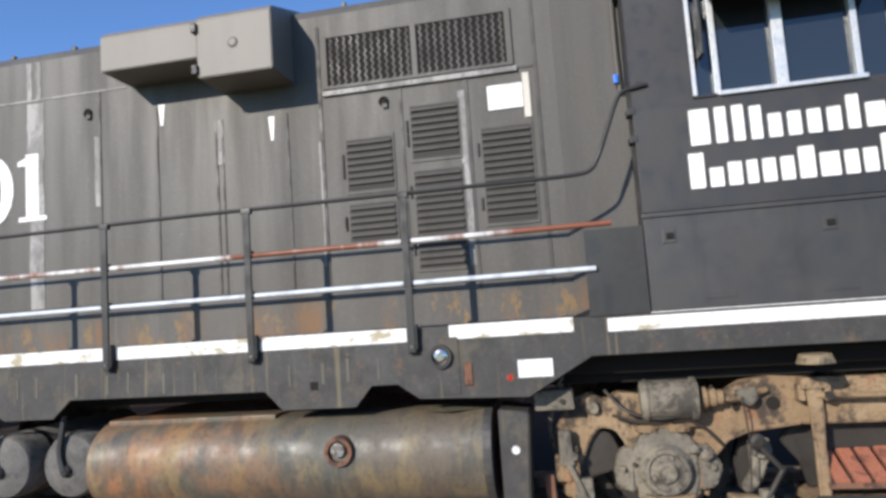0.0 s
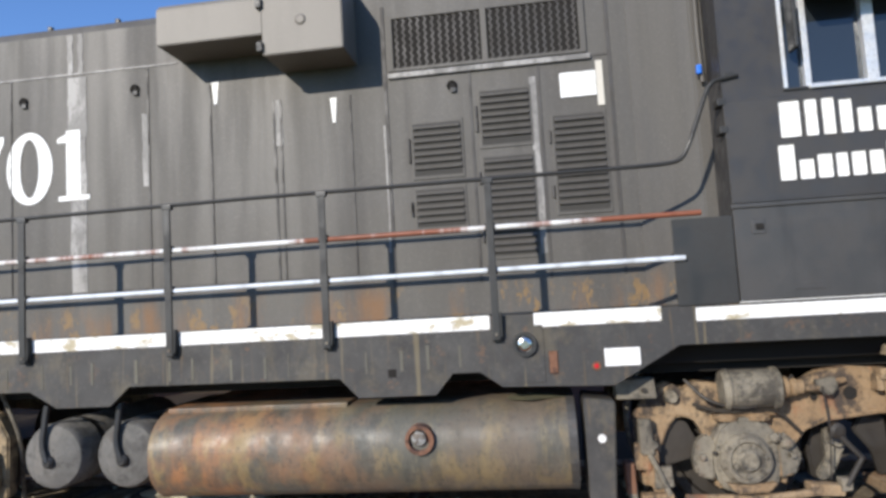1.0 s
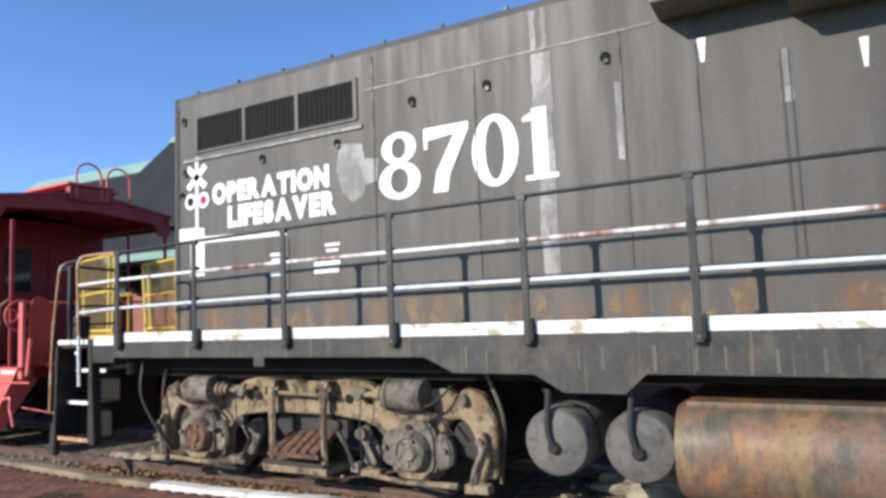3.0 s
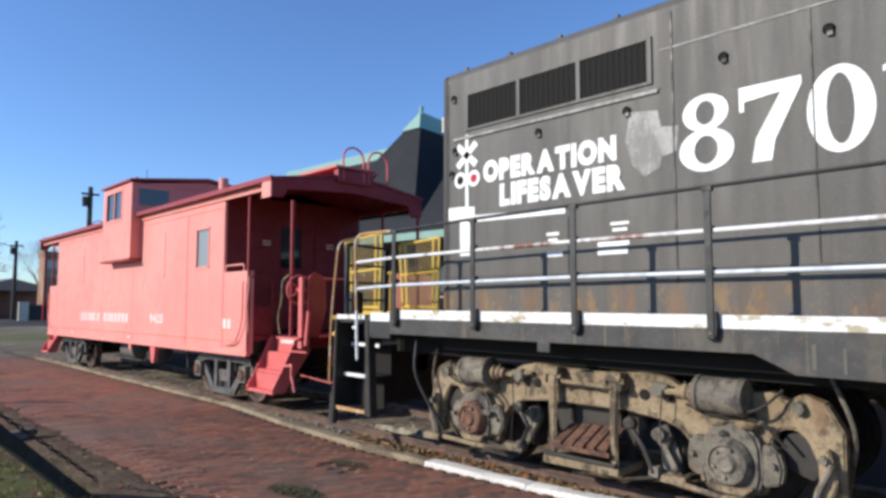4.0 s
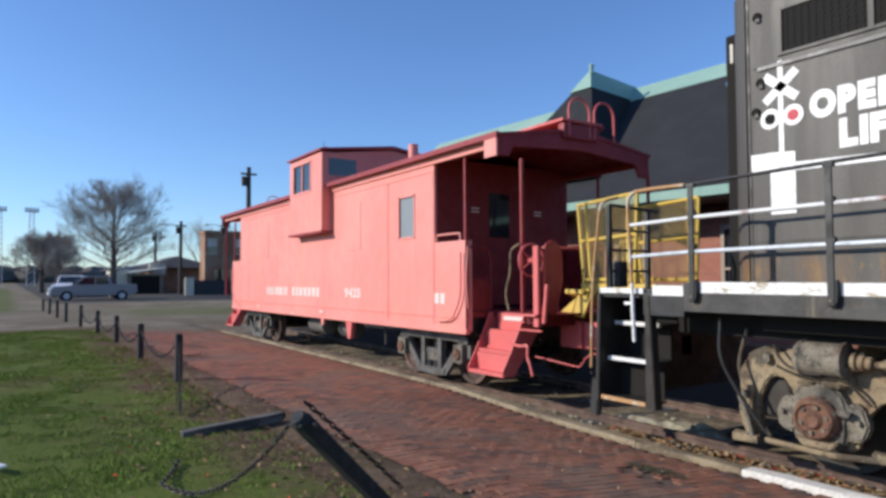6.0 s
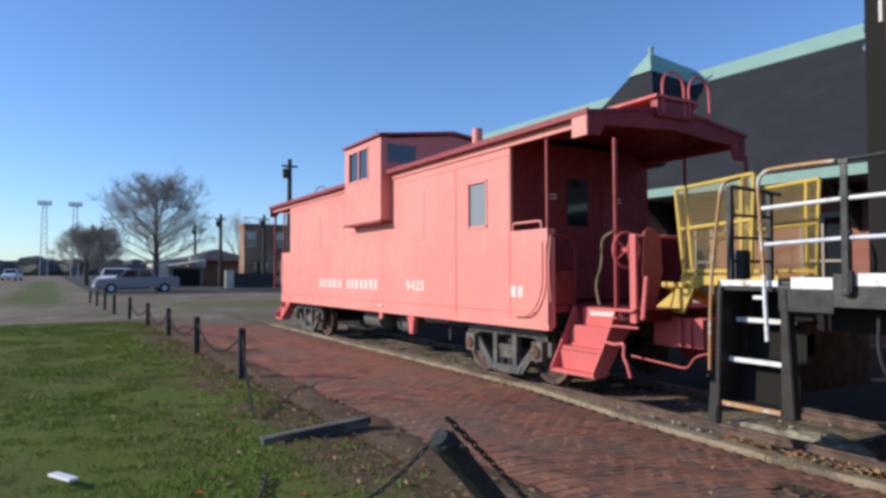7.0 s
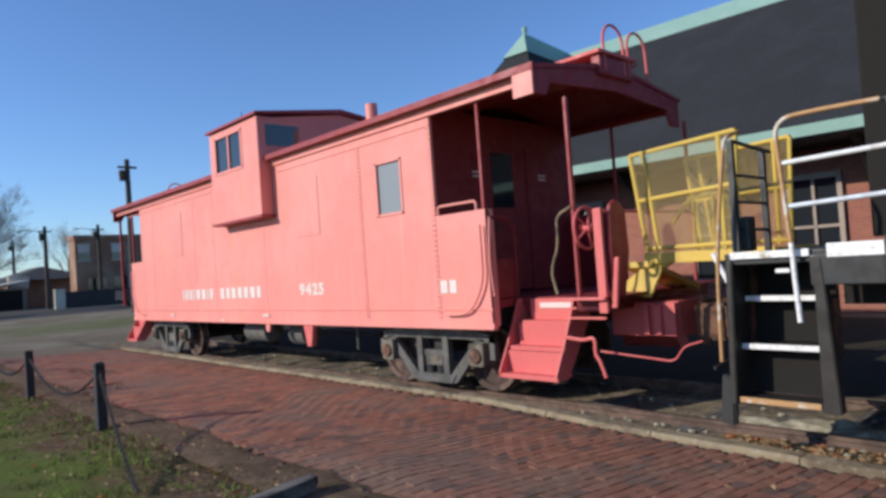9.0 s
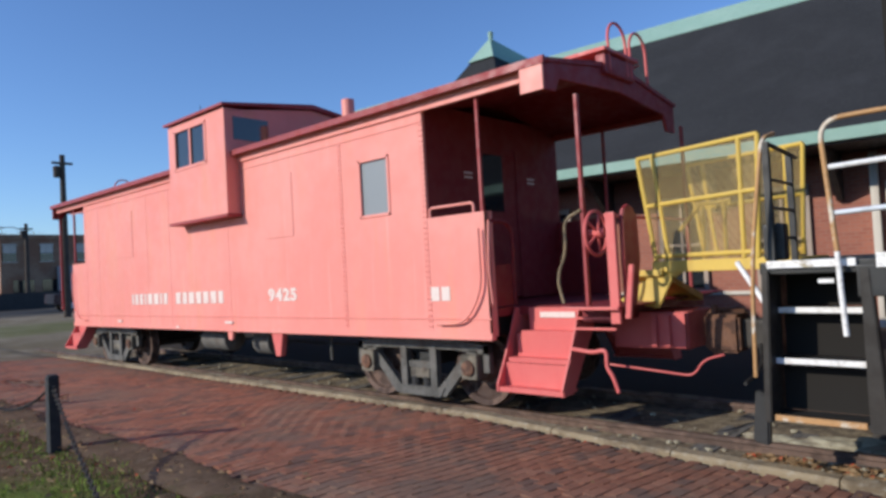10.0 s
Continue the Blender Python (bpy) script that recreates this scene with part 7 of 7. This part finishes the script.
    R = Matrix.Translation((-18, 13.2, 0)) @ Matrix.Rotation(radians(2.2), 4, 'Z')

    def dp(name, bm, mat, parent=None, label="", smooth=False):
        bm.transform(R)
        return part(name, bm, mat, parent or d, label, smooth)
    # local: x along the building, y back from the eave, z up
    x0, x1 = -16.0, 26.0
    dp("wall", box(x0 + 1, x1 - 1, 1.6, 9.4, 0, 3.75), M_DEPOT, None, "red brick wall")
    roof = dp("roof", prism([(0.0, 3.72), (5.2, 8.42), (5.6, 8.42), (10.8, 3.72), (10.8, 3.62), (0.0, 3.62)], 'x', x0, x1), M_SLATE, None, "steep dark slate roof")
    dp("ridge_cap", prism([(4.55, 7.86), (5.25, 8.50), (5.55, 8.50), (6.25, 7.86), (6.2, 7.78), (5.5, 8.40), (5.3, 8.40), (4.6, 7.78)], 'x', x0 - 0.1, x1 + 0.1), M_COPPER, roof, "pale green copper ridge")
    dp("eave_gutter", prism([(-0.14, 3.60), (-0.16, 3.82), (0.02, 3.84), (0.12, 3.86), (0.05, 3.70), (0.0, 3.60)], 'x', x0, x1), M_COPPER, roof, "green copper gutter")
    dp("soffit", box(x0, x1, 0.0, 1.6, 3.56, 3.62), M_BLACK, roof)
    for i in range(16):
        x = x0 + 1.5 + i * 2.5
        dp("eave_bracket", prism([(0.2, 3.55), (1.6, 3.55), (1.6, 2.6), (1.45, 2.6)], 'x', x, x + 0.12), M_BLACK, d)
    # turret dormer
    cx = -3.85

    def hip(lo, name, mat, grow, parent, label=""):
        """The turret's hipped roof, from the height lo (0 at its foot, 1 at its top) upwards."""
        own = bmesh.new()
        top = [Vector((cx, 3.0 - grow, 8.72 + grow)), Vector((cx, 5.6, 8.50 + grow))]
        foot = [Vector((cx - 3.3 - grow, 0.75 - grow, 4.7)), Vector((cx + 2.0 + grow, 0.75 - grow, 4.7)), Vector((cx + 2.0 + grow, 5.6, 4.7)), Vector((cx - 3.3 - grow, 5.6, 4.7))]
        a = [own.verts.new(f.lerp(t, lo)) for f, t in zip(foot, (top[0], top[0], top[1], top[1]))]
        p, q = own.verts.new(top[0]), own.verts.new(top[1])
        for f in ((a[0], a[1], p), (a[1], a[2], q, p), (a[3], a[0], p, q), (a[3], a[2], a[1], a[0]), (a[2], a[3], q)):
            own.faces.new(f)
        bmesh.ops.recalc_face_normals(own, faces=own.faces)
        return dp(name, own, mat, parent, label)
    t = hip(0.0, "turret", M_SLATE, 0.0, None, "hipped slate turret over the eave")
    hip(0.82, "turret_cap", M_COPPER, 0.05, t, "green copper turret cap")
    dp("finial", lathe([(8.65, 0.10), (8.75, 0.07), (8.95, 0.09), (9.0, 0.02)], (cx, 3.0, 0), 'z', 10), M_COPPER, t)
    # openings in the near wall
    for i, x in enumerate((-9.5, -6.2, -1.6, 1.85, 4.0, 8.6, 12.0)):
        w = dp("window", box(x, x + 0.9, 1.56, 1.60, 0.9, 2.9), M_GLASS, None, "tall depot window with pale frame")
        for a0, a1, b0, b1 in ((x - 0.1, x, 0.8, 3.0), (x + 0.9, x + 1.0, 0.8, 3.0), (x - 0.1, x + 1.0, 2.9, 3.02), (x - 0.15, x + 1.05, 0.76, 0.86), (x, x + 0.9, 1.86, 1.92), (x + 0.42, x + 0.48, 0.9, 2.9)):
            dp("frame", box(a0, a1, 1.50, 1.56, b0, b1, 0.005), M_DIMTRIM, w)
    dp("door", box(6.34, 7.3, 1.55, 1.60, 0.05, 2.9), M_TRIM, None, "pale panelled door")
    for x in (6.1, -4.2):
        dp("door_post", box(x, x + 0.14, 1.40, 1.56, 0.0, 3.5, 0.01), M_TRIM)
    dp("belt_course", box(x0 + 1, x1 - 1, 1.54, 1.60, 0.72, 0.80), M_TRIM)


depot()


# ---- the distance: street, vehicles, buildings, trees ----
def pickup(x, y, z, paint, name, label, turn=0.0):
    """Built nose to -y, resting on z."""
    v = thing(name, label, "vehicle", at=(x, y, z))
    prof = [(-2.75, 0.45), (-2.72, 0.85), (-2.5, 1.02), (-1.35, 1.12), (-0.75, 1.70), (-0.5, 1.78), (0.75, 1.78), (1.0, 1.70), (1.1, 1.20), (2.75, 1.17), (2.8, 0.55), (2.3, 0.42), (-2.4, 0.38)]
    body = part("body", prism(prof, 'x', -0.95, 0.95, 0.05), paint, v, "", True)
    for sx in (-0.957, 0.957):
        part("side_glass", prism([(-1.15, 1.18), (-0.68, 1.66), (-0.02, 1.70), (-0.02, 1.18)], 'x', sx - 0.004, sx + 0.004), M_GLASS, body)
        part("side_glass", prism([(0.06, 1.18), (0.06, 1.70), (0.72, 1.70), (0.92, 1.20)], 'x', sx - 0.004, sx + 0.004), M_GLASS, body)
    part("windscreen", prism([(-1.36, 1.16), (-0.76, 1.715), (-0.73, 1.70), (-1.30, 1.14)], 'x', -0.8, 0.8), M_GLASS, body)
    for sx in (-0.96, 0.96):
        for yy in (-1.75, 1.75):
            w = part("wheel", lathe([(-0.12, 0.37), (0.12, 0.37)], (sx * 0.93, yy, 0.37), 'x', 20), M_TYRE, v)
            part("rim", lathe([(-0.13, 0.2), (0.13, 0.2)], (sx * 0.93, yy, 0.37), 'x', 16), M_ALU, w)
    for sx in (-0.65, 0.65):
        part("headlight", box(sx - 0.2, sx + 0.2, -2.80, -2.70, 0.75, 0.95, 0.02), M_LAMP, v)
    part("bumper", box(-0.95, 0.95, -2.86, -2.70, 0.45, 0.66, 0.04), M_ALU, v)
    v.rotation_euler = (0, 0, radians(turn))
    return v


pickup(-60.0, 4.75, 0.05, M_CAR, "pickup_truck", "silver pickup truck parked on the street")
pickup(-71.0, 4.3, 0.12, M_CARW, "parked_car", "white car parked beyond the pickup", 70)
pickup(-58.0, 17.3, 0.12, M_CARR, "parked_car", "dark maroon pickup parked by a fence", 180)
pickup(-135.0, -6.0, 0.12, M_CARW, "parked_car", "white car far down the lot", 80)
pickup(-141.0, -11.0, 0.12, M_CAR, "parked_car", "grey car far down the lot", 80)


def far_buildings():
    # two-storey brick block
    b = thing("brick_block", "two-storey brown brick commercial block", "building")
    part("wall", box(-76, -74, 15.9, 34, 0, 6.1), M_TOWN, b)
    part("parapet", box(-76.1, -73.9, 15.8, 34.1, 6.0, 6.4, 0.03), M_TOWN, b)
    for i in range(5):
        y = 16.1 + i * 2.8
        w = part("window", box(-73.99, -73.95, y, y + 1.0, 4.1, 5.5), M_GLASS, b)
        part("frame", box(-73.97, -73.92, y - 0.06, y + 1.06, 5.48, 5.60), M_TRIM, w)
        part("sash", box(-73.97, -73.93, y + 0.02, y + 0.98, 4.80, 5.46), M_TRIM, w)
        part("sill", box(-73.97, -73.9, y - 0.06, y + 1.06, 4.02, 4.10), M_TRIM, w)
    for i in range(4):
        y = 16.8 + i * 2.2
        part("shop_window", box(-73.99, -73.95, y, y + 1.6, 1.2, 2.5), M_GLASS, b)
    part("tin_wall", box(-73.4, -73.2, 20, 34, 0, 3.6), M_TIN, b)
    solo("board_fence", box(-69.2, -69.0, 13.75, 40, 0, 1.45), M_ROOFD, "dark board fence along the street", "fence")
    solo("white_post", box(-69.0, -68.7, 12.95, 13.7, 0, 1.7, 0.03), M_CREAM, "cream painted gate pier", "pier")
    # low houses
    h = thing("low_shed", "low cream and grey shed with a sloping roof", "shed")
    part("wall", box(-85, -77, 8.3, 12.6, 0, 2.1), M_OLDTIN, h)
    part("roof", prism([(8.9, 2.15), (12.8, 2.75), (12.8, 2.62), (8.9, 2.02)], 'x', -85.5, -76.3), M_CREAM, h)
    part("end_panel", box(-76.99, -76.90, 8.3, 9.3, 0, 2.5), M_CREAM, h)
    # near-black sheet that paints the shaded inside of the shed
    part("door", box(-76.99, -76.95, 9.7, 12.3, 0, 1.9), M_DARK, h)
    g = thing("hipped_house", "small house with a dark hipped roof", "house")
    part("wall", box(-96, -84, 13.2, 19.2, 0, 2.85), M_TOWN, g)
    own = bmesh.new()
    a = [own.verts.new(c) for c in ((-97, 12.2, 2.8), (-83, 12.2, 2.8), (-83, 20, 2.8), (-97, 20, 2.8))]
    t = [own.verts.new(c) for c in ((-92, 16.0, 4.2), (-87, 16.0, 4.2))]
    for f in ((a[0], a[1], t[1], t[0]), (a[1], a[2], t[1]), (a[2], a[3], t[0], t[1]), (a[3], a[0], t[0]), (a[3], a[2], a[1], a[0])):
        own.faces.new(f)
    bmesh.ops.recalc_face_normals(own, faces=own.faces)
    part("roof", own, M_ROOFD, g)
    part("cream_gable", box(-83.4, -82.9, 12.3, 14.0, 2.0, 3.2), M_CREAM, g)
    for x, y, w, l, hh in ((-130, 20, 9, 12, 3.0),):
        n = thing("far_house", "low building far down the street", "house")
        part("wall", box(x - w / 2, x + w / 2, y - l / 2, y + l / 2, 0, hh), M_CREAM, n)
        part("roof", prism([(y - l / 2 - 0.4, hh), (y, hh + 1.2), (y + l / 2 + 0.4, hh)], 'x', x - w / 2 - 0.3, x + w / 2 + 0.3), M_TIN, n)


far_buildings()


def bare_tree(x, y, height, spread, seed, fork=0.28, trunk_r=0.22, levels=6):
    rng = random.Random(seed)
    t = thing("tree", "bare winter tree with a dense crown of twigs", "tree", at=(x, y, 0.1))
    limbs, twigs = bmesh.new(), []

    def grow(p, d, ln, r, lv):
        pts, rad = [p], [r]
        for i in range(3):
            d = (d + Vector((rng.gauss(0, 0.13), rng.gauss(0, 0.13), rng.gauss(0.05, 0.08)))).normalized()
            p = p + d * (ln / 3)
            pts.append(p)
            rad.append(r * (1 - 0.14 * (i + 1)))
        if lv <= 3:
            tube(pts, r, 7 if lv < 2 else 4, limbs, rad, caps=False)
        else:
            for a, b in zip(pts, pts[1:]):
                twigs.append((a, b, r))
        if lv < levels:
            for i in range(3 if lv < levels - 1 else 4):
                ax = d.orthogonal().normalized()
                ax.rotate(Matrix.Rotation(rng.uniform(0, 6.28), 3, d))
                nd = (d + ax * rng.uniform(0.35, 0.85)).normalized()
                nd = Vector((nd.x * spread, nd.y * spread, nd.z)).normalized()
                grow(pts[rng.choice((-1, -1, -2))], nd, ln * rng.uniform(0.62, 0.82), rad[-1] * 0.66, lv + 1)
    tr = tube([(0, 0, -0.2), (0.02, 0, height * 0.1), (0, 0.03, height * fork)], trunk_r, 12, None, [trunk_r * 1.35, trunk_r, trunk_r * 0.85])
    part("trunk", tr, M_BARK, t, "", True)
    for i in range(7):
        a = i * 2.4 + rng.uniform(-0.3, 0.3)
        lean = 0.12 + 0.12 * i + rng.uniform(-0.05, 0.05)
        grow(Vector((0, 0, height * fork * rng.uniform(0.85, 1.0))), Vector((math.cos(a) * lean * spread, math.sin(a) * lean * spread, 1)).normalized(), height * 0.26, trunk_r * 0.5, 1)
    tagged(part("branching", limbs, M_BARK, t), kind="stuff")
    verts, faces = [], []
    for a, b, r in twigs:
        w = max(r, 0.013)
        s = (b - a).cross(Vector((1, 0.2, 0.1))).normalized() * w
        q = (b - a).cross(s).normalized() * w
        k = len(verts)
        verts.extend([a + s, a - s * 0.5 + q, a - s * 0.5 - q, b])
        faces.extend([(k, k + 1, k + 3), (k + 1, k + 2, k + 3), (k + 2, k, k + 3)])
    me = bpy.data.meshes.new("crown")
    me.from_pydata([tuple(v) for v in verts], [], faces)
    me.materials.append(M_TWIG)
    ob = tagged(new("crown", me), kind="stuff")
    ob.parent = t




def round_tree(x, y, height, seed):
    """A lone tree with one leader and ascending limbs in a round crown."""
    rng = random.Random(seed)
    t = thing("tree", "bare winter tree with a dense round crown of twigs", "tree", at=(x, y, 0.1))
    lead = [Vector((0.05 * height * 0.3 * math.sin(i * 0.9), 0.03 * math.cos(i * 1.3), height * 0.94 * i / 10)) for i in range(11)]
    part("trunk", tube(lead, 0.2, 10, None, [0.30 * (1 - i / 10.6) ** 0.9 for i in range(11)]), M_BARK, t, "", True)
    limbs, verts, faces = bmesh.new(), [], []

    def twig(a, b, r):
        s = (b - a).cross(Vector((1, 0.2, 0.1))).normalized() * r
        q = (b - a).cross(s).normalized() * r
        n = len(verts)
        verts.extend([a + s, a - s * 0.5 + q, a - s * 0.5 - q, b])
        faces.extend([(n, n + 1, n + 3), (n + 1, n + 2, n + 3), (n + 2, n, n + 3)])

    def branch(p, d, ln, r, lv):
        pts = [p]
        for i in range(5):
            d = (d + Vector((rng.gauss(0, 0.10), rng.gauss(0, 0.10), 0.045 + rng.gauss(0, 0.05)))).normalized()
            pts.append(pts[-1] + d * (ln / 5))
        if lv == 1:
            tube(pts, r, 5, limbs, [r * (1 - 0.17 * i) for i in range(6)], caps=False)
        else:
            for i, (a, b) in enumerate(zip(pts, pts[1:])):
                twig(a, b + (b - a) * 0.3, max(r * (1 - 0.15 * i), 0.0075))
        if lv < 4:
            for i in range((9, 8, 4)[lv - 1]):
                f = rng.uniform(0.25, 1.0)
                q = pts[0].lerp(pts[-1], f) if lv > 2 else pts[min(5, int(f * 5) + 1)]
                ax = d.orthogonal().normalized()
                ax.rotate(Matrix.Rotation(rng.uniform(0, 6.28), 3, d))
                branch(q, (d + ax * rng.uniform(0.5, 0.95) + Vector((0, 0, 0.12))).normalized(), ln * rng.uniform(0.42, 0.6) * (1.15 - 0.35 * f), r * 0.42, lv + 1)
    n = 46
    for i in range(n):
        h = 0.24 + 0.66 * (i / n) ** 0.9
        reach = height * 0.60 * math.sqrt(max(0.04, 1 - ((h - 0.36) / 0.57) ** 2)) * rng.uniform(0.8, 1.05)
        a = i * 2.39996 + rng.uniform(-0.3, 0.3)
        rise = 0.30 + 1.0 * (h - 0.24) + rng.uniform(-0.1, 0.15)
        j = h / 0.94 * 10
        p = lead[int(j)].lerp(lead[min(10, int(j) + 1)], j - int(j))
        branch(p, Vector((math.cos(a), math.sin(a), rise)).normalized(), reach * 0.80, 0.075 * (1.15 - h), 1)
    tagged(part("branching", limbs, M_BARK, t), kind="stuff")
    me = bpy.data.meshes.new("crown")
    me.from_pydata([tuple(v) for v in verts], [], faces)
    me.materials.append(M_TWIG)
    ob = tagged(new("crown", me), kind="stuff")
    ob.parent = t


round_tree(-64, 6.5, 7.9, 21)
round_tree(-88, 2.6, 5.6, 8)
round_tree(-97, 4.6, 5.8, 9)
bare_tree(-110, 24, 11, 0.8, 12, 0.25, 0.2, 5)
bare_tree(-112, 29, 10, 0.8, 13, 0.25, 0.2, 5)


def far_woods():
    rng = random.Random(9)
    bm = bmesh.new()
    for i in range(260):
        a = rng.uniform(0, 1)
        x, y = -260 - rng.uniform(0, 60), -140 + 300 * a
        h = rng.uniform(3.5, 6)
        rock((x, y, h * 0.3), (rng.uniform(4, 8), rng.uniform(4, 8), h * 0.7), rng.uniform(0, 99), bm, 2)
    solo("far_woods", bm, M_WOODS, "dark line of leafless woods", "woods", kind="stuff")


far_woods()


def poles():
    for x, y, h, arm in ((-47.5, 12.1, 8.6, False), (-72, 13.2, 7.0, True), (-73, 17.6, 7.2, True), (-95, 15, 7.5, False)):
        p = thing("utility_pole", "dark wooden utility pole with hardware", "utility pole", "poles along the street", at=(x, y, 0.05))
        part("pole", tube([(0, 0, 0), (0, 0, h)], 0.16, 12, None, [0.19, 0.13]), M_POLE, p)
        part("crossarm", box(-0.06, 0.06, -0.5, 0.5, h - 0.5, h - 0.38, 0.01), M_POLE, p)
        part("transformer", lathe([(0, 0.16), (0.55, 0.18), (0.6, 0.1)], (0.0, -0.28, h - 1.2), 'z', 14), M_POLE, p)
        if arm:
            part("lamp_arm", tube(bend([(0, 0, h - 0.7), (0, -0.9, h - 0.3), (0, -1.7, h - 0.35)]), 0.04, 6), M_TOWER, p)
            part("lamp_head", box(-0.1, 0.1, -2.0, -1.6, h - 0.42, h - 0.30, 0.03), M_TOWER, p)
    for x, y, h in ((-170, -1.9, 15.6), (-170, 3.8, 15.6)):
        p = thing("light_tower", "tall grey lattice floodlight tower", "light tower", "floodlight towers", at=(x, y, 0))
        for sx, sy in ((-0.75, -0.75), (0.75, -0.75), (0.75, 0.75), (-0.75, 0.75)):
            part("leg", tube([(sx, sy, 0), (sx * 0.5, sy * 0.5, h)], 0.07, 6), M_TOWER, p)
        lat = bmesh.new()
        for i in range(14):
            z0, z1 = h * i / 14, h * (i + 1) / 14
            f0, f1 = 0.75 * (1 - 0.5 * i / 14), 0.75 * (1 - 0.5 * (i + 1) / 14)
            for s in (-1, 1):
                tube([(s * f0, -f0, z0), (s * f1, f1, z1)], 0.05, 4, lat, caps=False)
                tube([(f0, s * f0, z0), (-f1, s * f1, z1)], 0.05, 4, lat, caps=False)
        part("lattice", lat, M_TOWER, p)
        part("platform", box(-0.9, 0.9, -1.3, 1.3, h, h + 0.15), M_TOWER, p)
        for i in range(6):
            part("floodlight", box(-0.2, 0.2, -1.3 + i * 0.45, -1.0 + i * 0.45, h + 0.2, h + 0.9, 0.05), M_TOWER, p)


poles()


# ---- brick paving, piece by piece ----
def paving():
    rng = random.Random(2)
    root = thing("brick_pavement", "uneven red and grey brick pavement", "pavement", kind="structure")
    bed, nx = bmesh.new(), 90
    rows = []
    for i in range(nx + 1):
        x = -26.4 + 32.4 * i / nx
        rows.append([bed.verts.new((x, y, gz(x, y) - 0.016)) for y in np.linspace(1.86, 4.90, 9)])
    for a, b in zip(rows, rows[1:]):
        for j in range(8):
            bed.faces.new((a[j], b[j], b[j + 1], a[j + 1]))
    part("joint_bed", bed, M_JOINT, root, "sandy dirt joints")
    L, W, H = 0.205, 0.098, 0.06
    shapes = []
    for k in range(3):
        own = box(-W / 2 + 0.004, W / 2 - 0.004, -L / 2 + 0.0015, L / 2 - 0.0015, -H, 0, 0.0)
        for v in own.verts:
            if v.co.z > -0.01:
                v.co += Vector((rng.uniform(-0.004, 0.004), rng.uniform(-0.004, 0.004), rng.uniform(-0.003, 0.003)))
        shapes.append(finish(own, "brick", M_PAVER))
    verts, faces, singles = [], [], 0
    for i in range(int(32.2 / W)):
        x = -26.3 + i * W
        for j in range(-1, 15):
            y = 1.98 + (j + (0.5 if i % 2 else 0)) * L + 0.01 * math.sin(x * 1.3)
            lo = 1.90 + 0.16 * noise.noise(Vector((x * 1.1, 0, 5)))
            if y - L / 2 < lo or y + L / 2 > 4.89:
                continue
            if noise.noise(Vector((x * 0.5, y * 0.9, 9))) > 0.52:
                continue
            xx = x + 0.05 * noise.noise(Vector((y * 0.9, x * 0.2, 1)))
            z = gz(x, y) + 0.010 * noise.noise(Vector((x * 0.8, y * 0.8, 0))) + rng.uniform(-0.0015, 0.0015)
            yaw = 0.05 * noise.noise(Vector((x * 0.6, y * 0.6, 4))) + rng.uniform(-0.02, 0.02)
            tx, ty = rng.uniform(-0.007, 0.007), rng.uniform(-0.004, 0.004) + (gz(x, y + 0.1) - gz(x, y - 0.1)) / 0.2
            if -12.6 < x < -10.4 and 2.9 < y < 4.9 and singles < 300:
                ob = new("brick", shapes[rng.randrange(3)])
                ob.parent = root
                ob.location, ob.rotation_euler = (xx, y, z), (ty, -tx, yaw)
                singles += 1
            else:
                c, s = math.cos(yaw), math.sin(yaw)
                k = len(verts)
                for zz in (-0.04, 0.0):
                    for a, b in ((-1, -1), (1, -1), (1, 1), (-1, 1)):
                        q = (1 if zz < 0 else 0.98)
                        dx, dy = a * (W / 2 - 0.004) * q, b * (L / 2 - 0.0015) * q
                        verts.append((xx + dx * c - dy * s, y + dx * s + dy * c, z + zz + dx * tx + dy * ty))
                for f in ((4, 5, 6, 7), (0, 1, 5, 4), (1, 2, 6, 5), (2, 3, 7, 6), (3, 0, 4, 7)):
                    faces.append(tuple(k + q for q in f))
    me = bpy.data.meshes.new("bricks")
    me.from_pydata(verts, [], faces)
    me.materials.append(M_PAVERS)
    ob = tagged(new("bricks", me), kind="stuff")
    ob.parent = root


paving()
